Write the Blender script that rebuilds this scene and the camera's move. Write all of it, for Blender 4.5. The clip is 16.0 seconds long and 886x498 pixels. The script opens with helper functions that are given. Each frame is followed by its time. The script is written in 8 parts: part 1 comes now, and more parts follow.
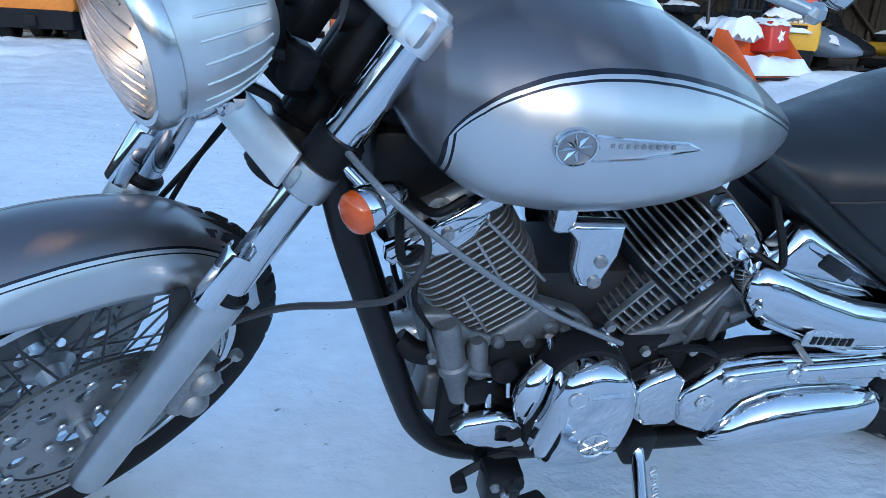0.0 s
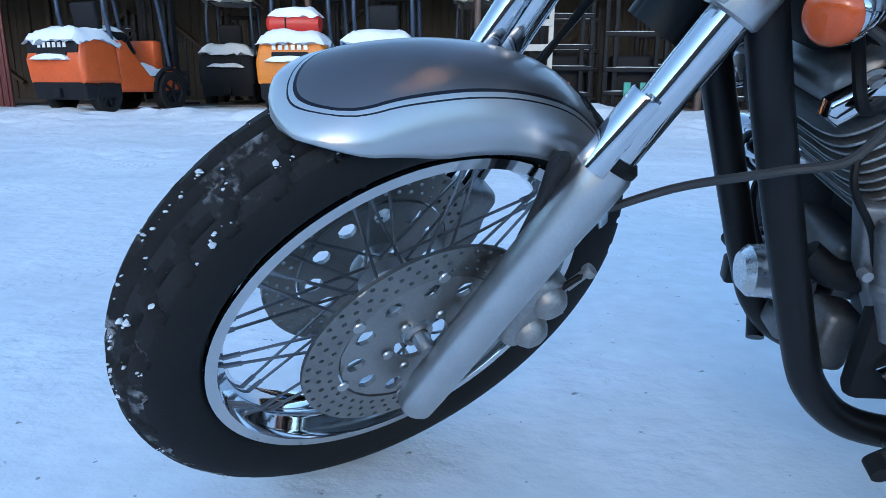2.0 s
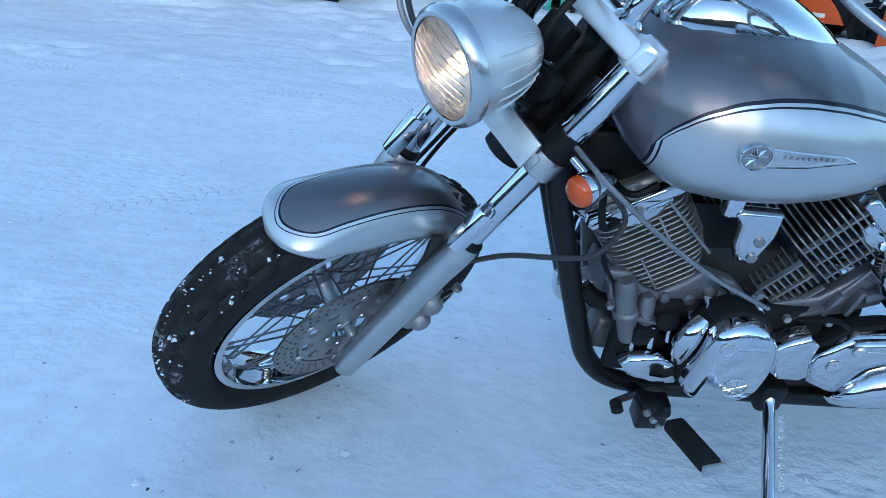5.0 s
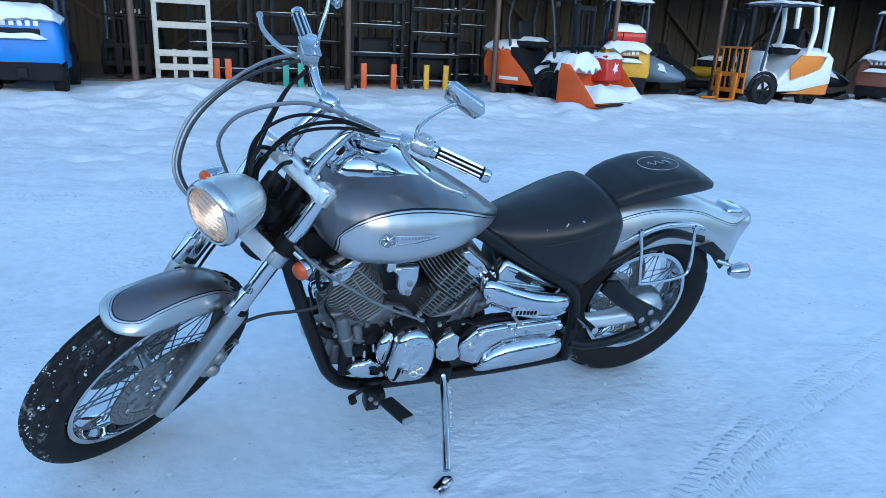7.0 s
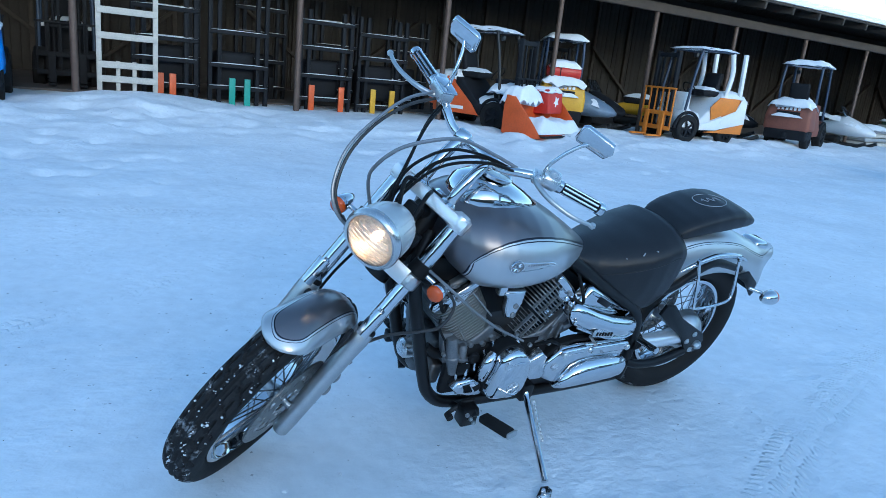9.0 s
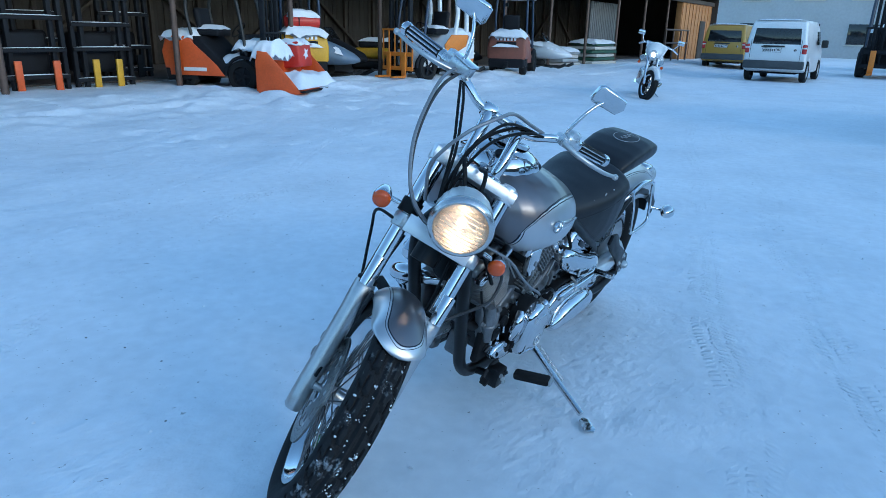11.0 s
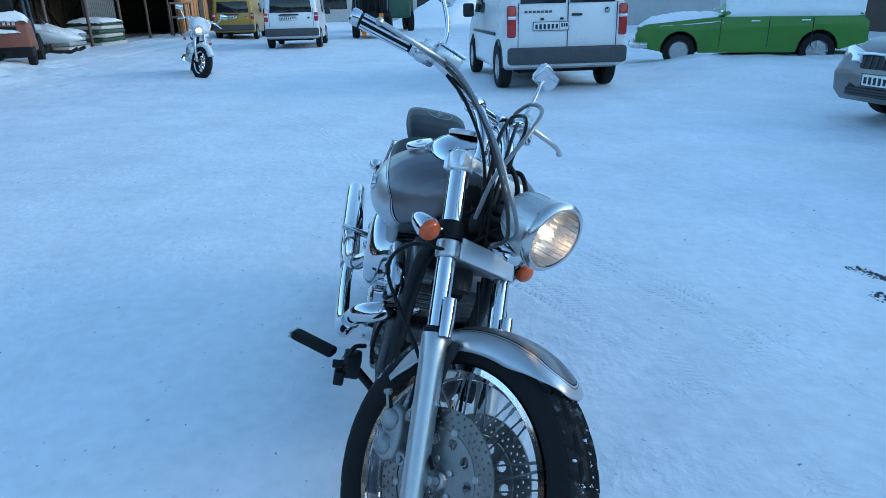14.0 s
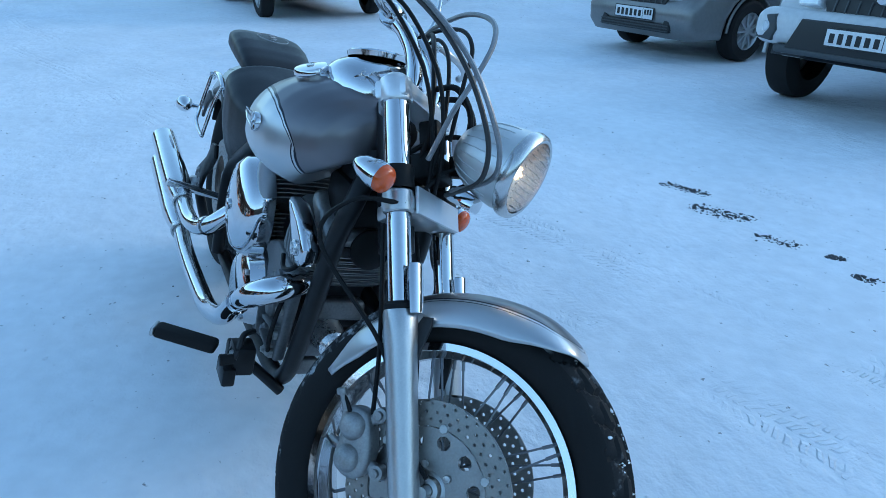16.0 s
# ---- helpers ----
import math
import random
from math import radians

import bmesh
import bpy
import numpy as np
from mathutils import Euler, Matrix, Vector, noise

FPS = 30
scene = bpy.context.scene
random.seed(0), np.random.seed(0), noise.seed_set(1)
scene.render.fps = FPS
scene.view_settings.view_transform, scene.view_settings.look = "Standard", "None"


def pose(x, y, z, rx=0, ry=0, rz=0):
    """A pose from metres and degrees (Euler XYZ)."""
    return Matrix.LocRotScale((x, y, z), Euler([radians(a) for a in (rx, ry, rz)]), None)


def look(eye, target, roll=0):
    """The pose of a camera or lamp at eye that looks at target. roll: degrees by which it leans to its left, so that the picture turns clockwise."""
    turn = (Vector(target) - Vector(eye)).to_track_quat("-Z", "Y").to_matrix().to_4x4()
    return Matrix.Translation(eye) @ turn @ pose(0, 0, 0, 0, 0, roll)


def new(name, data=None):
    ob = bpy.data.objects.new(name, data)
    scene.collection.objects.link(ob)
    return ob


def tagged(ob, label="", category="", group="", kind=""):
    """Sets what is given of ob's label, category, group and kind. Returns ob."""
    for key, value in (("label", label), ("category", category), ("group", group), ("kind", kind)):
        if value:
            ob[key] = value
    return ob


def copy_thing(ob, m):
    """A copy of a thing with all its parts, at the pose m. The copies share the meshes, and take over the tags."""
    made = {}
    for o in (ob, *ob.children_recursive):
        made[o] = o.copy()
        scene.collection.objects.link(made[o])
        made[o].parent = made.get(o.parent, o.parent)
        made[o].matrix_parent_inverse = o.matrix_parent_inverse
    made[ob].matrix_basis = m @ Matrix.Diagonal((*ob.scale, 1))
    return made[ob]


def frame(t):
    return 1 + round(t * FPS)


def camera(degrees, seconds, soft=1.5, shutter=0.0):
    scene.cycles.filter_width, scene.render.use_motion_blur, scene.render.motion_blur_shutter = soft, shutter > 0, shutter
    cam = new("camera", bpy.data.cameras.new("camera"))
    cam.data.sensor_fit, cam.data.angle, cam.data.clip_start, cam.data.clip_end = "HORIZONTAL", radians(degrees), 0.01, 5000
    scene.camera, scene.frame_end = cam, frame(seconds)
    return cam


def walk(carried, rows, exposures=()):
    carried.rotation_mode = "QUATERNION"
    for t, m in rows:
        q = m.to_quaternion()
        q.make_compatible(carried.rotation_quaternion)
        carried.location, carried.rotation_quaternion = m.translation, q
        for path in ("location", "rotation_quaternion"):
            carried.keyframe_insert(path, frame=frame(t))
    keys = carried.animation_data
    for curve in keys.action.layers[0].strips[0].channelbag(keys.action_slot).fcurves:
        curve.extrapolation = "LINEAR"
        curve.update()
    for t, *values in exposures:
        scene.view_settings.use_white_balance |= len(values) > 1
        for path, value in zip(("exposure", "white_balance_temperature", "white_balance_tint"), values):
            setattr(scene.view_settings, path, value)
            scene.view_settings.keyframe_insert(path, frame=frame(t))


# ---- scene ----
cam = camera(66.9, 16.0, 0.78)
PATH = [
    (0, (-0.494, -1.036, 0.836), (-0.032, 0.794, 0.175), 3.4),
    (0.5, (-0.554, -1.011, 0.795), (-0.226, 0.84, 0.11), 3.3),
    (1, (-0.589, -0.975, 0.706), (-0.488, 0.924, 0.087), 3.7),
    (1.5, (-0.649, -0.929, 0.63), (-0.696, 0.98, 0.036), 1.8),
    (2, (-0.688, -0.928, 0.573), (-0.817, 1.012, 0.101), 0.3),
    (2.5, (-0.734, -0.939, 0.563), (-0.861, 1.011, 0.137), 0.2),
    (3, (-0.759, -0.927, 0.591), (-0.912, 1.006, 0.099), -0.1),
    (3.2, (-0.758, -0.911, 0.612), (-0.979, 0.998, 0.057), 1),
    (5.3, (-0.649, -1.372, 1.001), (-0.439, 0.448, 0.199), 3.3),
    (5.5, (-0.632, -1.44, 1.046), (-0.356, 0.393, 0.296), 1.9),
    (6, (-0.613, -1.639, 1.139), (-0.145, 0.163, 0.409), 3.3),
    (6.5, (-0.632, -1.793, 1.192), (-0.042, -0.015, 0.492), 1.4),
    (7, (-0.739, -1.961, 1.22), (0.034, -0.218, 0.614), 2.9),
    (7.5, (-0.852, -2.009, 1.224), (-0.049, -0.267, 0.656), 4.5),
    (8, (-0.997, -1.956, 1.222), (-0.107, -0.25, 0.679), 3.4),
    (8.2, (-1.063, -1.937, 1.225), (-0.163, -0.232, 0.695), 4.9),
    (10.3, (-1.74, -1.487, 1.228), (-0.368, -0.146, 0.664), 1.9),
    (10.5, (-1.817, -1.416, 1.237), (-0.36, -0.171, 0.665), 1.3),
    (11, (-1.932, -1.243, 1.251), (-0.383, -0.137, 0.635), 1.4),
    (11.5, (-1.979, -1.027, 1.262), (-0.33, -0.072, 0.657), -1.7),
    (12, (-2.033, -0.82, 1.262), (-0.301, -0.063, 0.608), -0.1),
    (12.5, (-2.115, -0.593, 1.285), (-0.301, -0.114, 0.594), -0.9),
    (13, (-2.089, -0.393, 1.268), (-0.236, -0.077, 0.584), -0.3),
    (13.5, (-2.009, -0.208, 1.283), (-0.139, -0.109, 0.58), -1.9),
    (14, (-1.984, -0.026, 1.282), (-0.11, -0.158, 0.595), -1.5),
    (14.5, (-1.957, 0.125, 1.293), (-0.122, -0.256, 0.595), -1.7),
    (15, (-1.83, 0.214, 1.27), (-0.042, -0.32, 0.55), -1.9),
    (15.5, (-1.699, 0.255, 1.259), (0.027, -0.403, 0.491), -1.7),
    (16, (-1.603, 0.272, 1.197), (0.023, -0.516, 0.34), 1.3),
]
EXPOSURES = [(0, 1.72, 6100, 6), (3.2, 1.64, 6020, 5), (5.4, 1.57, 5860, 1), (6.5, 1.6, 5800, 1), (8.2, 1.55, 5700, 0), (10.4, 1.33, 5500, -3), (12.0, 1.28, 5500, -3), (13.5, 1.36, 5650, -3), (14.5, 1.48, 5820, -3), (16, 1.53, 5920, -2)]
walk(cam, [(t, look(eye, target, roll)) for t, eye, target, roll in PATH], EXPOSURES)

# ---- daylight: clear winter dusk, sun just gone behind the yard ----
world = bpy.data.worlds.new("dusk_sky")
scene.world = world
world.use_nodes = True
wn = world.node_tree
sky = wn.nodes.new("ShaderNodeTexSky")
sky.sky_type, sky.sun_disc = "NISHITA", False
sky.sun_elevation, sky.sun_rotation, sky.air_density, sky.dust_density, sky.ozone_density = radians(14), radians(188), 1.0, 0.4, 2.0
wn.links.new(sky.outputs[0], wn.nodes["Background"].inputs[0])
wn.nodes["Background"].inputs[1].default_value = 0.15
sun = new("low_sun", bpy.data.lights.new("low_sun", "SUN"))
sun.data.energy, sun.data.angle, sun.data.color = 0.5, radians(25), (1.0, 0.86, 0.74)
sun.matrix_world = look((0, 0, 10), (0 + 10 * math.sin(radians(8)), 10 * math.cos(radians(8)), 10 - 2.2))


# ---- materials ----
def mat(name, base, rough=0.5, metal=0.0, var=0.15, scale=8.0, bump=0.0, bump_scale=60.0, spread=0.12, coat=0.0, spec=0.5, fine=None):
    """Principled surface with colour and roughness variation at two scales and a fine relief."""
    m = bpy.data.materials.new(name)
    m.use_nodes = True
    nt = m.node_tree
    b = nt.nodes["Principled BSDF"]
    b.inputs["Metallic"].default_value = metal
    b.inputs["Coat Weight"].default_value = coat
    b.inputs["Coat Roughness"].default_value = 0.06
    b.inputs["Specular IOR Level"].default_value = spec
    tc = nt.nodes.new("ShaderNodeTexCoord")
    n1 = nt.nodes.new("ShaderNodeTexNoise")
    n1.inputs["Scale"].default_value, n1.inputs["Detail"].default_value = scale, 6
    n2 = nt.nodes.new("ShaderNodeTexNoise")
    n2.inputs["Scale"].default_value, n2.inputs["Detail"].default_value = fine or scale * 9, 4
    mixn = nt.nodes.new("ShaderNodeMath")
    mixn.operation = "MULTIPLY_ADD"
    mixn.inputs[1].default_value = 0.45
    for n in (n1, n2):
        nt.links.new(tc.outputs["Object"], n.inputs["Vector"])
    nt.links.new(n2.outputs["Fac"], mixn.inputs[0])
    half = nt.nodes.new("ShaderNodeMath")
    half.operation = "MULTIPLY"
    half.inputs[1].default_value = 0.55
    nt.links.new(n1.outputs["Fac"], half.inputs[0])
    nt.links.new(half.outputs[0], mixn.inputs[2])
    ramp = nt.nodes.new("ShaderNodeValToRGB")
    ramp.color_ramp.elements[0].position, ramp.color_ramp.elements[1].position = 0.3, 0.7
    lo, hi = [max(0.0, c * (1 - var)) for c in base], [min(1.0, c * (1 + var)) for c in base]
    ramp.color_ramp.elements[0].color, ramp.color_ramp.elements[1].color = (*lo, 1), (*hi, 1)
    nt.links.new(mixn.outputs[0], ramp.inputs[0])
    nt.links.new(ramp.outputs[0], b.inputs["Base Color"])
    rr = nt.nodes.new("ShaderNodeMapRange")
    rr.inputs["From Min"].default_value, rr.inputs["From Max"].default_value = 0.3, 0.7
    rr.inputs["To Min"].default_value, rr.inputs["To Max"].default_value = max(0.02, rough - spread * 0.5), min(1, rough + spread * 0.5)
    nt.links.new(mixn.outputs[0], rr.inputs["Value"])
    nt.links.new(rr.outputs[0], b.inputs["Roughness"])
    if bump:
        bn = nt.nodes.new("ShaderNodeTexNoise")
        bn.inputs["Scale"].default_value, bn.inputs["Detail"].default_value = bump_scale, 5
        nt.links.new(tc.outputs["Object"], bn.inputs["Vector"])
        bp = nt.nodes.new("ShaderNodeBump")
        bp.inputs["Strength"].default_value, bp.inputs["Distance"].default_value = bump, 0.3 / bump_scale
        nt.links.new(bn.outputs["Fac"], bp.inputs["Height"])
        nt.links.new(bp.outputs[0], b.inputs["Normal"])
    return m


def glass(name, tint, rough=0.02, ior=1.45):
    m = bpy.data.materials.new(name)
    m.use_nodes = True
    b = m.node_tree.nodes["Principled BSDF"]
    b.inputs["Base Color"].default_value = (*tint, 1)
    b.inputs["Transmission Weight"].default_value, b.inputs["Roughness"].default_value, b.inputs["IOR"].default_value = 1.0, rough, ior
    return m


def glow(name, colour, strength):
    m = bpy.data.materials.new(name)
    m.use_nodes = True
    b = m.node_tree.nodes["Principled BSDF"]
    b.inputs["Base Color"].default_value = (*colour, 1)
    b.inputs["Emission Color"].default_value, b.inputs["Emission Strength"].default_value = (*colour, 1), strength
    return m


CHROME = mat("chrome", (0.66, 0.67, 0.69), 0.07, 1.0, 0.04, 14, 0.02, 30, 0.06)
CHROME_DULL = mat("salt_dulled_chrome", (0.66, 0.67, 0.68), 0.28, 0.9, 0.08, 20, 0.015, 160, 0.12)
ALLOY = mat("brushed_alloy", (0.55, 0.55, 0.55), 0.36, 1.0, 0.1, 30, 0.05, 220, 0.12)
CAST = mat("cast_aluminium", (0.36, 0.355, 0.35), 0.48, 0.85, 0.3, 25, 0.2, 320, 0.2)
# casting colour taken near-black to hold the shade between engine parts
CAST_DARK = mat("darkened_cast_aluminium", (0.028, 0.028, 0.03), 0.55, 0.3, 0.35, 18, 0.25, 260, 0.25)
CARRIER = mat("pale_disc_carrier", (0.36, 0.355, 0.345), 0.42, 0.9, 0.15, 24, 0.05, 240, 0.14)
STEEL = mat("brake_steel", (0.3, 0.29, 0.275), 0.38, 1.0, 0.18, 28, 0.05, 240, 0.16)
BLACK = mat("black_frame_paint", (0.008, 0.008, 0.009), 0.4, 0.0, 0.3, 16, 0.06, 90, 0.2, spec=0.3)
PLASTIC = mat("black_plastic", (0.007, 0.007, 0.0075), 0.5, 0.0, 0.3, 20, 0.1, 200, 0.2, spec=0.2)
RUBBER = mat("tyre_rubber", (0.013, 0.0125, 0.0125), 0.75, 0.0, 0.3, 22, 0.25, 180, 0.2, spec=0.25)
VINYL = mat("black_seat_vinyl", (0.014, 0.0145, 0.017), 0.44, 0.0, 0.25, 9, 0.22, 420, 0.16, spec=0.4)
CABLE = mat("grey_cable_sheath", (0.035, 0.033, 0.033), 0.45, 0.0, 0.2, 40)
BRAID = mat("braided_hose", (0.26, 0.26, 0.27), 0.36, 0.6, 0.2, 200, 0.2, 900)
AMBER = mat("amber_lens", (0.62, 0.085, 0.008), 0.22, 0.0, 0.12, 60, 0.3, 420, 0.1, 0.5)
MIRROR = mat("mirror_glass", (0.9, 0.9, 0.9), 0.02, 1.0, 0.01, 4, 0, 0, 0.0)
LENS = glass("clear_lens", (0.98, 0.98, 0.97), 0.03)
LAMP_LENS = glass("fluted_lamp_lens", (0.98, 0.97, 0.94), 0.2)
SPOKE = mat("dark_spoke_steel", (0.22, 0.22, 0.23), 0.35, 0.9, 0.2, 60)
BULB = glow("lit_bulb", (1.0, 0.64, 0.38), 6.5)
REFLECTOR = mat("lamp_reflector", (0.78, 0.7, 0.62), 0.28, 1.0, 0.05, 30, 0.25, 70, 0.08)
SNOW_LUMP = mat("packed_snow", (0.82, 0.84, 0.87), 0.75, 0.0, 0.06, 14, 0.5, 70, 0.1)
SILVER = mat("silver_metallic_paint", (0.55, 0.55, 0.56), 0.3, 0.8, 0.04, 5, 0.0, 0, 0.05, 0.7, fine=900)
PLATE_METAL = mat("pale_satin_metal", (0.78, 0.78, 0.79), 0.34, 0.75, 0.04, 12, 0.0, 0, 0.06)
LAMP_SHELL = mat("dulled_lamp_chrome", (0.7, 0.7, 0.69), 0.4, 0.85, 0.05, 10, 0.0, 0, 0.05)
LAMP_RING = mat("dulled_lamp_ring", (0.62, 0.61, 0.6), 0.22, 0.95, 0.06, 16, 0.0, 0, 0.08)
# near-black that paints the shade in gaps and hollows between engine covers
GAP_SHADE = mat("gap_shade_black", (0.012, 0.012, 0.013), 0.7, 0.0, 0.4, 30, 0.2, 200, 0.2, spec=0.2)
WHITE_INK = mat("worn_white_ink", (0.4, 0.4, 0.42), 0.7, 0.0, 0.3, 60)


def two_tone(name, kind):
    """Metallic paint in two tones with a dark and a pale pinstripe, laid out on the panel's own map."""
    m = mat(name, (0.56, 0.565, 0.575), 0.35, 0.85, 0.05, 5, 0.0, 0, 0.05, 0.3, fine=900)
    nt = m.node_tree
    b = nt.nodes["Principled BSDF"]
    silver = b.inputs["Base Color"].links[0].from_socket
    uv = nt.nodes.new("ShaderNodeUVMap")
    sep = nt.nodes.new("ShaderNodeSeparateXYZ")
    nt.links.new(uv.outputs[0], sep.inputs[0])

    def op(kind_, a, c=None, d=None, clamp=False):
        n = nt.nodes.new("ShaderNodeMath")
        n.operation, n.use_clamp = kind_, clamp
        for k, v in enumerate((a, c, d)):
            if v is None:
                continue
            if isinstance(v, (int, float)):
                n.inputs[k].default_value = v
            else:
                nt.links.new(v, n.inputs[k])
        return n.outputs[0]

    u, v = sep.outputs[0], sep.outputs[1]
    if kind == "tank":  # map: x and z of the side; the teardrop is silver
        s = op("DIVIDE", op("ADD", u, 0.333), 0.535, clamp=True)
        h = op("MULTIPLY", op("MULTIPLY", op("POWER", s, 0.45), op("SUBTRACT", 1.0, s)), 0.3)
        dist = op("SUBTRACT", v, op("ADD", h, 0.74))
        front = op("MULTIPLY", op("SUBTRACT", -0.327, u), 1.0)
        dist = op("MAXIMUM", dist, front)
        w = 0.0022
    elif kind == "fender":  # map: along and across in metres; the middle is dark with a round front end
        ahead = op("SUBTRACT", 0.085, u, clamp=False)
        ax = op("MAXIMUM", ahead, 0.0)
        av = op("ABSOLUTE", v)
        rad = op("SQRT", op("ADD", op("MULTIPLY", op("MULTIPLY", ax, 0.85), op("MULTIPLY", ax, 0.85)), op("MULTIPLY", av, av)))
        dist = op("SUBTRACT", 0.048, rad)
        w = 0.0016
    else:
        dist = op("SUBTRACT", 0.085, op("ABSOLUTE", v))
        w = 0.0016
    dark = op("GREATER_THAN", dist, 0.0)
    l1 = op("LESS_THAN", op("ABSOLUTE", op("SUBTRACT", dist, 0.001)), w)
    l2 = op("LESS_THAN", op("ABSOLUTE", op("ADD", dist, 0.006)), w * 0.55)
    mix1 = nt.nodes.new("ShaderNodeMixRGB")
    mix1.inputs[2].default_value = (0.19, 0.178, 0.186, 1) if kind != "rear" else (0.56, 0.56, 0.57, 1)
    nt.links.new(dark, mix1.inputs[0])
    nt.links.new(silver, mix1.inputs[1])
    mix2 = nt.nodes.new("ShaderNodeMixRGB")
    mix2.inputs[2].default_value = (0.02, 0.02, 0.03, 1)
    nt.links.new(op("MAXIMUM", l1, l2), mix2.inputs[0])
    nt.links.new(mix1.outputs[0], mix2.inputs[1])
    nt.links.new(mix2.outputs[0], b.inputs["Base Color"])
    return m


TANK_PAINT, FENDER_PAINT, REAR_PAINT = two_tone("two_tone_tank_paint", "tank"), two_tone("two_tone_fender_paint", "fender"), two_tone("rear_fender_paint", "rear")


# ---- mesh helpers ----
def part(name, bm, material, parent=None, label="", smooth=38, m=None):
    """Links a bmesh as one mesh object under a thing or part."""
    me = bpy.data.meshes.new(name)
    bmesh.ops.recalc_face_normals(bm, faces=bm.faces)
    bm.to_mesh(me)
    bm.free()
    for mm in material if isinstance(material, (list, tuple)) else (material,):
        me.materials.append(mm)
    if smooth:
        me.polygons.foreach_set("use_smooth", [True] * len(me.polygons))
        me.set_sharp_from_angle(angle=radians(smooth))
    ob = new(name, me)
    if parent is not None:
        ob.parent = parent
    if m is not None:
        ob.matrix_basis = m
    return tagged(ob, label)


def root(name, label, category, m=None, group="", kind=""):
    ob = new(name)
    ob.empty_display_size = 0.1
    if m is not None:
        ob.matrix_basis = m
    return tagged(ob, label, category, group, kind)


def shared(name, me, parent, m):
    """One more object on a mesh that is already there."""
    ob = new(name, me)
    ob.parent = parent
    ob.matrix_basis = m
    return ob


def cat(pts, n=6):
    """A smooth run through the points (Catmull-Rom)."""
    p = [Vector(q) for q in pts]
    p = [2 * p[0] - p[1], *p, 2 * p[-1] - p[-2]]
    out = []
    for a, b, c, d in zip(p, p[1:], p[2:], p[3:]):
        for k in range(n):
            t = k / n
            out.append(0.5 * (2 * b + (c - a) * t + (2 * a - 5 * b + 4 * c - d) * t * t + (3 * b - a - 3 * c + d) * t**3))
    return out + [p[-2]]


def tube(pts, r, seg=10, bm=None, radii=None, caps=True):
    bm = bm or bmesh.new()
    pts = [Vector(p) for p in pts]
    t0 = (pts[1] - pts[0]).normalized()
    side = t0.orthogonal().normalized()
    rings = []
    for k, p in enumerate(pts):
        t = (pts[min(k + 1, len(pts) - 1)] - pts[max(k - 1, 0)]).normalized()
        side = (side - t * side.dot(t)).normalized()
        up = t.cross(side)
        rr = radii[k] if radii else r
        rings.append([bm.verts.new(p + rr * (math.cos(2 * math.pi * j / seg) * side + math.sin(2 * math.pi * j / seg) * up)) for j in range(seg)])
    for a, b in zip(rings, rings[1:]):
        for j in range(seg):
            bm.faces.new((a[j], a[(j + 1) % seg], b[(j + 1) % seg], b[j]))
    if caps:
        bm.faces.new(rings[0][::-1])
        bm.faces.new(rings[-1])
    return bm


def aim(p, q):
    """A frame at p whose z axis points to q."""
    p, q = Vector(p), Vector(q)
    return Matrix.Translation(p) @ (q - p).to_track_quat("Z", "Y").to_matrix().to_4x4()


def lathe(profile, seg=32, m=None, bm=None, arc=(0, 360), closed=False):
    """Turns a run of (radius, height) round z."""
    bm = bm or bmesh.new()
    m = m or Matrix()
    full = arc[1] - arc[0] >= 360
    n = seg if full else seg + 1
    rows = []
    for r, z in profile:
        if r < 1e-6:
            v = bm.verts.new(m @ Vector((0, 0, z)))
            rows.append([v] * n)
        else:
            rows.append([bm.verts.new(m @ Vector((r * math.cos(a), r * math.sin(a), z))) for a in (radians(arc[0] + (arc[1] - arc[0]) * j / seg) for j in range(n))])
    pairs = list(zip(rows, rows[1:])) + ([(rows[-1], rows[0])] if closed else [])
    for a, b in pairs:
        for j in range(seg):
            vs = []
            for v in (a[j], a[(j + 1) % n], b[(j + 1) % n], b[j]):
                if v not in vs:
                    vs.append(v)
            if len(vs) > 2:
                bm.faces.new(vs)
    return bm


def loft(rings, bm=None, caps=True, closed=True):
    bm = bm or bmesh.new()
    rows = [[bm.verts.new(p) for p in ring] for ring in rings]
    n = len(rows[0])
    for a, b in zip(rows, rows[1:]):
        for j in range(n if closed else n - 1):
            bm.faces.new((a[j], a[(j + 1) % n], b[(j + 1) % n], b[j]))
    if caps and closed:
        bm.faces.new(rows[0][::-1])
        bm.faces.new(rows[-1])
    return bm


def box(sx, sy, sz, m=None, bevel=0.004, bm=None, segs=2):
    """A bevelled block about its centre."""
    own = bmesh.new()
    bmesh.ops.create_cube(own, size=1.0, matrix=Matrix.Diagonal((sx, sy, sz, 1)))
    if bevel:
        bmesh.ops.bevel(own, geom=own.edges[:], offset=min(bevel, 0.45 * min(sx, sy, sz)), segments=segs, affect="EDGES", profile=0.5)
    if m is not None:
        bmesh.ops.transform(own, matrix=m, verts=own.verts)
    return own if bm is None else join(bm, own)


def join(bm, other):
    """Adds one bmesh to another."""
    me = bpy.data.meshes.new("joined")
    other.to_mesh(me)
    other.free()
    bm.from_mesh(me)
    bpy.data.meshes.remove(me)
    return bm


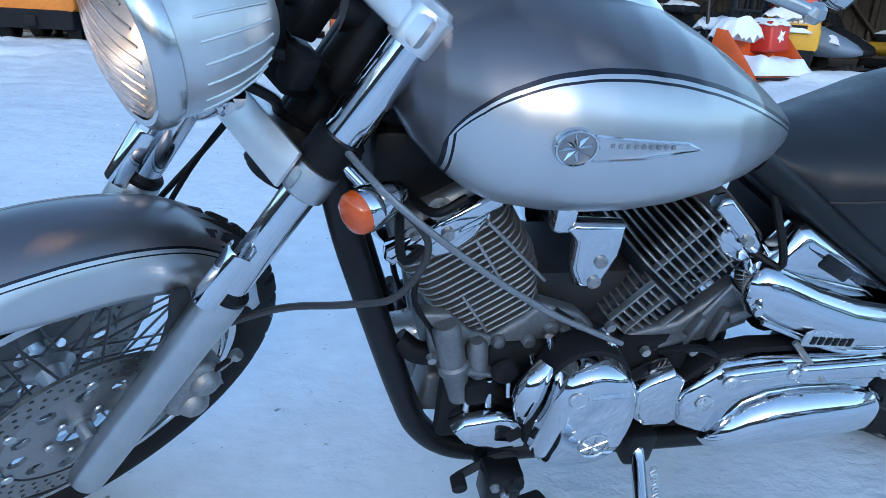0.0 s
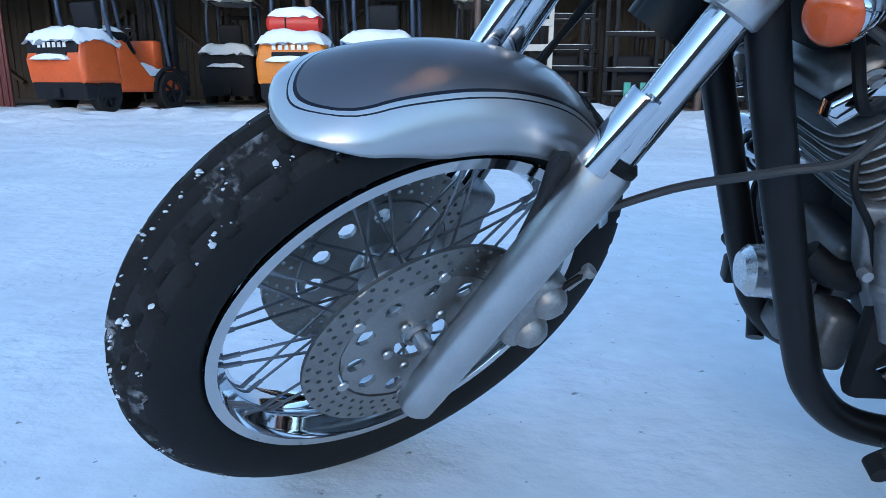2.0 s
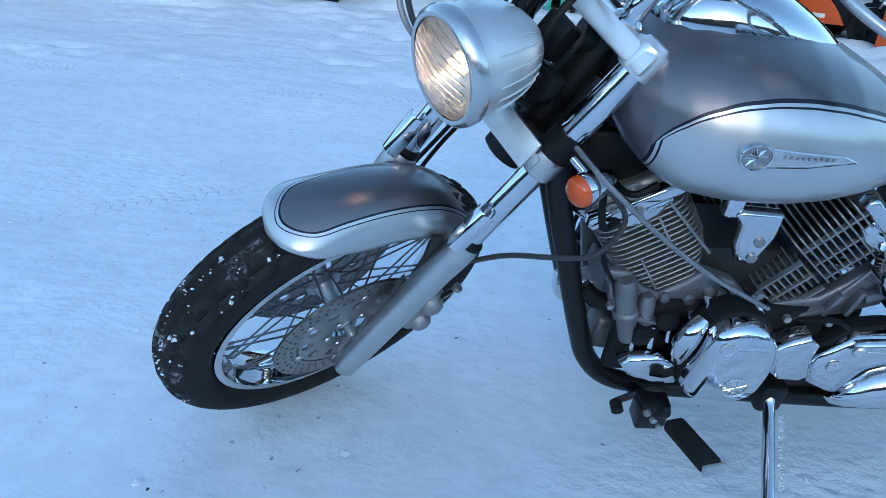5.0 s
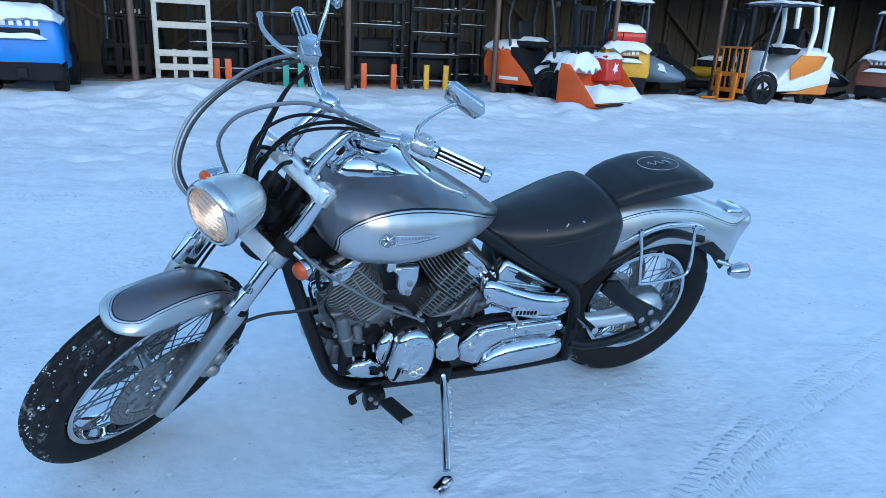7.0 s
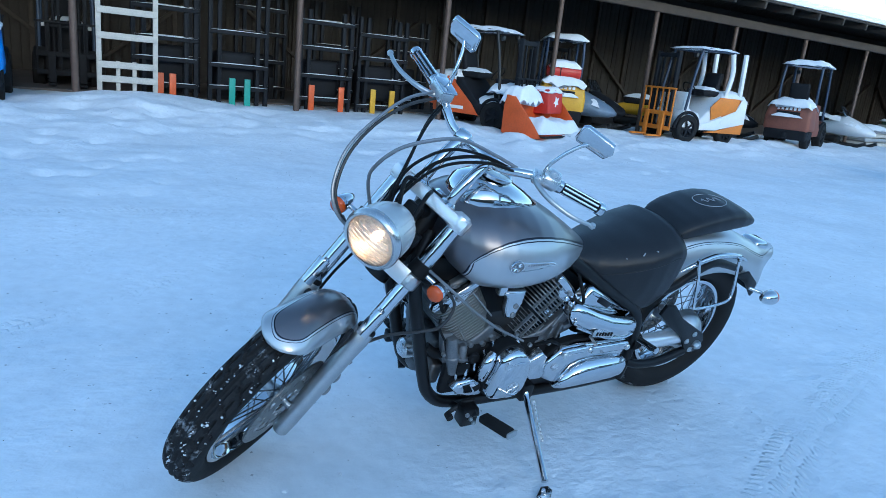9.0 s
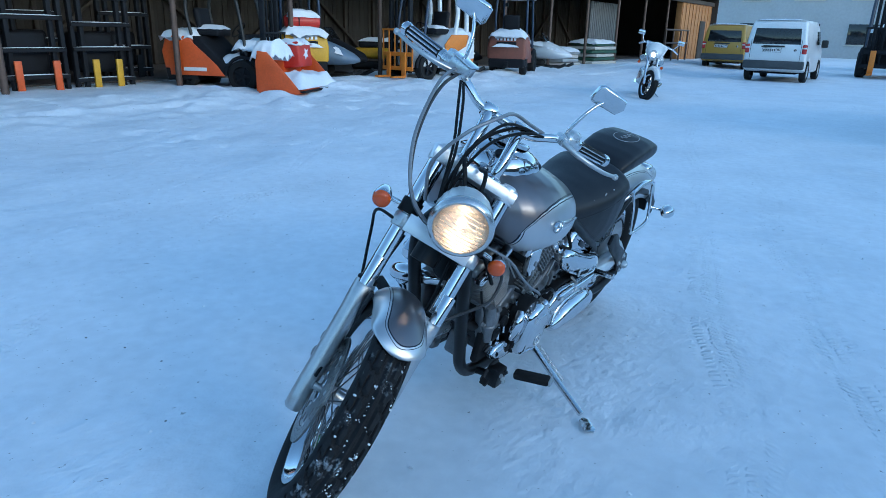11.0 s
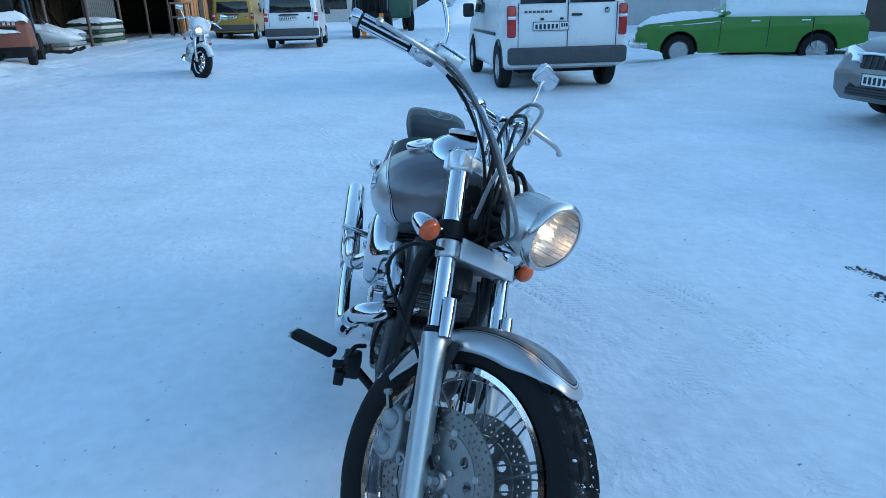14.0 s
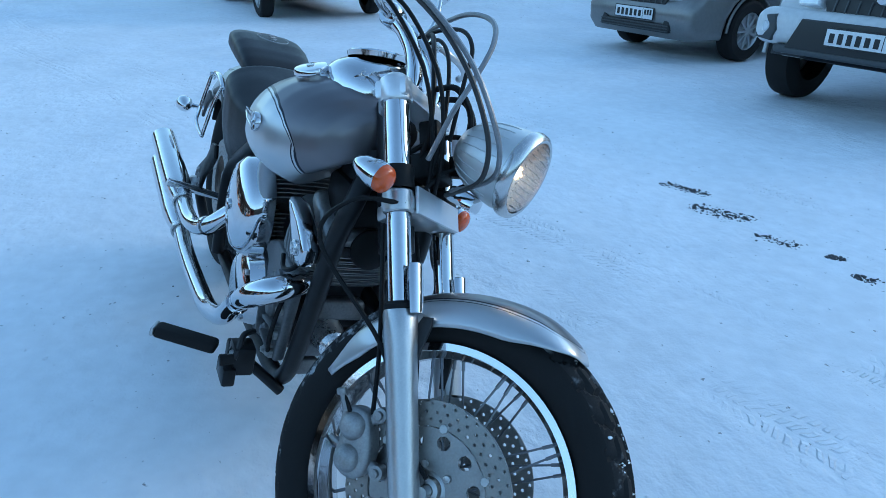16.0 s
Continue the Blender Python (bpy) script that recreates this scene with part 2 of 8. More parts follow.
def slab(outline, thick, m=None, bevel=0.003, bm=None, segs=2):
    """A flat outline in xy, thick along z about 0, with bevelled rims."""
    own = bmesh.new()
    vs = [own.verts.new((x, y, -thick / 2)) for x, y in outline]
    f = own.faces.new(vs)
    ext = bmesh.ops.extrude_face_region(own, geom=[f])
    bmesh.ops.translate(own, vec=(0, 0, thick), verts=[v for v in ext["geom"] if isinstance(v, bmesh.types.BMVert)])
    bmesh.ops.recalc_face_normals(own, faces=own.faces)
    if bevel:
        rim = [e for e in own.edges if abs(e.verts[0].co.z - e.verts[1].co.z) < 1e-6]
        bmesh.ops.bevel(own, geom=rim, offset=bevel, segments=segs, affect="EDGES", profile=0.5)
    if m is not None:
        bmesh.ops.transform(own, matrix=m, verts=own.verts)
    return own if bm is None else join(bm, own)


def moved(bm, m):
    bmesh.ops.transform(bm, matrix=m, verts=bm.verts)
    return bm


def side_m(x, y, z):
    """Outline plane set up on a side: outline x runs along x, outline y runs up, thickness along y."""
    return Matrix.Translation((x, y, z)) @ Matrix.Rotation(radians(90), 4, "X")


def lerp_table(table, x):
    """Smooth value at x of rows (x, value, ...)."""
    xs = [r[0] for r in table]
    return [float(np.interp(x, xs, [r[k] for r in table])) for k in range(1, len(table[0]))]


def lumps(n, place, size, seed, sub=1):
    """Many small uneven clumps in one bmesh; place(rng) gives a spot, size(rng) a radius."""
    rng = random.Random(seed)
    bm = bmesh.new()
    for _ in range(n):
        p, s = place(rng), size(rng)
        r = bmesh.ops.create_icosphere(bm, subdivisions=sub, radius=s, matrix=Matrix.Translation(p) @ Matrix.Diagonal((rng.uniform(0.7, 1.4), rng.uniform(0.7, 1.4), rng.uniform(0.35, 0.8), 1)))
        for v in r["verts"]:
            v.co += Vector((rng.uniform(-1, 1), rng.uniform(-1, 1), rng.uniform(-1, 1))) * s * 0.18
    return bm
# ---- ground: one sheet of packed snow to the horizon ----
def smooth(a, b, x):
    t = max(0.0, min(1.0, (x - a) / (b - a)))
    return t * t * (3 - 2 * t)


def height(x, y):
    """Height of the snow: a level yard, a trodden rim and a bank before the shed."""
    h = 0.01 + 0.17 * smooth(5.5, 9.0, y) * smooth(60, 30, abs(x))
    r = math.hypot(x, y)
    if r < 45:
        n = noise.noise((x * 0.9, y * 0.9, 0.3)) * 0.012 + noise.noise((x * 3.1, y * 3.1, 7.7)) * 0.006
        edge = smooth(6.0, 8.2, y) * smooth(10.6, 9.6, y)
        n += edge * (0.11 * max(0.0, noise.noise((x * 0.7, y * 1.3, 2.0))) + 0.05 * noise.noise((x * 2.6, y * 2.6, 4.0)))
        berm = smooth(3.0, 1.0, abs((x - 10.6) + 0.38 * (y + 7.6))) * smooth(3.4, 1.4, abs(y + 7.4))
        n += berm * (0.2 + 0.07 * noise.noise((x * 1.6, y * 1.6, 9.0)))
        n += 0.3 * smooth(1.7, 0.2, math.hypot((x - 0.1) / 1.2, (y - 9.9))) * 0.6
        pit = noise.voronoi((x * 2.3, y * 2.3, 0.0))[0][0]
        steps = smooth(2.6, 4.6, y) * smooth(10.0, 8.6, y) * smooth(0.42, 0.58, 0.5 + 0.5 * noise.noise((x * 0.5, y * 0.8, 11.0)))
        n += steps * (0.018 - 0.045 * smooth(0.36, 0.12, pit) + 0.014 * noise.noise((x * 7, y * 7, 3.0)))
        ridge = smooth(6.6, 7.6, y) * smooth(9.9, 9.0, y)
        n += ridge * 0.1 * max(0.0, noise.noise((x * 1.5, y * 1.2, 21.0)) - 0.05) + ridge * 0.03 * noise.noise((x * 5.0, y * 5.0, 22.0))
        cars = 0.6 * smooth(-1.7, -3.0, y) * smooth(0.4, 0.6, 0.5 + 0.5 * noise.noise((x * 0.6, y * 0.6, 31.0)))
        n += cars * (0.01 - 0.03 * smooth(0.36, 0.12, pit) + 0.014 * noise.noise((x * 6, y * 6, 3.0)))
        trod = smooth(2.0, 4.5, y) * smooth(9.0, 6.5, y) + 0.7 * smooth(1.5, 4.0, x) * smooth(-1.0, -3.0, y)
        n += trod * (0.008 * noise.noise((x * 0.9, y * 3.0, 5.0)) + 0.012 * max(0.0, noise.noise((x * 4.0, y * 7.0, 1.0)) - 0.1))
        h += n * smooth(45, 25, r)
    return h


def snow_material():
    m = mat("trodden_snow", (0.82, 0.84, 0.87), 0.62, 0.0, 0.11, 1.3, 0.0, 0, 0.2, spec=0.35, fine=14)
    nt = m.node_tree
    b = nt.nodes["Principled BSDF"]
    tc = nt.nodes.new("ShaderNodeTexCoord")
    last = None
    for scale, strength, dist, stretch, patch in ((2.2, 0.5, 0.06, 1.0, 0), (9.0, 0.5, 0.018, 1.6, 0.9), (24.0, 0.85, 0.012, 1.3, 1.3), (60.0, 0.65, 0.0045, 1.0, 3.1), (170.0, 0.5, 0.0012, 1.0, 0)):
        mp = nt.nodes.new("ShaderNodeMapping")
        mp.inputs["Scale"].default_value = (1, stretch, 1)
        mp.inputs["Rotation"].default_value = (0, 0, 0.3)
        nt.links.new(tc.outputs["Object"], mp.inputs[0])
        n = nt.nodes.new("ShaderNodeTexNoise")
        n.inputs["Scale"].default_value, n.inputs["Detail"].default_value = scale, 4
        nt.links.new(mp.outputs[0], n.inputs["Vector"])
        relief = n.outputs["Fac"]
        if patch:
            where = nt.nodes.new("ShaderNodeTexNoise")
            where.inputs["Scale"].default_value, where.inputs["Detail"].default_value = patch, 3
            nt.links.new(tc.outputs["Object"], where.inputs["Vector"])
            rng_ = nt.nodes.new("ShaderNodeMapRange")
            rng_.inputs["From Min"].default_value, rng_.inputs["From Max"].default_value = 0.42, 0.62
            rng_.inputs["To Min"].default_value = 0.12
            nt.links.new(where.outputs["Fac"], rng_.inputs["Value"])
            prod = nt.nodes.new("ShaderNodeMath")
            prod.operation = "MULTIPLY"
            nt.links.new(relief, prod.inputs[0])
            nt.links.new(rng_.outputs[0], prod.inputs[1])
            relief = prod.outputs[0]
        bp = nt.nodes.new("ShaderNodeBump")
        bp.inputs["Strength"].default_value, bp.inputs["Distance"].default_value = strength, dist
        nt.links.new(relief, bp.inputs["Height"])
        if last:
            nt.links.new(last.outputs[0], bp.inputs["Normal"])
        last = bp
    # tyre tracks: strips of lugs between pressed rims, worn away in patches
    def op(kind, a, c=None, d=None):
        n = nt.nodes.new("ShaderNodeMath")
        n.operation = kind
        for k, v in enumerate((a, c, d)):
            if isinstance(v, (int, float)):
                n.inputs[k].default_value = v
            elif v is not None:
                nt.links.new(v, n.inputs[k])
        return n.outputs[0]

    def ramp(v, lo, hi):
        n = nt.nodes.new("ShaderNodeMapRange")
        n.inputs["From Min"].default_value, n.inputs["From Max"].default_value = lo, hi
        nt.links.new(v, n.inputs["Value"])
        return n.outputs[0]

    def cloud(scale, detail=3.0):
        n = nt.nodes.new("ShaderNodeTexNoise")
        n.inputs["Scale"].default_value, n.inputs["Detail"].default_value = scale, detail
        nt.links.new(tc.outputs["Object"], n.inputs["Vector"])
        return n.outputs["Fac"]

    sep = nt.nodes.new("ShaderNodeSeparateXYZ")
    nt.links.new(tc.outputs["Object"], sep.inputs[0])
    px, py = sep.outputs[0], sep.outputs[1]
    wob, worn, wander, fray = cloud(7.0), cloud(1.7), cloud(0.35, 1.0), cloud(2.6, 5.0)
    relief = None
    for deg, v0, half, pitch, slant in ((17, -0.865, 0.1, 0.036, 0.5), (17, -1.34, 0.1, 0.036, -0.5), (30, 1.86, 0.07, 0.05, 0.3), (12, -2.75, 0.12, 0.045, 0.4), (-8, 3.1, 0.12, 0.05, 0.4)):
        c_, s_ = math.cos(radians(deg)), math.sin(radians(deg))
        u = op("MULTIPLY_ADD", px, c_, op("MULTIPLY", py, s_))
        v = op("MULTIPLY_ADD", px, -s_, op("MULTIPLY", py, c_))
        v = op("ADD", v, op("MULTIPLY_ADD", wander, 0.5, -0.25 - v0))
        av = op("ABSOLUTE", v)
        inside = op("MULTIPLY", ramp(av, half * 1.15, half * 0.6), ramp(fray, 0.36, 0.52))
        rim = op("MULTIPLY", ramp(op("ABSOLUTE", op("SUBTRACT", av, half * 1.05)), 0.045, 0.0), 0.3)
        wave_ = op("SINE", op("MULTIPLY", op("ADD", op("MULTIPLY_ADD", av, slant, u), op("MULTIPLY", wob, 0.09)), 2 * math.pi / pitch))
        wave_ = op("MULTIPLY", ramp(wave_, -0.3, 0.5), ramp(op("SINE", op("MULTIPLY", op("ADD", v, op("MULTIPLY", wob, 0.06)), 2 * math.pi / 0.062)), -0.7, 0.1))
        lug = op("MULTIPLY", op("MULTIPLY", inside, ramp(worn, 0.42, 0.56)), wave_)
        one = op("ADD", op("SUBTRACT", lug, op("MULTIPLY", inside, 0.45)), op("MULTIPLY", rim, ramp(fray, 0.5, 0.66)))
        relief = one if relief is None else op("ADD", relief, one)
    lug = nt.nodes.new("ShaderNodeBump")
    lug.inputs["Strength"].default_value, lug.inputs["Distance"].default_value = 0.75, 0.008
    nt.links.new(relief, lug.inputs["Height"])
    nt.links.new(last.outputs[0], lug.inputs["Normal"])
    # footprints and clods, trodden in broad patches
    vor = nt.nodes.new("ShaderNodeTexVoronoi")
    vor.inputs["Scale"].default_value = 5.5
    mpv = nt.nodes.new("ShaderNodeMapping")
    mpv.inputs["Scale"].default_value = (0.6, 1.0, 1)
    nt.links.new(tc.outputs["Object"], mpv.inputs[0])
    nt.links.new(mpv.outputs[0], vor.inputs["Vector"])
    clod = op("MULTIPLY", ramp(vor.outputs["Distance"], 0.16, 0.34), ramp(cloud(0.8), 0.54, 0.66))
    tread = nt.nodes.new("ShaderNodeBump")
    tread.inputs["Strength"].default_value, tread.inputs["Distance"].default_value = 0.5, 0.012
    nt.links.new(clod, tread.inputs["Height"])
    nt.links.new(lug.outputs[0], tread.inputs["Normal"])
    nt.links.new(tread.outputs[0], b.inputs["Normal"])
    # broad tonal patches: blown snow over older packed ice
    tone = nt.nodes.new("ShaderNodeMixRGB")
    tone.blend_type = "MULTIPLY"
    tone.inputs[2].default_value = (0.92, 0.935, 0.95, 1)
    nt.links.new(op("MULTIPLY", ramp(cloud(0.55, 4.0), 0.42, 0.62), ramp(cloud(3.2, 5.0), 0.3, 0.6)), tone.inputs[0])
    nt.links.new(b.inputs["Base Color"].links[0].from_socket, tone.inputs[1])
    nt.links.new(tone.outputs[0], b.inputs["Base Color"])
    # sparse grit
    old = b.inputs["Base Color"].links[0].from_socket
    g = nt.nodes.new("ShaderNodeTexNoise")
    g.inputs["Scale"].default_value, g.inputs["Detail"].default_value = 38.0, 3
    nt.links.new(tc.outputs["Object"], g.inputs["Vector"])
    gr = nt.nodes.new("ShaderNodeMapRange")
    gr.inputs["From Min"].default_value, gr.inputs["From Max"].default_value = 0.71, 0.76
    nt.links.new(g.outputs["Fac"], gr.inputs["Value"])
    mx = nt.nodes.new("ShaderNodeMixRGB")
    mx.inputs[2].default_value = (0.3, 0.31, 0.32, 1)
    nt.links.new(gr.outputs[0], mx.inputs[0])
    nt.links.new(old, mx.inputs[1])
    nt.links.new(mx.outputs[0], b.inputs["Base Color"])
    return m


SNOW = snow_material()


def build_ground():
    def line(a, b, step):
        mid = [a + (b - a) * i / int((b - a) / step) for i in range(int((b - a) / step) + 1)]
        out = [step * 1.3 ** k for k in range(1, 36)]
        far_ = [sum(out[: k + 1]) for k in range(len(out))]
        far_ = [d for d in far_ if d < 2000] + [2000]
        return [a - d for d in far_[::-1]] + mid + [b + d for d in far_]
    lx, ly = line(-7.0, 15.0, 0.07), line(-8.5, 11.0, 0.065)
    co = [(x, y, height(x, y)) for y in ly for x in lx]
    w = len(lx)
    faces = [(j * w + i, j * w + i + 1, (j + 1) * w + i + 1, (j + 1) * w + i) for j in range(len(ly) - 1) for i in range(w - 1)]
    me = bpy.data.meshes.new("ground")
    me.from_pydata(co, [], faces)
    me.materials.append(SNOW)
    me.polygons.foreach_set("use_smooth", [True] * len(me.polygons))
    tagged(new("ground", me), "trodden and packed white snow covering the yard", "ground", kind="structure")


build_ground()

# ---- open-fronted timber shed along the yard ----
# timber colours set far below bare wood: the shed's inner shade is in them
TIMBER = mat("darkened_weathered_timber", (0.055, 0.042, 0.034), 0.75, 0.0, 0.3, 6, 0.3, 60)
TIMBER_SHADED = mat("shade_darkened_boards", (0.036, 0.03, 0.025), 0.75, 0.0, 0.35, 3, 0.25, 50)
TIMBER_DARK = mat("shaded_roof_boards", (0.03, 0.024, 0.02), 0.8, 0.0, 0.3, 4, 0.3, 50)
IRON_RED = mat("red_brown_sheet_iron", (0.1, 0.022, 0.02), 0.6, 0.1, 0.2, 3, 0.1, 30)
IRON_GREY = mat("galvanised_sheet", (0.4, 0.41, 0.42), 0.5, 0.5, 0.15, 3, 0.1, 30)
POST_IRON = mat("rusty_pipe", (0.11, 0.075, 0.06), 0.6, 0.3, 0.3, 14, 0.2, 90)
OCHRE = mat("ochre_plywood", (0.36, 0.17, 0.06), 0.65, 0.0, 0.15, 2, 0.15, 40)
FLOOR_Z, FRONT_Y, BACK_Y, X0, X1 = 0.2, 10.2, 16.5, -16.0, 40.2


def build_shed():
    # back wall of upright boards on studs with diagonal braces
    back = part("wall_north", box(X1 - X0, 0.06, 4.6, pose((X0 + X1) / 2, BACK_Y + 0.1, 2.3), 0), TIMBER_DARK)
    tagged(back, "back wall of the timber shed, coloured dark for the shade inside", "wall", kind="structure")
    meshes = {}
    rng = random.Random(3)
    x = X0 + 0.1
    while x < X1 - 0.2:
        w = rng.choice((0.18, 0.2, 0.22))
        if w not in meshes:
            meshes[w] = part("board", box(w - 0.008, 0.03, 3.9, None, 0.004), TIMBER_SHADED, back)
            meshes[w].matrix_basis = pose(x, BACK_Y + 0.05, 2.0)
        else:
            shared("board", meshes[w].data, back, pose(x, BACK_Y + 0.05 + rng.uniform(-0.006, 0.006), 2.0))
        x += w
    studs = None
    for k, x in enumerate(np.arange(X0 + 1, X1, 1.5)):
        m = pose(x, BACK_Y - 0.03, 2.1)
        if studs is None:
            studs = part("stud", box(0.1, 0.1, 4.2, None, 0.006), TIMBER, back)
            studs.matrix_basis = m
        else:
            shared("stud", studs.data, back, m)
    brace = None
    for k, x in enumerate(np.arange(X0 + 2, X1 - 2, 3.0)):
        m = pose(x, BACK_Y - 0.1, 1.5, 0, 52 if k % 2 else -52, 0)
        if brace is None:
            brace = part("brace", box(0.08, 0.12, 2.9, None, 0.006), TIMBER, back)
            brace.matrix_basis = m
        else:
            shared("brace", brace.data, back, m)
    roof = bmesh.new()
    slope = math.degrees(math.atan2(1.1, BACK_Y - FRONT_Y + 1.2))
    length = (BACK_Y - FRONT_Y + 1.4) / math.cos(radians(slope))
    m = pose((X0 + X1) / 2, (FRONT_Y + BACK_Y) / 2 - 0.3, 4.1, slope)
    box(X1 - X0 + 0.6, length, 0.05, m, 0, roof)
    for x in np.arange(X0, X1 + 0.1, 1.1):
        box(0.07, length, 0.16, pose(x, 0, 0) @ pose(0, (FRONT_Y + BACK_Y) / 2 - 0.3, 3.99, slope), 0.004, roof)
    tagged(part("ceiling", roof, TIMBER_DARK), "boarded shed roof on rafters, coloured dark for the shade under it", "roof", kind="structure")
    snowcap = box(X1 - X0 + 0.7, length, 0.14, m @ pose(0, 0, 0.1), 0.05)
    tagged(part("roof_snow", snowcap, SNOW_LUMP), "thick snow lying on the shed roof", "snow", kind="structure")
    tagged(part("beam", box(X1 - X0, 0.14, 0.2, pose((X0 + X1) / 2, FRONT_Y, 3.08), 0.01), TIMBER), "weathered timber eaves beam over the shed front", "beam", kind="structure")
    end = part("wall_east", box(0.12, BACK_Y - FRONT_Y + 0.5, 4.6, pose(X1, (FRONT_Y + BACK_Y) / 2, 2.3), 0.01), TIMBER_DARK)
    tagged(end, "timber end wall of the shed, coloured dark for the shade inside", "wall", kind="structure")
    # red sheet-iron part at the shed's near end
    red = part("wall_west", box(0.06, BACK_Y - FRONT_Y + 0.5, 4.5, pose(X0, (FRONT_Y + BACK_Y) / 2, 2.25), 0), IRON_RED)
    tagged(red, "red-brown sheet-iron end wall of the shed", "wall", kind="structure")
    leaf = part("wall_front_panel", box(1.2, 0.05, 2.8, pose(-9.55, FRONT_Y + 0.3, 1.55), 0.004), IRON_RED)
    tagged(leaf, "red-brown corrugated sheet panel at the shed front", "wall", kind="structure")
    rib = part("rib", box(0.03, 0.02, 2.78, None, 0.006), IRON_RED, leaf)
    rib.matrix_basis = pose(-10.05, FRONT_Y + 0.265, 1.55)
    for k in range(1, 10):
        shared("rib", rib.data, leaf, pose(-10.05 + 0.115 * k, FRONT_Y + 0.265, 1.55))
    # posts
    post = part("post", lathe([(0.0, 0), (0.055, 0), (0.055, 2.9), (0, 2.9)], 14), POST_IRON)
    tagged(post, "rusty steel pipe post holding up the shed front", "post", "shed posts")
    xs = (-6.97, -3.6, -0.9, 2.6, 5.56, 8.33, 11.2, 14.1, 17.1, 20.2, 23.2, 26.2, 29.3, 32.4)
    post.matrix_basis = pose(xs[0], FRONT_Y, 0.1)
    for x in xs[1:]:
        copy_thing(post, pose(x, FRONT_Y, 0.1))
    fl = part("shed_floor", box(X1 - X0, BACK_Y - FRONT_Y - 1.1, 0.1, pose((X0 + X1) / 2, (FRONT_Y + BACK_Y) / 2 + 0.8, FLOOR_Z - 0.04), 0), mat("dirty_earth_floor", (0.12, 0.1, 0.09), 0.9, 0, 0.3, 2, 0.3, 20))
    tagged(fl, "dirty earth floor inside the shed", "floor", kind="structure")


build_shed()

# plain walls added behind the camera: they darken chrome reflections and block low sky
tagged(part("added_wall_south", box(70, 0.4, 5.0, pose(-10, -17, 2.5), 0.02), TIMBER), "added dark wall that shapes reflections and blocks low sky light", "wall", kind="structure")
tagged(part("added_wall_far_west", box(0.4, 36, 5.0, pose(-24, 0, 2.5), 0.02), TIMBER), "added dark wall that shapes reflections and blocks low sky light", "wall", kind="structure")
# ---- the motorcycle: leans on its side stand, bars turned to its left ----
LEAN, STEER_DEG = 14.2, 39.0
BIKE = root("motorcycle", "silver and grey custom cruiser motorcycle leaning on its side stand", "motorcycle", pose(0, 0, 0.004, LEAN, 0, 0))
U = Vector((math.sin(radians(33)), 0, math.cos(radians(33))))
HEAD = Vector((-0.952, 0, 0))
STEER = Matrix.Translation(HEAD) @ Matrix.Rotation(radians(STEER_DEG), 4, U) @ Matrix.Translation(-HEAD)
FRONT_AXLE, REAR_AXLE = Vector((-0.814, 0, 0.337)), Vector((0.853, 0, 0.343))


def bike(name, bm, material, parent=BIKE, label="", steer=False, smooth_=38):
    return part(name, moved(bm, STEER) if steer else bm, material, parent, label, smooth_)


def frosted_rubber():
    """Tread rubber with frost and packed snow caught in patches."""
    m = mat("frosted_tread_rubber", (0.02, 0.0195, 0.02), 0.8, 0.0, 0.35, 22, 0.3, 180, 0.15, spec=0.25)
    nt = m.node_tree
    b = nt.nodes["Principled BSDF"]
    old = b.inputs["Base Color"].links[0].from_socket
    tc = nt.nodes.new("ShaderNodeTexCoord")
    mask = None
    for scale, lo, hi in ((13.0, 0.5, 0.62), (85.0, 0.47, 0.6)):
        n = nt.nodes.new("ShaderNodeTexNoise")
        n.inputs["Scale"].default_value, n.inputs["Detail"].default_value = scale, 5
        nt.links.new(tc.outputs["Object"], n.inputs["Vector"])
        r = nt.nodes.new("ShaderNodeMapRange")
        r.inputs["From Min"].default_value, r.inputs["From Max"].default_value = lo, hi
        nt.links.new(n.outputs["Fac"], r.inputs["Value"])
        if mask is None:
            mask = r.outputs[0]
        else:
            q = nt.nodes.new("ShaderNodeMath")
            q.operation = "MULTIPLY"
            nt.links.new(mask, q.inputs[0])
            nt.links.new(r.outputs[0], q.inputs[1])
            mask = q.outputs[0]
    half = nt.nodes.new("ShaderNodeMath")
    half.operation = "MULTIPLY"
    half.inputs[1].default_value = 0.62
    nt.links.new(mask, half.inputs[0])
    mx = nt.nodes.new("ShaderNodeMixRGB")
    mx.inputs[2].default_value = (0.6, 0.62, 0.65, 1)
    nt.links.new(half.outputs[0], mx.inputs[0])
    nt.links.new(old, mx.inputs[1])
    nt.links.new(mx.outputs[0], b.inputs["Base Color"])
    return m


FROSTED = frosted_rubber()


def tyre_mesh(R, rim, w, blocks, groove=0.0085, n=288, k=48):
    """A tyre round the y axis with grooves cut into its tread."""
    bm = bmesh.new()
    h = R - rim
    rows = []
    for i in range(n):
        th = 2 * math.pi * i / n
        row = []
        for j in range(k + 1):
            a = radians(-148 + 296 * j / k)
            sa, ca = math.sin(a), math.cos(a)
            y = 0.5 * w * math.copysign(abs(sa) ** 0.9, sa)
            r = R - 0.5 * h + 0.5 * h * math.copysign(abs(ca) ** 0.95, ca)
            deg = abs(math.degrees(a))
            if deg < 66:
                u = i / n * blocks
                cut = 5 < deg < 13
                zig = (u + 0.013 * deg * (1 if a > 0 else -1) + (0.5 if a > 0 else 0)) % 1.0
                cut |= 16 < deg and zig < 0.2
                cut |= 34 < deg < 40 and zig > 0.45
                if cut:
                    r -= groove
                    y *= 0.985
            row.append(bm.verts.new((r * math.cos(th), y, r * math.sin(th))))
        rows.append(row)
    for i in range(n):
        a, b = rows[i], rows[(i + 1) % n]
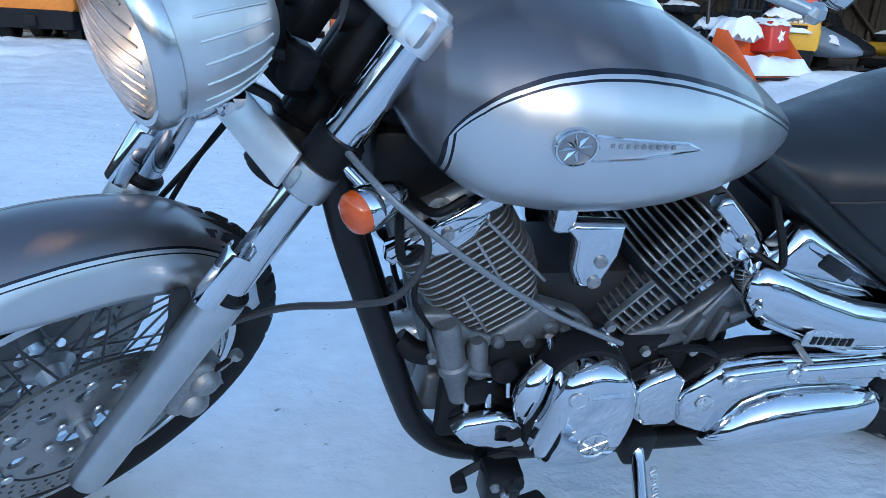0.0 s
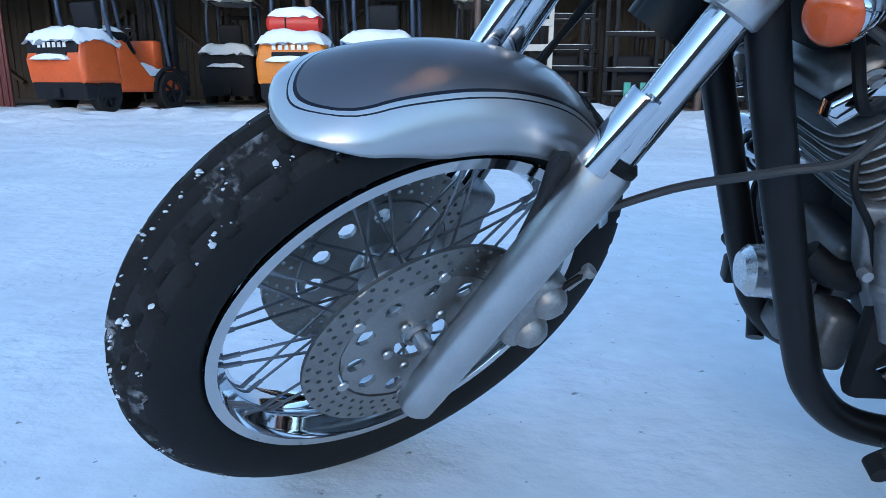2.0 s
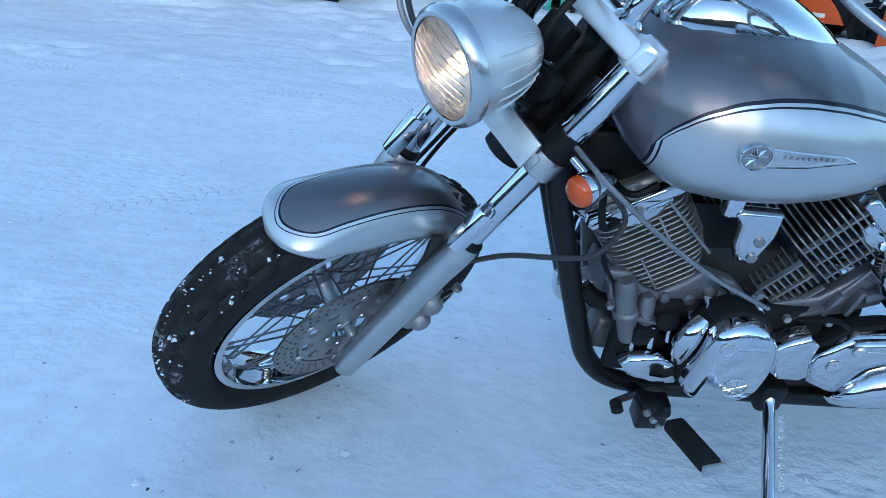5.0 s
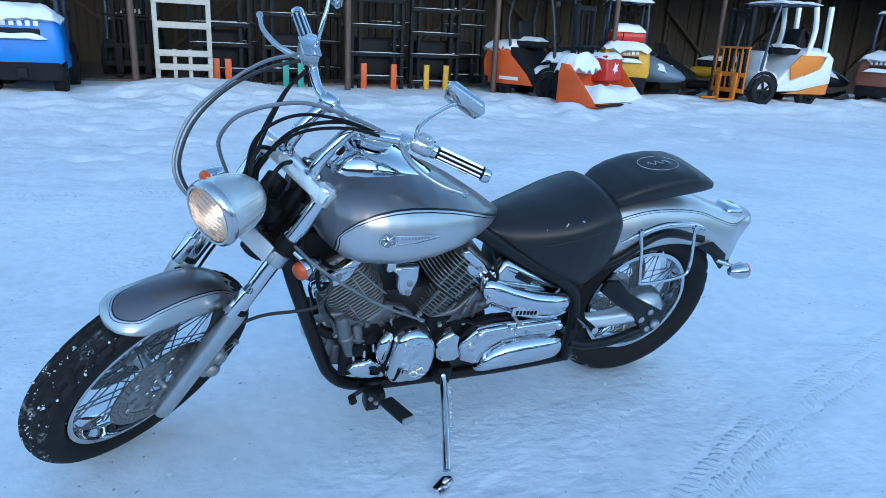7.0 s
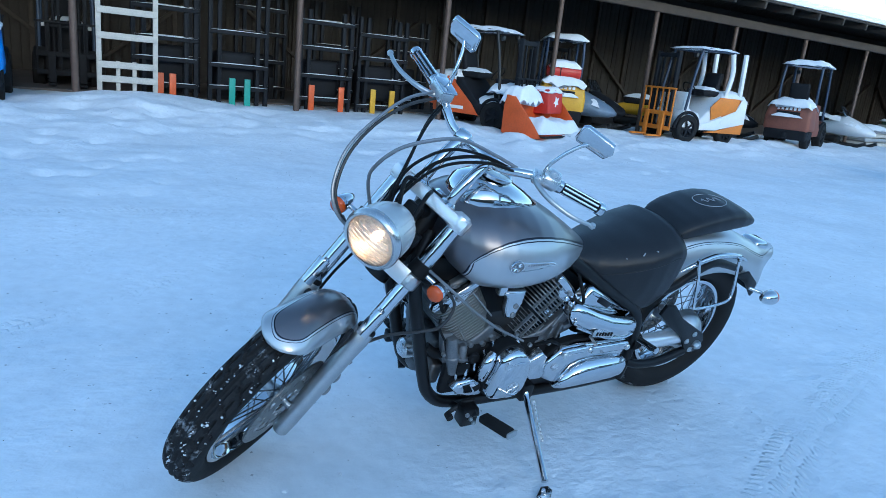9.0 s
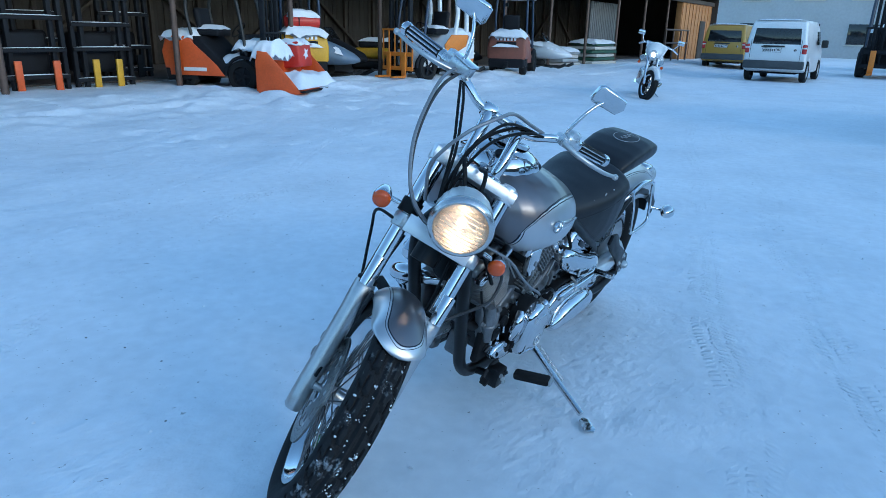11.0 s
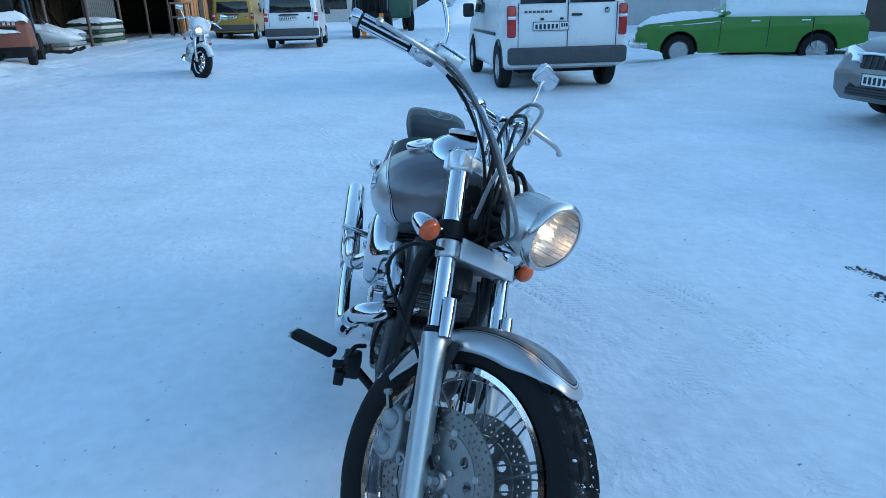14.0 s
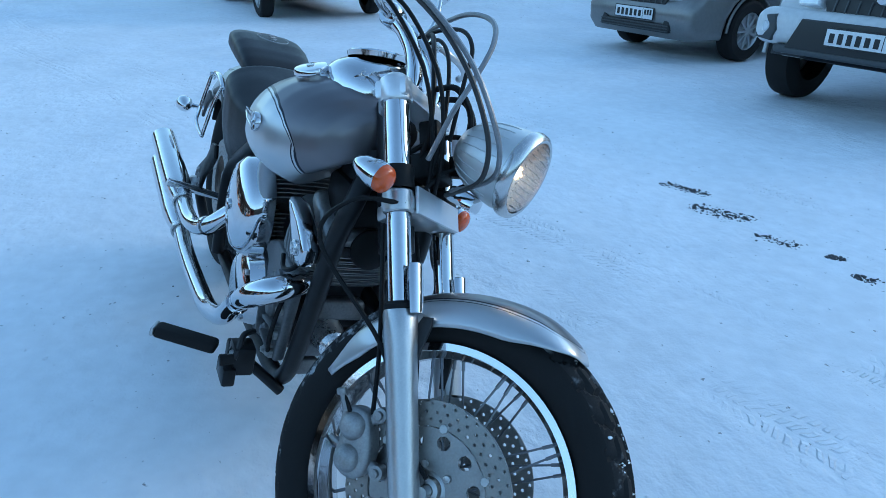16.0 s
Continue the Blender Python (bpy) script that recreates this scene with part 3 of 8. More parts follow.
        for j in range(k):
            f = bm.faces.new((a[j], a[j + 1], b[j + 1], b[j]))
            f.material_index = 1 if abs(-148 + 296 * (j + 0.5) / k) < 62 else 0
    return bm


def perforated(ri, rows, n, hole, thick, squash=1.0):
    """A flat ring with staggered rows of holes, round the y axis; rows is the run of radii between rows of holes."""
    bm = bmesh.new()
    for s in (-1, 1):
        y = s * thick / 2
        for k, (ra, rb) in enumerate(zip(rows, rows[1:])):
            for c in range(n):
                t0, dt = 2 * math.pi * (c + 0.5 * (k % 2)) / n, 2 * math.pi / n
                rm = 0.5 * (ra + rb)
                corner = [(ra, 0), (ra, 0.5), (ra, 1), (rm, 1), (rb, 1), (rb, 0.5), (rb, 0), (rm, 0)]
                outer = [bm.verts.new((r * math.cos(t0 + q * dt), y, r * math.sin(t0 + q * dt))) for r, q in corner]
                inner, deep = [], []
                for q in range(8):
                    a = math.pi * (1.25 + q * 0.25)
                    dr, ds = hole * math.sin(a) * squash, hole * math.cos(a)
                    th = t0 + 0.5 * dt + ds / rm
                    inner.append(bm.verts.new(((rm + dr) * math.cos(th), y, (rm + dr) * math.sin(th))))
                    deep.append(bm.verts.new(((rm + dr) * math.cos(th), 0, (rm + dr) * math.sin(th))))
                for q in range(8):
                    bm.faces.new((outer[q], outer[(q + 1) % 8], inner[(q + 1) % 8], inner[q]))
                    bm.faces.new((inner[q], inner[(q + 1) % 8], deep[(q + 1) % 8], deep[q]))
        lathe([(ri, y), (rows[0], y)], 72, Matrix.Rotation(radians(-90), 4, "X"), bm)
    for r in (ri, rows[-1]):
        lathe([(r, -thick / 2), (r, thick / 2)], 72, Matrix.Rotation(radians(-90), 4, "X"), bm)
    bmesh.ops.remove_doubles(bm, verts=bm.verts, dist=0.0004)
    return bm


AXLE_Y = Matrix.Rotation(radians(-90), 4, "X")


def spoked_wheel(name, frame_m, R, rim, rim_w, tyre_w, blocks, flange_r, flange_y, label):
    """Chrome rim as the wheel, with tyre, hub and every spoke under it."""
    hw = rim_w / 2
    prof = [(rim + 0.006, -hw), (rim + 0.012, -hw - 0.003), (rim + 0.012, -hw - 0.008), (rim - 0.001, -hw - 0.008), (rim - 0.004, -hw * 0.85), (rim - 0.014, -hw * 0.5), (rim - 0.018, 0),
            (rim - 0.014, hw * 0.5), (rim - 0.004, hw * 0.85), (rim - 0.001, hw + 0.008), (rim + 0.012, hw + 0.008), (rim + 0.012, hw + 0.003), (rim + 0.006, hw)]
    wheel = part(name, moved(lathe(prof, 96, AXLE_Y), frame_m), CHROME, BIKE, label)
    part("tyre", moved(tyre_mesh(R, rim + 0.004, tyre_w, blocks), frame_m), (RUBBER, FROSTED), wheel, "black treaded tyre with caked snow", 30)
    fy, fr = flange_y, flange_r
    hub = [(0.012, -fy - 0.02), (fr * 0.55, -fy - 0.018), (fr * 0.6, -fy - 0.004), (fr, -fy), (fr, -fy + 0.008), (fr * 0.62, -fy + 0.016), (fr * 0.5, -fy * 0.3), (fr * 0.5, fy * 0.3),
           (fr * 0.62, fy - 0.016), (fr, fy - 0.008), (fr, fy), (fr * 0.6, fy + 0.004), (fr * 0.55, fy + 0.018), (0.012, fy + 0.02)]
    part("hub", moved(lathe(hub, 40, AXLE_Y), frame_m), ALLOY, wheel)
    made = {}
    n = 10
    for side in (-1, 1):
        for lead in (-1, 1):
            p = Vector((fr * 0.92, side * (fy - 0.004), 0))
            a = radians(lead * 62)
            q = Vector(((rim - 0.015) * math.cos(a * 0.62), side * hw * 0.3, (rim - 0.015) * math.sin(a * 0.62)))
            me = None
            for k in range(n):
                turn = Matrix.Rotation(2 * math.pi * (k + 0.25 * (side > 0) + 0.5 * (lead > 0) * 0.5) / n, 4, "Y")
                if me is None:
                    bm = tube([p, p + (q - p) * 0.9], 0.0021, 6)
                    tube([p + (q - p) * 0.9, q], 0.0034, 6, bm)
                    ob = part("spoke", bm, SPOKE, wheel)
                    me = ob.data
                    ob.matrix_basis = frame_m @ turn
                else:
                    shared("spoke", me, wheel, frame_m @ turn)
    return wheel


def front_end():
    fw = STEER @ Matrix.Translation(FRONT_AXLE)
    wheel = spoked_wheel("front_wheel", fw, 0.334, 0.236, 0.066, 0.106, 34, 0.036, 0.045, "front wheel with chrome rim and wire spokes")
    for s in (-1, 1):
        disc = moved(perforated(0.108, (0.112, 0.125, 0.138, 0.1515), 42, 0.0032, 0.005), fw @ Matrix.Translation((0, s * 0.068, 0)))
        d = part("brake_disc", disc, STEEL, wheel, "drilled steel brake disc")
        car = moved(perforated(0.036, (0.064, 0.106), 11, 0.0125, 0.006, 1.0), fw @ Matrix.Translation((0, s * 0.066, 0)))
        part("disc_carrier", car, CARRIER, wheel)
        for k in range(6):
            bolts = bmesh.new()
            a = 2 * math.pi * k / 6
            lathe([(0, 0.004), (0.006, 0.003), (0.007, 0)], 10, fw @ Matrix.Translation((0.046 * math.cos(a), s * 0.072, 0.046 * math.sin(a))) @ Matrix.Rotation(radians(-90 * s), 4, "X"), bolts)
            other = bmesh.new()
            lathe([(0, 0.002), (0.007, 0.002), (0.008, 0)], 10, fw @ Matrix.Translation((0.108 * math.cos(a + 0.3), s * 0.0705, 0.108 * math.sin(a + 0.3))) @ Matrix.Rotation(radians(-90 * s), 4, "X"), other)
            part("disc_bolt", bolts, ALLOY, wheel)
            part("disc_bobbin", other, ALLOY, wheel)
    part("axle", moved(tube([(0, -0.09, 0), (0, 0.09, 0)], 0.011, 14), fw), ALLOY, wheel)
    # caked snow on the tread
    def spot(r):
        while True:
            th, a = r.uniform(0.2, 3.3), r.uniform(-1.0, 0.8)
            if noise.noise((th * 7, a * 4, 0.0)) > 0.24:
                break
        rr = 0.334 - 0.5 * 0.094 * (1 - math.cos(a)) - 0.001
        return fw @ Vector((-rr * math.cos(th * 0.9 - 0.9), 0.058 * math.sin(a), rr * math.sin(th * 0.9 - 0.9)))
    part("caked_snow", lumps(230, spot, lambda r: r.uniform(0.0008, 0.0026) * r.choice((0.5, 0.8, 1, 1.8)), 5), SNOW_LUMP, wheel, "crumbs of snow stuck to the tread", 60)["kind"] = "stuff"

    foot = Vector((-0.836, 0, 0.262))
    def on(s, y, dx=0.0):
        """A place along a fork leg, dx ahead of it."""
        return foot + U * s + Vector((-U.z * dx, y, U.x * dx))
    for s in (-1, 1):
        y = s * 0.106
        leg = lathe([(0, -0.012), (0.018, -0.012), (0.0245, -0.004), (0.0258, 0.03), (0.0265, 0.1), (0.028, 0.3), (0.03, 0.335), (0.03, 0.372), (0.028, 0.378), (0, 0.378)], 28, aim(on(0, y), on(1, y)))
        leg = bike("fork_leg", leg, ALLOY, BIKE, "brushed alloy fork slider with chrome stanchion", True)
        bike("stanchion", lathe([(0.0215, 0.37), (0.0215, 0.60), (0.0245, 0.602), (0.0245, 0.79), (0, 0.79)], 26, aim(on(0, y), on(1, y))), CHROME, leg, "chrome stanchion", True)
        bike("dust_seal", lathe([(0.026, 0.376), (0.029, 0.38), (0.029, 0.386), (0.024, 0.392), (0.0215, 0.392)], 24, aim(on(0, y), on(1, y))), PLASTIC, leg, "", True)
        # chrome guard standing up before the stanchion
        guard = bmesh.new()
        g0 = on(0, y + s * 0.003, 0.025)
        gm = Matrix(((-U.z, 0, U.x, g0.x), (0, 1, 0, g0.y), (U.x, 0, U.z, g0.z), (0, 0, 0, 1)))
        lathe([(0.0195, 0.37), (0.0195, 0.452), (0.0185, 0.455), (0.0165, 0.452), (0.0165, 0.37)], 22, gm, guard, (-80, 80), True)
        bike("stanchion_guard", guard, CHROME, leg, "chrome half-round stanchion guard", True)
        cap = lathe([(0, 0.806), (0.018, 0.805), (0.022, 0.8), (0.0285, 0.797), (0.0305, 0.792), (0.0305, 0.757), (0.0285, 0.753), (0.024, 0.753)], 26, aim(on(0, y), on(1, y)))
        bike("crown_socket", cap, PLATE_METAL, leg, "", True)
        bike("lower_clamp_socket", lathe([(0.024, 0.547), (0.0275, 0.55), (0.0285, 0.556), (0.0285, 0.58), (0.0275, 0.586), (0.024, 0.589)], 26, aim(on(0, y), on(1, y))), ALLOY, leg, "", True)
        # fender bracket inside the leg
        br = slab([(0.03, -0.085), (0.042, -0.08), (0.034, -0.02), (0.016, 0.03), (0.0, 0.048), (-0.018, 0.044), (-0.014, 0.026), (0.006, -0.01)], 0.012, Matrix.Translation(on(0.318, s * 0.083, 0.034)) @ Matrix.Rotation(radians(90), 4, "X") @ Matrix.Rotation(radians(-33), 4, "Z"), 0.004)
        bike("fender_bracket", br, CAST_DARK, leg, "", True)
        # brake caliper behind the leg
        c = Matrix.Translation(FRONT_AXLE + Vector((0.142, s * 0.086, 0.006))) @ Matrix.Rotation(radians(24), 4, "Y")
        kid = [(p.x, p.z) for p in cat([(-0.024, 0, -0.05), (-0.034, 0, -0.02), (-0.03, 0, 0.02), (-0.018, 0, 0.052), (0.012, 0, 0.06), (0.032, 0, 0.044), (0.03, 0, 0.012), (0.036, 0, -0.02), (0.026, 0, -0.052), (-0.002, 0, -0.062), (-0.024, 0, -0.05)], 4)[:-1]]
        cal = slab(kid, 0.046, c @ Matrix.Rotation(radians(90), 4, "X"), 0.014, segs=4)
        for q, (px, pz) in enumerate(((0.004, 0.027), (0.008, -0.027))):
            lathe([(0, 0.02), (0.01, 0.0195), (0.017, 0.016), (0.0225, 0.008), (0.025, 0)], 24, c @ pose(px, s * 0.02, pz) @ Matrix.Rotation(radians(-90 * s), 4, "X"), cal)
        for px, pz in ((-0.04, 0.05), (-0.045, -0.045)):
            lathe([(0, 0.016), (0.007, 0.0155), (0.008, 0.009), (0.013, 0.008), (0.014, -0.012), (0, -0.012)], 16, c @ pose(px, s * 0.004, pz) @ Matrix.Rotation(radians(-90 * s), 4, "X"), cal)
            tube([c @ Vector((px, 0, pz)), c @ Vector((px * 0.4, 0, pz * 0.7))], 0.011, 10, cal)
        tube([c @ Vector((0.02, s * 0.02, 0.05)), c @ Vector((0.03, s * 0.026, 0.085))], 0.006, 8, cal)
        lathe([(0.009, -0.004), (0.01, 0.0), (0.009, 0.006), (0, 0.007)], 12, aim(c @ Vector((0.03, s * 0.026, 0.082)), c @ Vector((0.034, s * 0.03, 0.1))), cal)
        tube([c @ Vector((0.03, s * 0.016, -0.006)), c @ Vector((0.046, s * 0.02, 0.006))], 0.0045, 8, cal)
        bike("brake_caliper", cal, CAST, BIKE, "silver twin-piston brake caliper with bolt ears", True)
        hose = cat([c @ Vector((0.028, s * 0.026, 0.08)), on(0.16, s * 0.095, -0.075), on(0.28, s * 0.085, -0.055), on(0.42, s * 0.085, -0.045), on(0.54, s * 0.075, -0.045)], 6)
        bike("brake_hose", tube(hose, 0.0042, 8), PLASTIC, BIKE, "", True)
        # indicator on its black clamp
        p = on(0.611, y, 0.0)
        ring = lathe([(0.0245, -0.02), (0.03, -0.02), (0.03, 0.02), (0.0245, 0.02)], 22, aim(p, p + U))
        clampo = bike("indicator_clamp", ring, PLASTIC, BIKE, "", True)
        tip = Vector((-0.522, s * 0.186, 0.762))
        bike("stalk", tube([p + Vector((0.0, s * 0.02, -0.004)), tip + Vector((0.028, -s * 0.008, 0.0))], 0.0075, 10), CHROME, clampo, "", True)
        back = aim(tip, tip + Vector((1, 0, 0.08)))
        bike("indicator_shell", lathe([(0.0255, 0.0), (0.0265, 0.004), (0.025, 0.018), (0.0205, 0.04), (0.012, 0.058), (0, 0.066)], 24, back), CHROME, clampo, "chrome bullet indicator shell", True)
        bike("indicator_lens", lathe([(0, -0.018), (0.01, -0.0175), (0.019, -0.0145), (0.024, -0.009), (0.0253, 0.0), (0.0253, 0.002)], 24, back), AMBER, clampo, "amber indicator lens", True)

    # triple clamps
    def clamp_plate(s, thick, half, front, back_, material, name, label):
        o = on(s, 0)
        m = Matrix.Translation(o) @ Matrix.Rotation(radians(33), 4, "Y")
        out = [(-front, -half), (-front, half), (front, half), (front * 1.05, half * 0.7), (back_, half * 0.45), (back_, -half * 0.45), (front * 1.05, -half * 0.7), (front, -half)]
        return bike(name, slab(out, thick, m, 0.006), material, BIKE, label, True)
    crown = clamp_plate(0.775, 0.036, 0.13, 0.03, 0.06, PLATE_METAL, "upper_fork_crown", "polished alloy upper fork crown")
    low = clamp_plate(0.565, 0.03, 0.112, 0.03, 0.07, ALLOY, "lower_fork_crown", "polished alloy lower fork crown")
    visor = box(0.007, 0.2, 0.05, Matrix.Translation(on(0.57, 0, 0.034)) @ Matrix.Rotation(radians(33), 4, "Y"), 0.002)
    bike("crown_cover", visor, mat("satin_pale_alloy", (0.78, 0.78, 0.79), 0.38, 0.8, 0.04, 12), low, "chrome cover plate", True)
    stem = tube([on(0.5, 0, -0.06), on(0.8, 0, -0.06)], 0.03, 18)
    bike("steering_stem", stem, BLACK, BIKE, "", True)
    bike("stem_nut", lathe([(0, 0.02), (0.012, 0.02), (0.018, 0.014), (0.02, 0)], 6, aim(on(0.79, 0, -0.055), on(0.9, 0, -0.055))), CHROME, crown, "", True)

    # headlamp
    c = Vector((-0.668, 0, 0.888))
    m = aim(c, c + Vector((1, 0, 0.02))) @ Matrix.Diagonal((0.81, 0.81, 0.88, 1))
    shell = lathe([(0.098, 0.0), (0.0985, 0.012), (0.096, 0.02), (0.0965, 0.03), (0.0945, 0.05), (0.089, 0.078), (0.08, 0.104), (0.066, 0.128), (0.047, 0.147), (0.024, 0.158), (0, 0.161)], 48, m)
    lamp = bike("headlamp", shell, LAMP_SHELL, BIKE, "chrome bullet headlamp, lit", True)
    for a in range(-60, 61, 15):
        rib = [m @ Vector((r * math.cos(radians(a)), r * math.sin(radians(a)), z)) for r, z in ((0.0955, 0.034), (0.0945, 0.05), (0.0895, 0.078), (0.0805, 0.104), (0.068, 0.126))]
        bike("rib", tube(rib, 0.0015, 6), LAMP_SHELL, lamp, "", True)
        rib = [m @ Vector((-r * math.cos(radians(a)), r * math.sin(radians(a)), z)) for r, z in ((0.0955, 0.034), (0.0945, 0.05), (0.0895, 0.078), (0.0805, 0.104), (0.068, 0.126))]
        bike("rib", tube(rib, 0.0015, 6), LAMP_SHELL, lamp, "", True)
    bike("trim_ring", lathe([(0.086, -0.016), (0.093, -0.017), (0.1005, -0.011), (0.1035, 0.0), (0.102, 0.009), (0.098, 0.012)], 48, m), LAMP_RING, lamp, "dulled chrome trim ring", True)
    bike("reflector", lathe([(0.087, -0.01), (0.08, 0.015), (0.06, 0.04), (0.03, 0.055), (0.0, 0.06)], 40, m), REFLECTOR, lamp, "", True)
    glassy = [(0.0, -0.033), (0.03, -0.032), (0.06, -0.027), (0.08, -0.018), (0.088, -0.011), (0.086, -0.009), (0.078, -0.0155), (0.058, -0.0235), (0.03, -0.0285), (0.0, -0.0295)]
    ln = bike("lens", lathe(glassy, 40, m), LAMP_LENS, lamp, "clear ribbed glass lens", True)
    for k in range(-5, 6):
        yy = k * 0.0145
        hh = math.sqrt(max(0.0, 0.08**2 - yy**2)) * 0.94
        pts = [m @ Vector((t * hh, yy, -0.0335 + 0.24 * (t * t * hh * hh + yy * yy) * 9)) for t in (-1, -0.6, -0.2, 0.2, 0.6, 1)]
        bike("flute", tube([p + Vector((0.001, 0, 0)) for p in pts], 0.0016, 5), LAMP_LENS, ln, "", True)
    bike("bulb", lathe([(0, 0.0), (0.011, 0.004), (0.014, 0.016), (0.011, 0.03), (0, 0.04)], 16, m @ pose(0, 0, 0.004)), BULB, lamp, "glowing bulb", True)
    bike("lamp_bracket", box(0.06, 0.05, 0.03, pose(-0.59, 0, 0.8), 0.008), CHROME, lamp, "", True)
    bike("bracket_bolt", lathe([(0, 0.01), (0.01, 0.008), (0.012, 0)], 12, pose(-0.59, -0.024, 0.803, 90)), CHROME, lamp, "", True)

    # front mudguard
    top = [(-0.93, 0.638), (-0.9, 0.662), (-0.84, 0.682), (-0.77, 0.681), (-0.70, 0.66), (-0.63, 0.62), (-0.572, 0.558), (-0.53, 0.49), (-0.505, 0.41)]
    tops = cat([(x, 0, z) for x, z in top], 5)
    bm = bmesh.new()
    uvl = bm.loops.layers.uv.new("UVMap")
    rows, along, n = [], 0.0, len(tops) - 1
    for i, p in enumerate(tops):
        t = i / n
        if i:
            along += (p - tops[i - 1]).length
        out = (p - FRONT_AXLE).normalized()
        p = p + out * (0.016 * (1 - smooth(0.05, 0.45, t)))
        hw = 0.075 * min(1.0, 0.06 + 2.3 * math.sqrt(t + 0.001)) * (1 - 0.25 * smooth(0.8, 1.0, t))
        deep = 0.066 * (0.05 + 0.95 * smooth(0.0, 0.34, t)) * (1 - 0.3 * smooth(0.85, 1.0, t))
        row = []
        for j in range(25):
            a = radians(-90 + 180 * j / 24)
            y = hw * math.sin(a)
            d = deep * (1 - math.cos(a))
            row.append((bm.verts.new(p - out * d + Vector((0, y, 0))), along, 0.11 * a / radians(90)))
        rows.append(row)
    for a, b in zip(rows, rows[1:]):
        for j in range(24):
            q = (a[j], a[j + 1], b[j + 1], b[j])
            f = bm.faces.new([v[0] for v in q])
            for lp, v in zip(f.loops, q):
                lp[uvl].uv = (v[1], v[2])
    fender = bike("front_fender", bm, FENDER_PAINT, BIKE, "two-tone silver and grey front mudguard with pinstripes", True, 60)
    sol = fender.modifiers.new("thickness", "SOLIDIFY")
    sol.thickness, sol.offset = 0.0025, -1
    return on


ON = front_end()


def bars():
    # curved risers, bar, grips, levers, mirrors
    for s in (-1, 1):
        r = cat([(-0.405, s * 0.05, 0.935), (-0.398, s * 0.05, 0.96), (-0.37, s * 0.05, 1.0), (-0.332, s * 0.05, 1.03), (-0.296, s * 0.05, 1.046)], 6)
        riser = bike("riser", tube(r, 0.0165, 18), CHROME, BIKE, "curved chrome handlebar riser", True)
        bike("riser_foot", lathe([(0.016, 0), (0.024, 0), (0.024, 0.012), (0.0165, 0.018)], 20, aim((-0.41, s * 0.05, 0.925), (-0.402, s * 0.05, 0.945))), CHROME, riser, "", True)
        bike("riser_cap", lathe([(0, -0.02), (0.02, -0.02), (0.0235, -0.015), (0.0235, 0.015), (0.02, 0.02), (0, 0.02)], 20, pose(-0.289, s * 0.05, 1.049, 90)), CHROME, riser, "", True)
    half = [(-0.289, 0, 1.049), (-0.289, 0.06, 1.049), (-0.286, 0.095, 1.055), (-0.268, 0.14, 1.074), (-0.235, 0.19, 1.086), (-0.195, 0.245, 1.08)]
    path = [(x, -y, z) for x, y, z in half[:0:-1]] + half
    bike("handlebar", tube(cat(path, 5), 0.0127, 16), CHROME, BIKE, "wide chrome handlebar swept back", True)
    for s in (-1, 1):
        a, b = Vector((-0.2, s * 0.238, 1.081)), Vector((-0.128, s * 0.35, 1.068))
        d = (b - a).normalized()
        grip = bike("grip", tube([a, b], 0.0155, 18), PLASTIC, BIKE, "black grip with chrome bands and end cap", True)
        side = d.orthogonal().normalized()
        for k in range(8):
            off = Matrix.Rotation(k * math.pi / 4, 3, d) @ side * 0.0155
            bike("band", tube([a + off + d * 0.008, b + off - d * 0.004], 0.0034, 6), CHROME, grip, "", True)
        bike("end_cap", lathe([(0.012, 0), (0.019, 0.002), (0.02, 0.01), (0.019, 0.02), (0.015, 0.024), (0, 0.024)], 22, aim(b, b + d)), CHROME, grip, "", True)
        bike("collar", lathe([(0.013, -0.012), (0.0195, -0.01), (0.0195, 0.002), (0.013, 0.004)], 22, aim(a, b)), CHROME, grip, "", True)
        # switch housing and master cylinder or clutch perch
        h = a - d * 0.036
        hm = aim(h, h + d)
        sw = lathe([(0.013, -0.026), (0.02, -0.025), (0.0235, -0.018), (0.024, 0.018), (0.02, 0.025), (0.013, 0.026)], 18, hm)
        box(0.03, 0.036, 0.042, hm @ pose(0, 0.018, 0), 0.01, sw)
        sw = bike("switch_housing", sw, CHROME_DULL, BIKE, "dull chrome switch housing", True)
        for k, z in enumerate((-0.012, 0.012)):
            bike("button", box(0.012, 0.012, 0.008, Matrix.Translation(h + d * z + Vector((0.02, 0, 0.012))), 0.003), PLASTIC, sw, "", True)
        p = h - d * 0.036
        if s > 0:
            rm_ = Matrix.Translation(p + Vector((-0.022, 0.0, 0.014))) @ Matrix.Rotation(radians(-30), 4, "Z")
            res = bike("brake_reservoir", box(0.045, 0.068, 0.036, rm_, 0.008), CHROME_DULL, BIKE, "chrome front brake fluid reservoir", True)
            bike("reservoir_lid", box(0.049, 0.072, 0.007, rm_ @ pose(0, 0, 0.021), 0.003), CHROME, res, "", True)
        else:
            bike("clutch_perch", box(0.045, 0.03, 0.028, Matrix.Translation(p + Vector((-0.016, 0, 0))) @ Matrix.Rotation(radians(30), 4, "Z"), 0.008), CHROME_DULL, BIKE, "", True)
        lv = cat([p + Vector((-0.03, 0, 0)), (-0.288, s * 0.21, 1.086), (-0.298, s * 0.26, 1.085), (-0.283, s * 0.325, 1.082), (-0.247, s * 0.378, 1.08)], 5)
        lever = bike("brake_lever" if s > 0 else "clutch_lever", tube(lv, 0.0065, 10, None, [0.009 - 0.0035 * i / (len(lv) - 1) for i in range(len(lv))]), ALLOY, BIKE, "polished alloy lever", True)
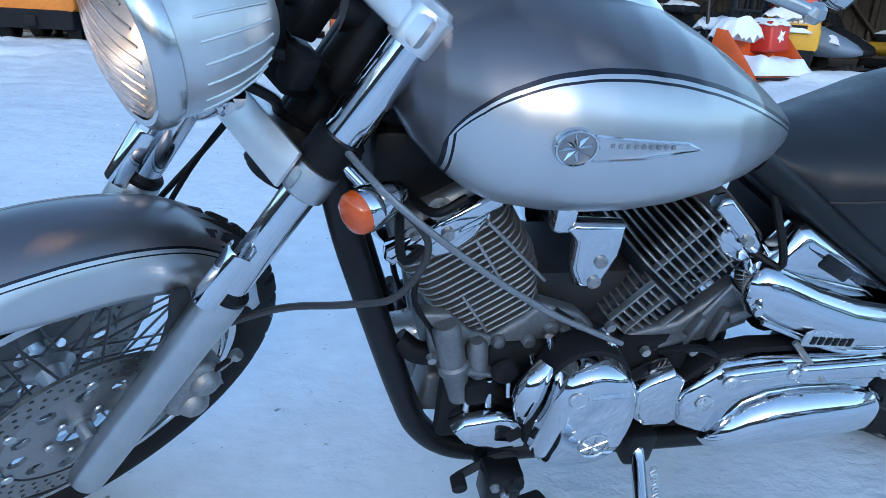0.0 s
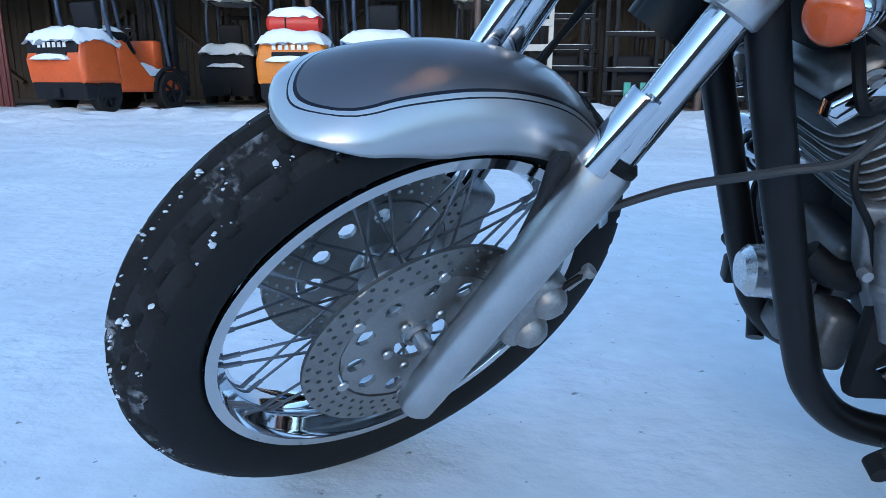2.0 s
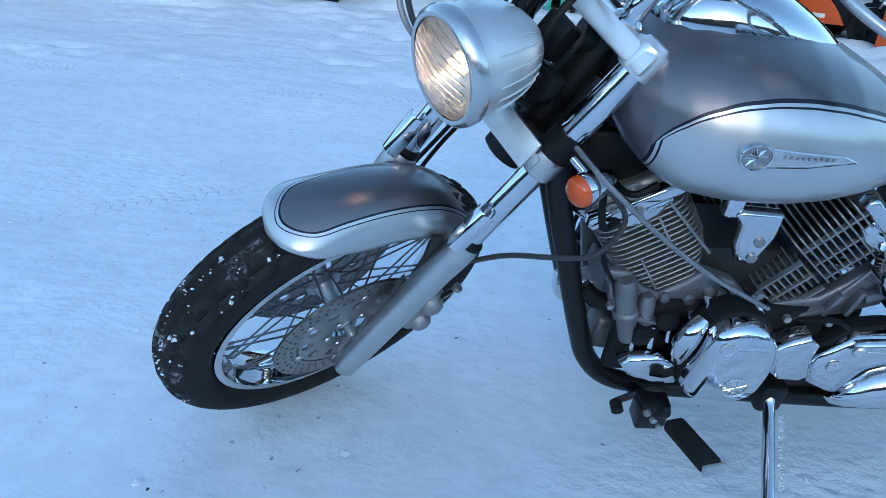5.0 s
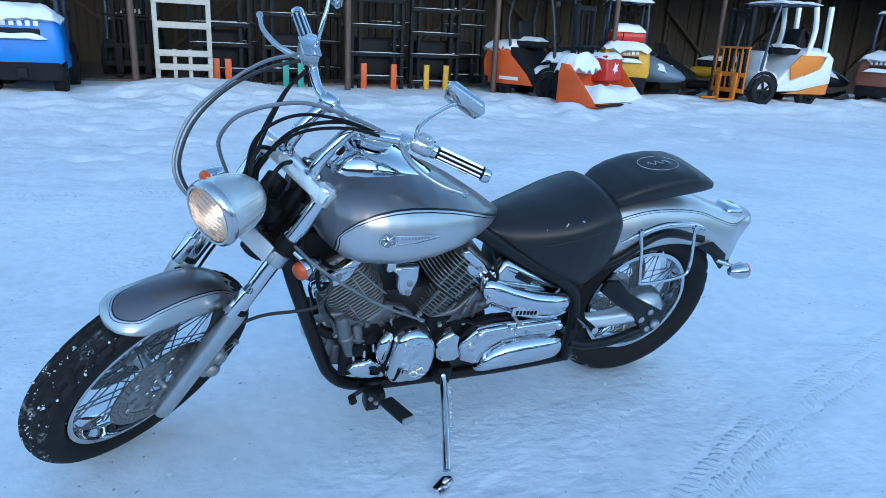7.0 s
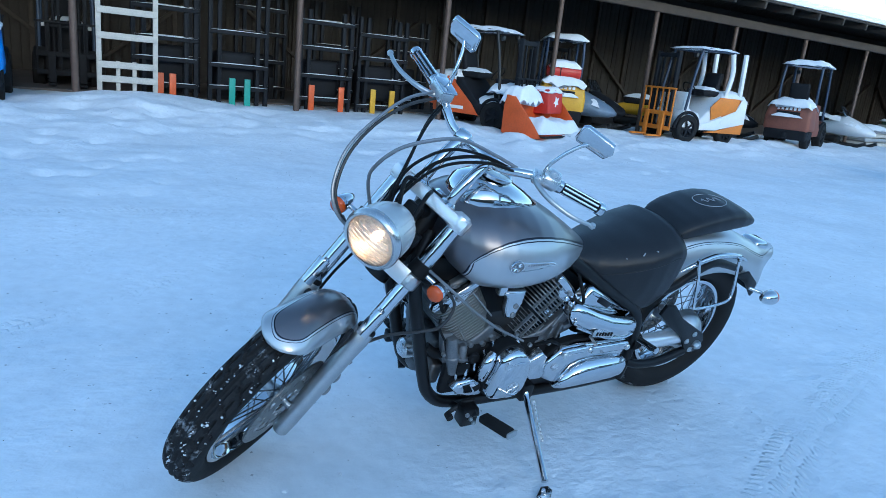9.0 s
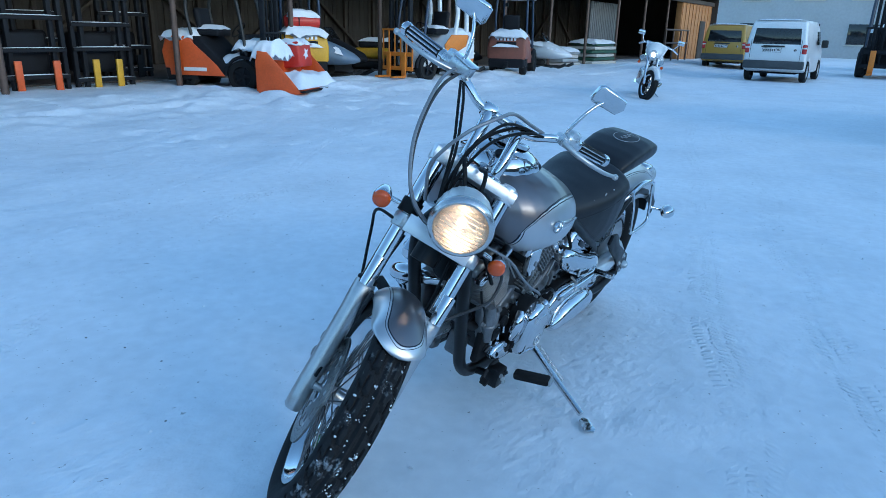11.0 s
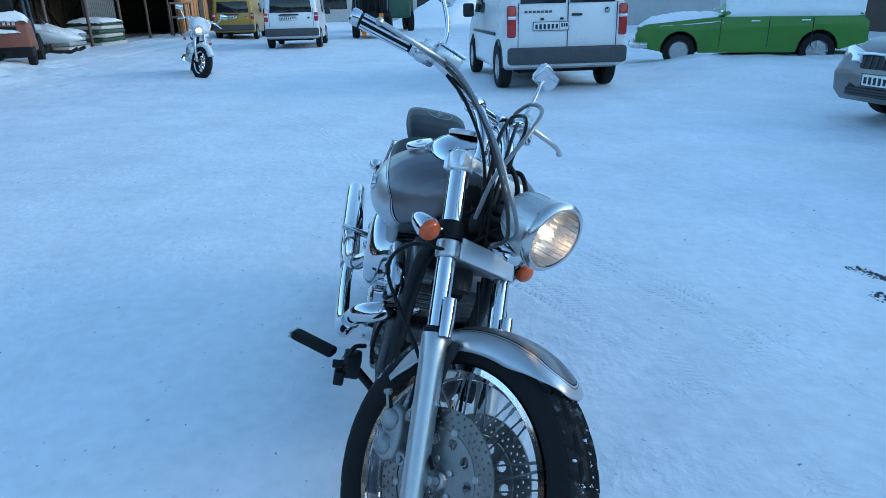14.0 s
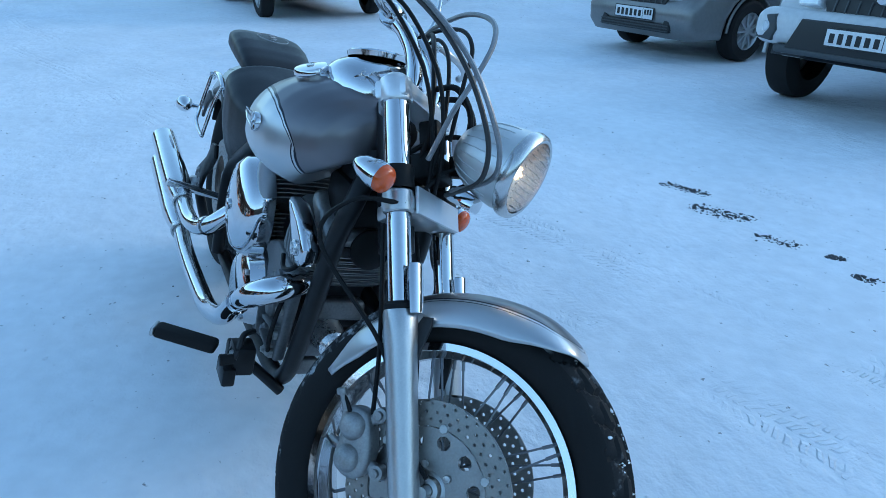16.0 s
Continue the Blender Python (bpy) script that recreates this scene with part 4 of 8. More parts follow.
        bike("lever_ball", lathe([(0, -0.01), (0.007, -0.007), (0.01, 0), (0.007, 0.007), (0, 0.01)], 14, Matrix.Translation(lv[-1])), ALLOY, lever, "", True)
        # mirror
        st = cat([(-0.225, s * 0.182, 1.1), (-0.228, s * 0.184, 1.135), (-0.212, s * 0.196, 1.175), (-0.19, s * 0.212, 1.205), (-0.178, s * 0.226, 1.222)], 6)
        stalk = bike("mirror_stalk", tube(st, 0.0052, 10), CHROME, BIKE, "", True)
        mc = Vector((-0.17, s * 0.238, 1.236))
        mm = Matrix.Translation(mc) @ Matrix.Rotation(radians(-s * 10), 4, "Z") @ Matrix.Rotation(radians(82), 4, "Y") @ Matrix.Rotation(radians(90), 4, "Z")
        out = [(-0.054, -0.02), (-0.046, -0.029), (0.042, -0.027), (0.056, 0.0), (0.046, 0.026), (-0.04, 0.031), (-0.053, 0.022)]
        out = [(x * s, y) for x, y in (out if s > 0 else out[::-1])]
        bike("mirror_shell", slab(out, 0.02, mm, 0.008, segs=3), CHROME, stalk, "chrome teardrop mirror shell", True)
        bike("mirror_glass", slab([(x * 0.9, y * 0.86) for x, y in out], 0.003, mm @ pose(0, 0, 0.0105), 0), MIRROR, stalk, "", True)


bars()


def cables():
    runs = [
        ([(-0.27, 0.16, 1.07), (-0.35, 0.14, 1.04), (-0.44, 0.1, 0.97), (-0.5, 0.07, 0.88), (-0.53, 0.04, 0.79)], 0.0042, PLASTIC),
        ([(-0.28, 0.15, 1.07), (-0.37, 0.13, 1.05), (-0.47, 0.09, 0.97), (-0.53, 0.06, 0.86), (-0.54, 0.02, 0.78)], 0.0042, PLASTIC),
        ([(-0.27, 0.19, 1.095), (-0.37, 0.215, 1.08), (-0.486, 0.219, 1.038), (-0.585, 0.208, 0.985), (-0.648, 0.172, 0.923), (-0.668, 0.13, 0.88), (-0.65, 0.085, 0.845), (-0.58, 0.05, 0.8)], 0.0046, BRAID),
        ([(-0.265, 0.175, 1.085), (-0.37, 0.203, 1.068), (-0.482, 0.212, 1.032), (-0.578, 0.2, 0.975), (-0.638, 0.165, 0.91), (-0.65, 0.125, 0.865), (-0.63, 0.08, 0.83), (-0.57, 0.04, 0.79)], 0.0046, CABLE),
        ([(-0.265, -0.12, 1.075), (-0.315, -0.06, 1.09), (-0.41, 0.01, 1.118), (-0.488, 0.05, 1.112), (-0.54, 0.1, 1.06), (-0.556, 0.13, 0.98), (-0.55, 0.13, 0.92), (-0.53, 0.09, 0.83)], 0.005, BRAID),
        ([(-0.268, -0.115, 1.065), (-0.33, -0.04, 1.075), (-0.42, 0.015, 1.085), (-0.48, 0.05, 1.05), (-0.51, 0.07, 0.98), (-0.53, 0.05, 0.88)], 0.0042, PLASTIC),
        ([(-0.26, -0.15, 1.07), (-0.34, -0.06, 1.07), (-0.43, 0.02, 1.02), (-0.5, 0.05, 0.91), (-0.53, 0.04, 0.79)], 0.0042, PLASTIC),
        ([(-0.27, -0.12, 1.06), (-0.33, -0.04, 1.07), (-0.41, 0.04, 1.01), (-0.48, 0.06, 0.9), (-0.49, 0.03, 0.8)], 0.005, PLASTIC),
        ([(-0.45, 0.05, 0.955), (-0.5, 0.06, 0.97), (-0.54, 0.03, 0.93), (-0.54, 0.0, 0.84)], 0.006, PLASTIC),
        ([(-0.44, 0.0, 0.95), (-0.49, -0.01, 0.965), (-0.53, -0.02, 0.92), (-0.52, -0.02, 0.85)], 0.006, PLASTIC),
    ]
    for pts, r, mm in runs:
        bike("cable", tube(cat(pts, 7), r, 8), mm, BIKE, "", True)
    # wiring under the lamp and head stock clutter
    junk = box(0.05, 0.09, 0.05, pose(-0.5, 0.0, 0.82, 0, 33, 0), 0.006)
    box(0.04, 0.05, 0.06, pose(-0.475, 0.01, 0.875, 0, 33, 0), 0.006, junk)
    box(0.03, 0.03, 0.04, pose(-0.52, -0.05, 0.85, 0, 20, 0), 0.005, junk)
    bike("wiring_box", junk, PLASTIC, BIKE, "", True)
    for k, pts in enumerate(([(-0.6, 0.02, 0.83), (-0.54, -0.03, 0.86), (-0.5, -0.05, 0.83), (-0.46, -0.04, 0.78)], [(-0.6, -0.02, 0.85), (-0.55, -0.05, 0.82), (-0.52, -0.03, 0.77), (-0.48, -0.05, 0.74)], [(-0.58, 0.03, 0.87), (-0.52, 0.0, 0.9), (-0.48, 0.03, 0.86), (-0.45, 0.05, 0.8)], [(-0.59, 0.0, 0.88), (-0.54, 0.02, 0.83), (-0.53, 0.05, 0.78), (-0.5, 0.07, 0.74)])):
        bike("wiring_loom", tube(cat(pts, 6), 0.007 - 0.001 * k, 8), PLASTIC, BIKE, "", True)
    # speedometer drive cable and horn wire out of the steered frame
    a = STEER @ Vector((-0.66, -0.1, 0.5))
    bike("speedometer_cable", tube(cat([a, a + Vector((0.1, -0.02, 0.05)), Vector((-0.42, -0.16, 0.55)), Vector((-0.36, -0.17, 0.57)), Vector((-0.33, -0.16, 0.64)), Vector((-0.40, -0.12, 0.7))], 7), 0.0048, 8), CABLE)
    b = STEER @ ON(0.56, 0.12, 0.02)
    c = STEER @ (FRONT_AXLE + Vector((0.0, 0.1, 0.03)))
    bike("speedometer_cable", tube(cat([b, b + Vector((0.02, 0.09, -0.01)), b + Vector((0.05, 0.12, -0.1)), c + Vector((0.17, 0.05, 0.15)), c + Vector((0.1, 0.03, 0.05)), c], 7), 0.0045, 8), PLASTIC)
    bike("clutch_cable", tube(cat([(-0.43, -0.13, 0.745), (-0.38, -0.195, 0.713), (-0.288, -0.202, 0.637), (-0.186, -0.202, 0.564), (-0.1, -0.198, 0.515), (-0.05, -0.185, 0.483)], 7), 0.0042, 8), BRAID)


cables()


def tank_and_seat():
    xs = [-0.375, -0.37, -0.355, -0.33, -0.3, -0.26, -0.21, -0.16, -0.11, -0.05, 0.015, 0.07, 0.125, 0.17, 0.202, 0.219, 0.226]
    tab = [  # x, half width, top, foot, height where it is widest
        (-0.375, 0.05, 0.84, 0.785, 0.81), (-0.37, 0.1, 0.865, 0.755, 0.805), (-0.355, 0.142, 0.888, 0.727, 0.795), (-0.33, 0.178, 0.905, 0.702, 0.787), (-0.3, 0.205, 0.917, 0.684, 0.78),
        (-0.26, 0.225, 0.925, 0.672, 0.776), (-0.21, 0.236, 0.927, 0.666, 0.773), (-0.16, 0.238, 0.922, 0.664, 0.77), (-0.11, 0.233, 0.912, 0.664, 0.768), (-0.05, 0.218, 0.893, 0.667, 0.765),
        (0.015, 0.19, 0.866, 0.674, 0.76), (0.07, 0.16, 0.838, 0.682, 0.756), (0.125, 0.122, 0.806, 0.695, 0.75), (0.17, 0.082, 0.778, 0.708, 0.745), (0.202, 0.045, 0.757, 0.72, 0.74), (0.219, 0.02, 0.745, 0.729, 0.737), (0.226, 0.006, 0.74, 0.733, 0.736)]
    bm = bmesh.new()
    uvl = bm.loops.layers.uv.new("UVMap")
    rings, n = [], 56
    fine = [xs[0] + (xs[-1] - xs[0]) * k / 70 for k in range(71)]
    for x in sorted(set(fine + xs[:4] + xs[-3:])):
        hw, zt, zb, zc = lerp_table(tab, x)
        ring = []
        for j in range(n):
            a = 2 * math.pi * j / n
            c, s = math.cos(a), math.sin(a)
            y = hw * math.copysign(abs(c) ** (0.86 if s > 0 else 0.72), c)
            z = zc + (zt - zc if s > 0 else zc - zb) * math.copysign(abs(s) ** 0.9, s)
            cut = 0.5 + 0.35 * smooth(-0.2, -0.33, x)
            if s < 0 and abs(y) < cut * hw:
                z += (0.06 + 0.06 * smooth(-0.2, -0.33, x)) * (1 - abs(y) / (cut * hw)) * smooth(0.03, 0.15, hw)
            ring.append(bm.verts.new((x, y, z)))
        rings.append(ring)
    for a, b in zip(rings, rings[1:]):
        for j in range(n):
            bm.faces.new((a[j], a[(j + 1) % n], b[(j + 1) % n], b[j]))
    bm.faces.new(rings[0][::-1])
    bm.faces.new(rings[-1])
    for f in bm.faces:
        for lp in f.loops:
            lp[uvl].uv = (lp.vert.co.x, lp.vert.co.z)
    tank = bike("fuel_tank", bm, TANK_PAINT, BIKE, "teardrop fuel tank, silver panels on grey metallic paint", False, 60)
    # chrome dash on top of the tank
    rings = []
    for x, hw, base, crown_ in ((-0.325, 0.02, 0.905, 0.915), (-0.315, 0.06, 0.9, 0.94), (-0.285, 0.092, 0.895, 0.966), (-0.24, 0.108, 0.895, 0.976), (-0.19, 0.11, 0.893, 0.97), (-0.14, 0.1, 0.885, 0.953), (-0.09, 0.082, 0.875, 0.928), (-0.045, 0.058, 0.862, 0.9), (-0.008, 0.03, 0.845, 0.872), (0.008, 0.008, 0.842, 0.855)):
        rings.append([Vector((x, hw * math.copysign(abs(math.cos(a)) ** 0.8, math.cos(a)), base + (crown_ - base) * math.sin(a) ** 0.8)) for a in (math.pi * k / 24 for k in range(25))])
    dash = bike("dash", loft(rings, closed=True), CHROME, BIKE, "chrome tank-top dash with round speedometer")
    m = Matrix.Translation((-0.205, 0.0, 0.967)) @ Matrix.Rotation(radians(14), 4, "Y")
    bike("speedometer", lathe([(0.063, 0.0), (0.066, 0.01), (0.061, 0.014), (0.056, 0.01), (0.0, 0.01)], 40, m), CHROME, dash, "round speedometer")
    bike("dial", lathe([(0.056, 0.0115), (0, 0.0115)], 36, m), mat("dial_face", (0.5, 0.5, 0.5), 0.4, 0, 0.05), dash)
    bike("dial_glass", lathe([(0.057, 0.0125), (0.04, 0.0145), (0, 0.0155)], 36, m), LENS, dash)
    bike("ignition", lathe([(0.015, 0), (0.015, 0.008), (0.012, 0.011), (0, 0.011)], 24, Matrix.Translation((-0.292, -0.03, 0.955)) @ Matrix.Rotation(radians(-28), 4, "Y")), BLACK, dash)
    # filler cap
    cm = Matrix.Translation((-0.185, 0.122, 0.895)) @ Matrix.Rotation(radians(-22), 4, "X")
    cap = bike("filler_cap", lathe([(0.044, 0.0), (0.044, 0.005), (0.039, 0.007), (0.035, 0.012), (0.0355, 0.02), (0.0375, 0.022), (0.0375, 0.029), (0.035, 0.033), (0.02, 0.0345), (0.0, 0.035)], 40, cm), CHROME, BIKE, "round chrome fuel filler cap")
    bike("cap_lock", lathe([(0.009, 0.0345), (0.009, 0.037), (0.006, 0.0375), (0, 0.0368)], 16, cm), CHROME_DULL, cap)
    # tank badges, both sides: ring with star and a wing trailing back
    FIELD = mat("grey_badge_field", (0.3, 0.3, 0.31), 0.4, 0.6, 0.15, 60)
    for s in (-1, 1):
        o = Matrix.Translation((-0.21, s * 0.236, 0.797)) @ Matrix.Rotation(radians(90 if s < 0 else -90), 4, "X") @ Matrix.Diagonal((0.96, 0.8, 1, 1))
        k = 1 if s < 0 else -1

        def bend(bm):
            for v in bm.verts:
                v.co.y += -s * 0.9 * max(0.0, v.co.x + 0.18) ** 2
            return bm

        badge = bike("tank_badge", lathe([(0.0245, -0.006), (0.0252, 0.002), (0.0237, 0.0045), (0.0218, 0.004), (0.0212, 0.001)], 36, o), CHROME, BIKE, "chrome winged tank badge")
        bike("badge_field", lathe([(0.0215, -0.004), (0.0213, 0.0012), (0, 0.0012)], 36, o), FIELD, badge)
        for q in range(8):
            t = math.pi * q / 4 + 0.2
            d = Vector((math.cos(t), math.sin(t), 0))
            e = Vector((-d.y, d.x, 0)) * 0.0028
            ray = bmesh.new()
            low_ = [o @ (d * 0.002 + Vector((0, 0, 0.0045))), o @ (d * 0.009 + e + Vector((0, 0, 0.001))), o @ (d * 0.0215 + Vector((0, 0, 0.0025))), o @ (d * 0.009 - e + Vector((0, 0, 0.001)))]
            mid = ray.verts.new(o @ (d * 0.009 + Vector((0, 0, 0.0045))))
            vs = [ray.verts.new(p) for p in low_]
            for i in range(4):
                ray.faces.new((vs[i], vs[(i + 1) % 4], mid))
            ray.faces.new(vs[::-1])
            bike("badge_ray", ray, CHROME, badge)
        out = [(0.018, 0.0165 * k), (0.06, 0.0115 * k), (0.135, 0.003 * k), (0.156, -0.008 * k), (0.13, -0.009 * k), (0.08, -0.0155 * k), (0.02, -0.018 * k), (0.0265, 0.0)]
        bike("badge_wing", bend(slab(out if k > 0 else out[::-1], 0.004, o, 0.001)), SILVER, badge)
        edge = [o @ Vector((x, y, 0.002)) for x, y in out[:7]]
        bike("wing_edge", bend(tube([edge[0], edge[1], edge[2], edge[3], edge[4], edge[5], edge[6]], 0.0017, 6)), CHROME, badge)
        for j in range(9):
            bike("letter_bar", bend(box(0.0045, 0.0062, 0.0014, o @ pose(0.04 + 0.0095 * j, (0.0035 - 0.0006 * j) * k, 0.002), 0.0005)), FIELD, badge)

    # rider's seat: scooped, with long side skirts
    tab = [(0.16, 0.05, 0.728, 0.7), (0.18, 0.08, 0.725, 0.685), (0.22, 0.1, 0.732, 0.65), (0.26, 0.118, 0.741, 0.6), (0.32, 0.138, 0.753, 0.552), (0.38, 0.155, 0.768, 0.515), (0.44, 0.168, 0.785, 0.482), (0.5, 0.172, 0.804, 0.462), (0.55, 0.168, 0.82, 0.462), (0.585, 0.16, 0.808, 0.49), (0.605, 0.148, 0.79, 0.53), (0.62, 0.13, 0.762, 0.6)]
    rings = []
    for k in range(51):
        x = 0.16 + 0.46 * k / 50
        hw, zt, zb = lerp_table(tab, x)
        ring = []
        for j in range(44):
            a = 2 * math.pi * j / 44
            c, s = math.cos(a), math.sin(a)
            zm = zt - min(0.075, 0.6 * (zt - zb))
            y = hw * math.copysign(abs(c) ** (1.0 if s > 0 else 0.55), c)
            z = zm + (zt - zm) * abs(s) ** 0.9 if s >= 0 else zm + (zb - zm) * abs(s) ** 0.6
            if s < 0:
                y *= 1 - 0.14 * abs(s) ** 1.5
            z += 0.0025 * noise.noise((x * 14, y * 14, 2.0))
            ring.append(Vector((x, y, z)))
        rings.append(ring)
    seat = bike("rider_seat", loft(rings), VINYL, BIKE, "wide black vinyl saddle with white scuffs", False, 50)
    bike("seat_piping", tube(cat([(x, -lerp_table(tab, x)[0] * 0.992, lerp_table(tab, x)[1] - 0.08) for x in (0.24, 0.3, 0.38, 0.47, 0.54, 0.58)], 6), 0.003, 8), VINYL, seat)
    for q, (x, z, w) in enumerate(((0.40, 0.745, 0.02), (0.45, 0.762, 0.01), (0.34, 0.725, 0.01), (0.46, 0.752, 0.015))):
        hw = lerp_table(tab, x)[0]
        bike("scuff", box(w, 0.004, 0.0035, pose(x, -hw * 0.86, z - 0.006, 45, 20 if q % 2 else -65, 0), 0), WHITE_INK, seat, "pale scuff")
    # pillion pad
    tab = [(0.585, 0.085, 0.79, 0.755), (0.595, 0.1, 0.806, 0.756), (0.62, 0.11, 0.828, 0.762), (0.67, 0.118, 0.85, 0.773), (0.74, 0.122, 0.87, 0.784), (0.82, 0.121, 0.882, 0.792), (0.89, 0.116, 0.88, 0.799), (0.94, 0.107, 0.866, 0.803), (0.98, 0.093, 0.845, 0.808), (1.0, 0.07, 0.83, 0.814)]
    rings = []
    for k in range(41):
        x = 0.585 + 0.415 * k / 40
        hw, zt, zb = lerp_table(tab, x)
        rings.append([Vector((x, hw * math.copysign(abs(math.cos(a)) ** 0.5, math.cos(a)), (zt + zb) / 2 + (zt - zb) / 2 * math.copysign(abs(math.sin(a)) ** 0.6, math.sin(a)))) for a in (2 * math.pi * j / 40 for j in range(40))])
    pad = bike("pillion_pad", loft(rings), VINYL, BIKE, "black vinyl pillion pad with embroidered badge", False, 50)
    stitch = bmesh.new()
    tube([Vector((0.79 + 0.075 * math.cos(a), -0.01 + 0.05 * math.sin(a), 0.8785 + 0.004 * math.cos(a))) for a in (2 * math.pi * j / 36 for j in range(37))], 0.0012, 5, stitch, None, False)
    tube([Vector((0.75 + 0.009 * j, -0.01 + 0.014 * math.sin(j * 1.9), 0.877 + 0.0009 * j)) for j in range(10)], 0.0014, 5, stitch)
    bike("embroidery", stitch, WHITE_INK, pad, "grey embroidered oval badge")


tank_and_seat()


def engine():
    case = box(0.40, 0.2, 0.2, pose(0.02, 0, 0.33), 0.04, segs=3)
    box(0.3, 0.16, 0.16, pose(-0.1, 0, 0.45, 0, 0, 0), 0.03, case)
    lathe([(0, -0.13), (0.1, -0.13), (0.115, -0.11), (0.115, 0.11), (0.1, 0.13), (0, 0.13)], 36, pose(-0.07, 0, 0.335, 90), case)
    block = bike("engine_block", case, CAST_DARK, BIKE, "engine block, coloured dark for the shade between its parts")
    # two cylinders in a vee, every fin on its own
    for name, c, tilt in (("front_cylinder", Vector((-0.184, 0, 0.46)), -34.0), ("rear_cylinder", Vector((0.0, 0, 0.452)), 40.0)):
        front = tilt < 0
        m = Matrix.Translation(c) @ Matrix.Rotation(radians(tilt), 4, "Y")
        core = box(0.1, 0.2, 0.14, m @ pose(-0.01, 0, 0.13), 0.03, segs=3)
        box(0.076, 0.2, 0.16, m @ pose(0.0, 0, 0.02), 0.025, core, 3)
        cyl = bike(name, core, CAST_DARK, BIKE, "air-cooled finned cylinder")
        # outline of a fin seen along the cylinder: nearly square with rounded corners
        out = []
        for k in range(36):
            a = 2 * math.pi * k / 36
            out.append((math.copysign(abs(math.cos(a)) ** 0.36, math.cos(a)), 0.122 * math.copysign(abs(math.sin(a)) ** 0.36, math.sin(a))))
        fin = None
        for k in range(16 if front else 18):
            if front:
                z, half, off, deep = 0.008 + 0.0114 * k, 0.058 + 0.027 * smooth(0, 7, k), 0.002 * (k % 2), 1.0
            elif k < 8:
                z, half, off, deep = -0.01 + 0.0118 * k, 0.043, 0.002, 0.97
            else:
                z, half, off, deep = 0.086 + 0.0118 * (k - 8), 0.075 + 0.002 * (k % 2), -0.02, 1.03
            fm = m @ Matrix.Translation((off, 0, z)) @ Matrix.Diagonal((half, deep, 1, 1))
            if fin is None:
                fin = part("fin", slab(out, 0.0032, None, 0.0008, segs=1), CAST, cyl)
                fin.matrix_basis = fm
            else:
                shared("fin", fin.data, cyl, fm)
        ribs = ((-0.03, 0.02, 0.1), (0.025, 0.09, 0.17)) if front else ((-0.058, 0.085, 0.2), (-0.018, 0.085, 0.2), (0.022, 0.085, 0.2), (-0.038, -0.01, 0.075), (0.0, -0.01, 0.075), (0.042, -0.01, 0.075))
        for x, lo_, hi_ in ribs:
            bike("fin_rib", box(0.004, 0.012, hi_ - lo_, m @ pose(x, -0.117, (lo_ + hi_) / 2), 0.001), CAST, cyl)
        # head with chrome rocker cover
        head = box(0.13, 0.2, 0.045, m @ pose(0, 0, 0.21), 0.015, segs=3)
        bike("cylinder_head", head, CAST, cyl)
        if front:
            at = m @ Matrix.Translation((0, 0.134, 0.215)) @ Matrix.Rotation(radians(90), 4, "X")
            almond = [(0.055, -0.014), (0.02, 0.01), (-0.03, 0.026), (-0.08, 0.033), (-0.11, 0.024), (-0.122, 0.0), (-0.115, -0.026), (-0.09, -0.036), (-0.045, -0.035), (0.005, -0.028)]
            cov = bike("head_cover", slab(almond, 0.042, at, 0.013, segs=4), CHROME, cyl, "pointed chrome head cover with a round plug")
            bike("cover_plug", lathe([(0.017, -0.004), (0.017, 0.006), (0.014, 0.009), (0.011, 0.009), (0.01, 0.004), (0, 0.004)], 22, m @ Matrix.Translation((-0.085, 0.155, 0.213)) @ Matrix.Rotation(radians(-90), 4, "X")), CHROME_DULL, cov)
        for s in ((-1,) if front else (-1, 1)):
            cov = slab([(-0.08, -0.008), (0.078, -0.012), (0.084, 0.0), (0.078, 0.014), (-0.075, 0.018), (-0.084, 0.006)], 0.03, m @ Matrix.Translation((0, s * 0.115, 0.208)) @ Matrix.Rotation(radians(90), 4, "X"), 0.008, segs=3)
            cov = bike("rocker_cover", cov, CHROME, cyl, "chrome rocker cover")
            bike("rocker_lobe", slab([(-0.05, 0.0), (-0.045, -0.026), (-0.02, -0.034), (0.012, -0.03), (0.045, -0.014), (0.05, 0.0)], 0.026, m @ Matrix.Translation((0.012, s * 0.113, 0.202)) @ Matrix.Rotation(radians(90), 4, "X"), 0.009, segs=3), CHROME, cov)
            bike("rocker_bolt", lathe([(0, 0.008), (0.008, 0.007), (0.009, 0)], 8, m @ Matrix.Translation((0.0, s * 0.13, 0.205)) @ Matrix.Rotation(radians(90 * (1 if s < 0 else -1)), 4, "X")), CAST, cyl)
        bike("stud_rod", tube([m @ Vector((0.05, -0.128, 0.19)), m @ Vector((0.075, -0.128, 0.06))], 0.0028, 8), CAST, cyl)
        plug = cat([m @ Vector((-0.03 * (1 if tilt < 0 else -1), -0.12, 0.2)), m @ Vector((-0.06 * (1 if tilt < 0 else -1), -0.15, 0.22)), m @ Vector((-0.02, -0.1, 0.28))], 6)
        bike("plug_lead", tube(plug, 0.006, 8), PLASTIC, cyl)
    # castings under the cylinders
    GREY_CASE = mat("grey_crankcase_casting", (0.2, 0.2, 0.205), 0.48, 0.7, 0.3, 20, 0.2, 240, 0.2)
    out = [(-0.318, 0.503), (-0.3, 0.43), (-0.263, 0.349), (-0.2, 0.356), (-0.212, 0.41), (-0.16, 0.428), (-0.11, 0.44), (-0.06, 0.462), (-0.09, 0.49), (-0.15, 0.512), (-0.175, 0.486), (-0.215, 0.456), (-0.247, 0.468), (-0.28, 0.5)]
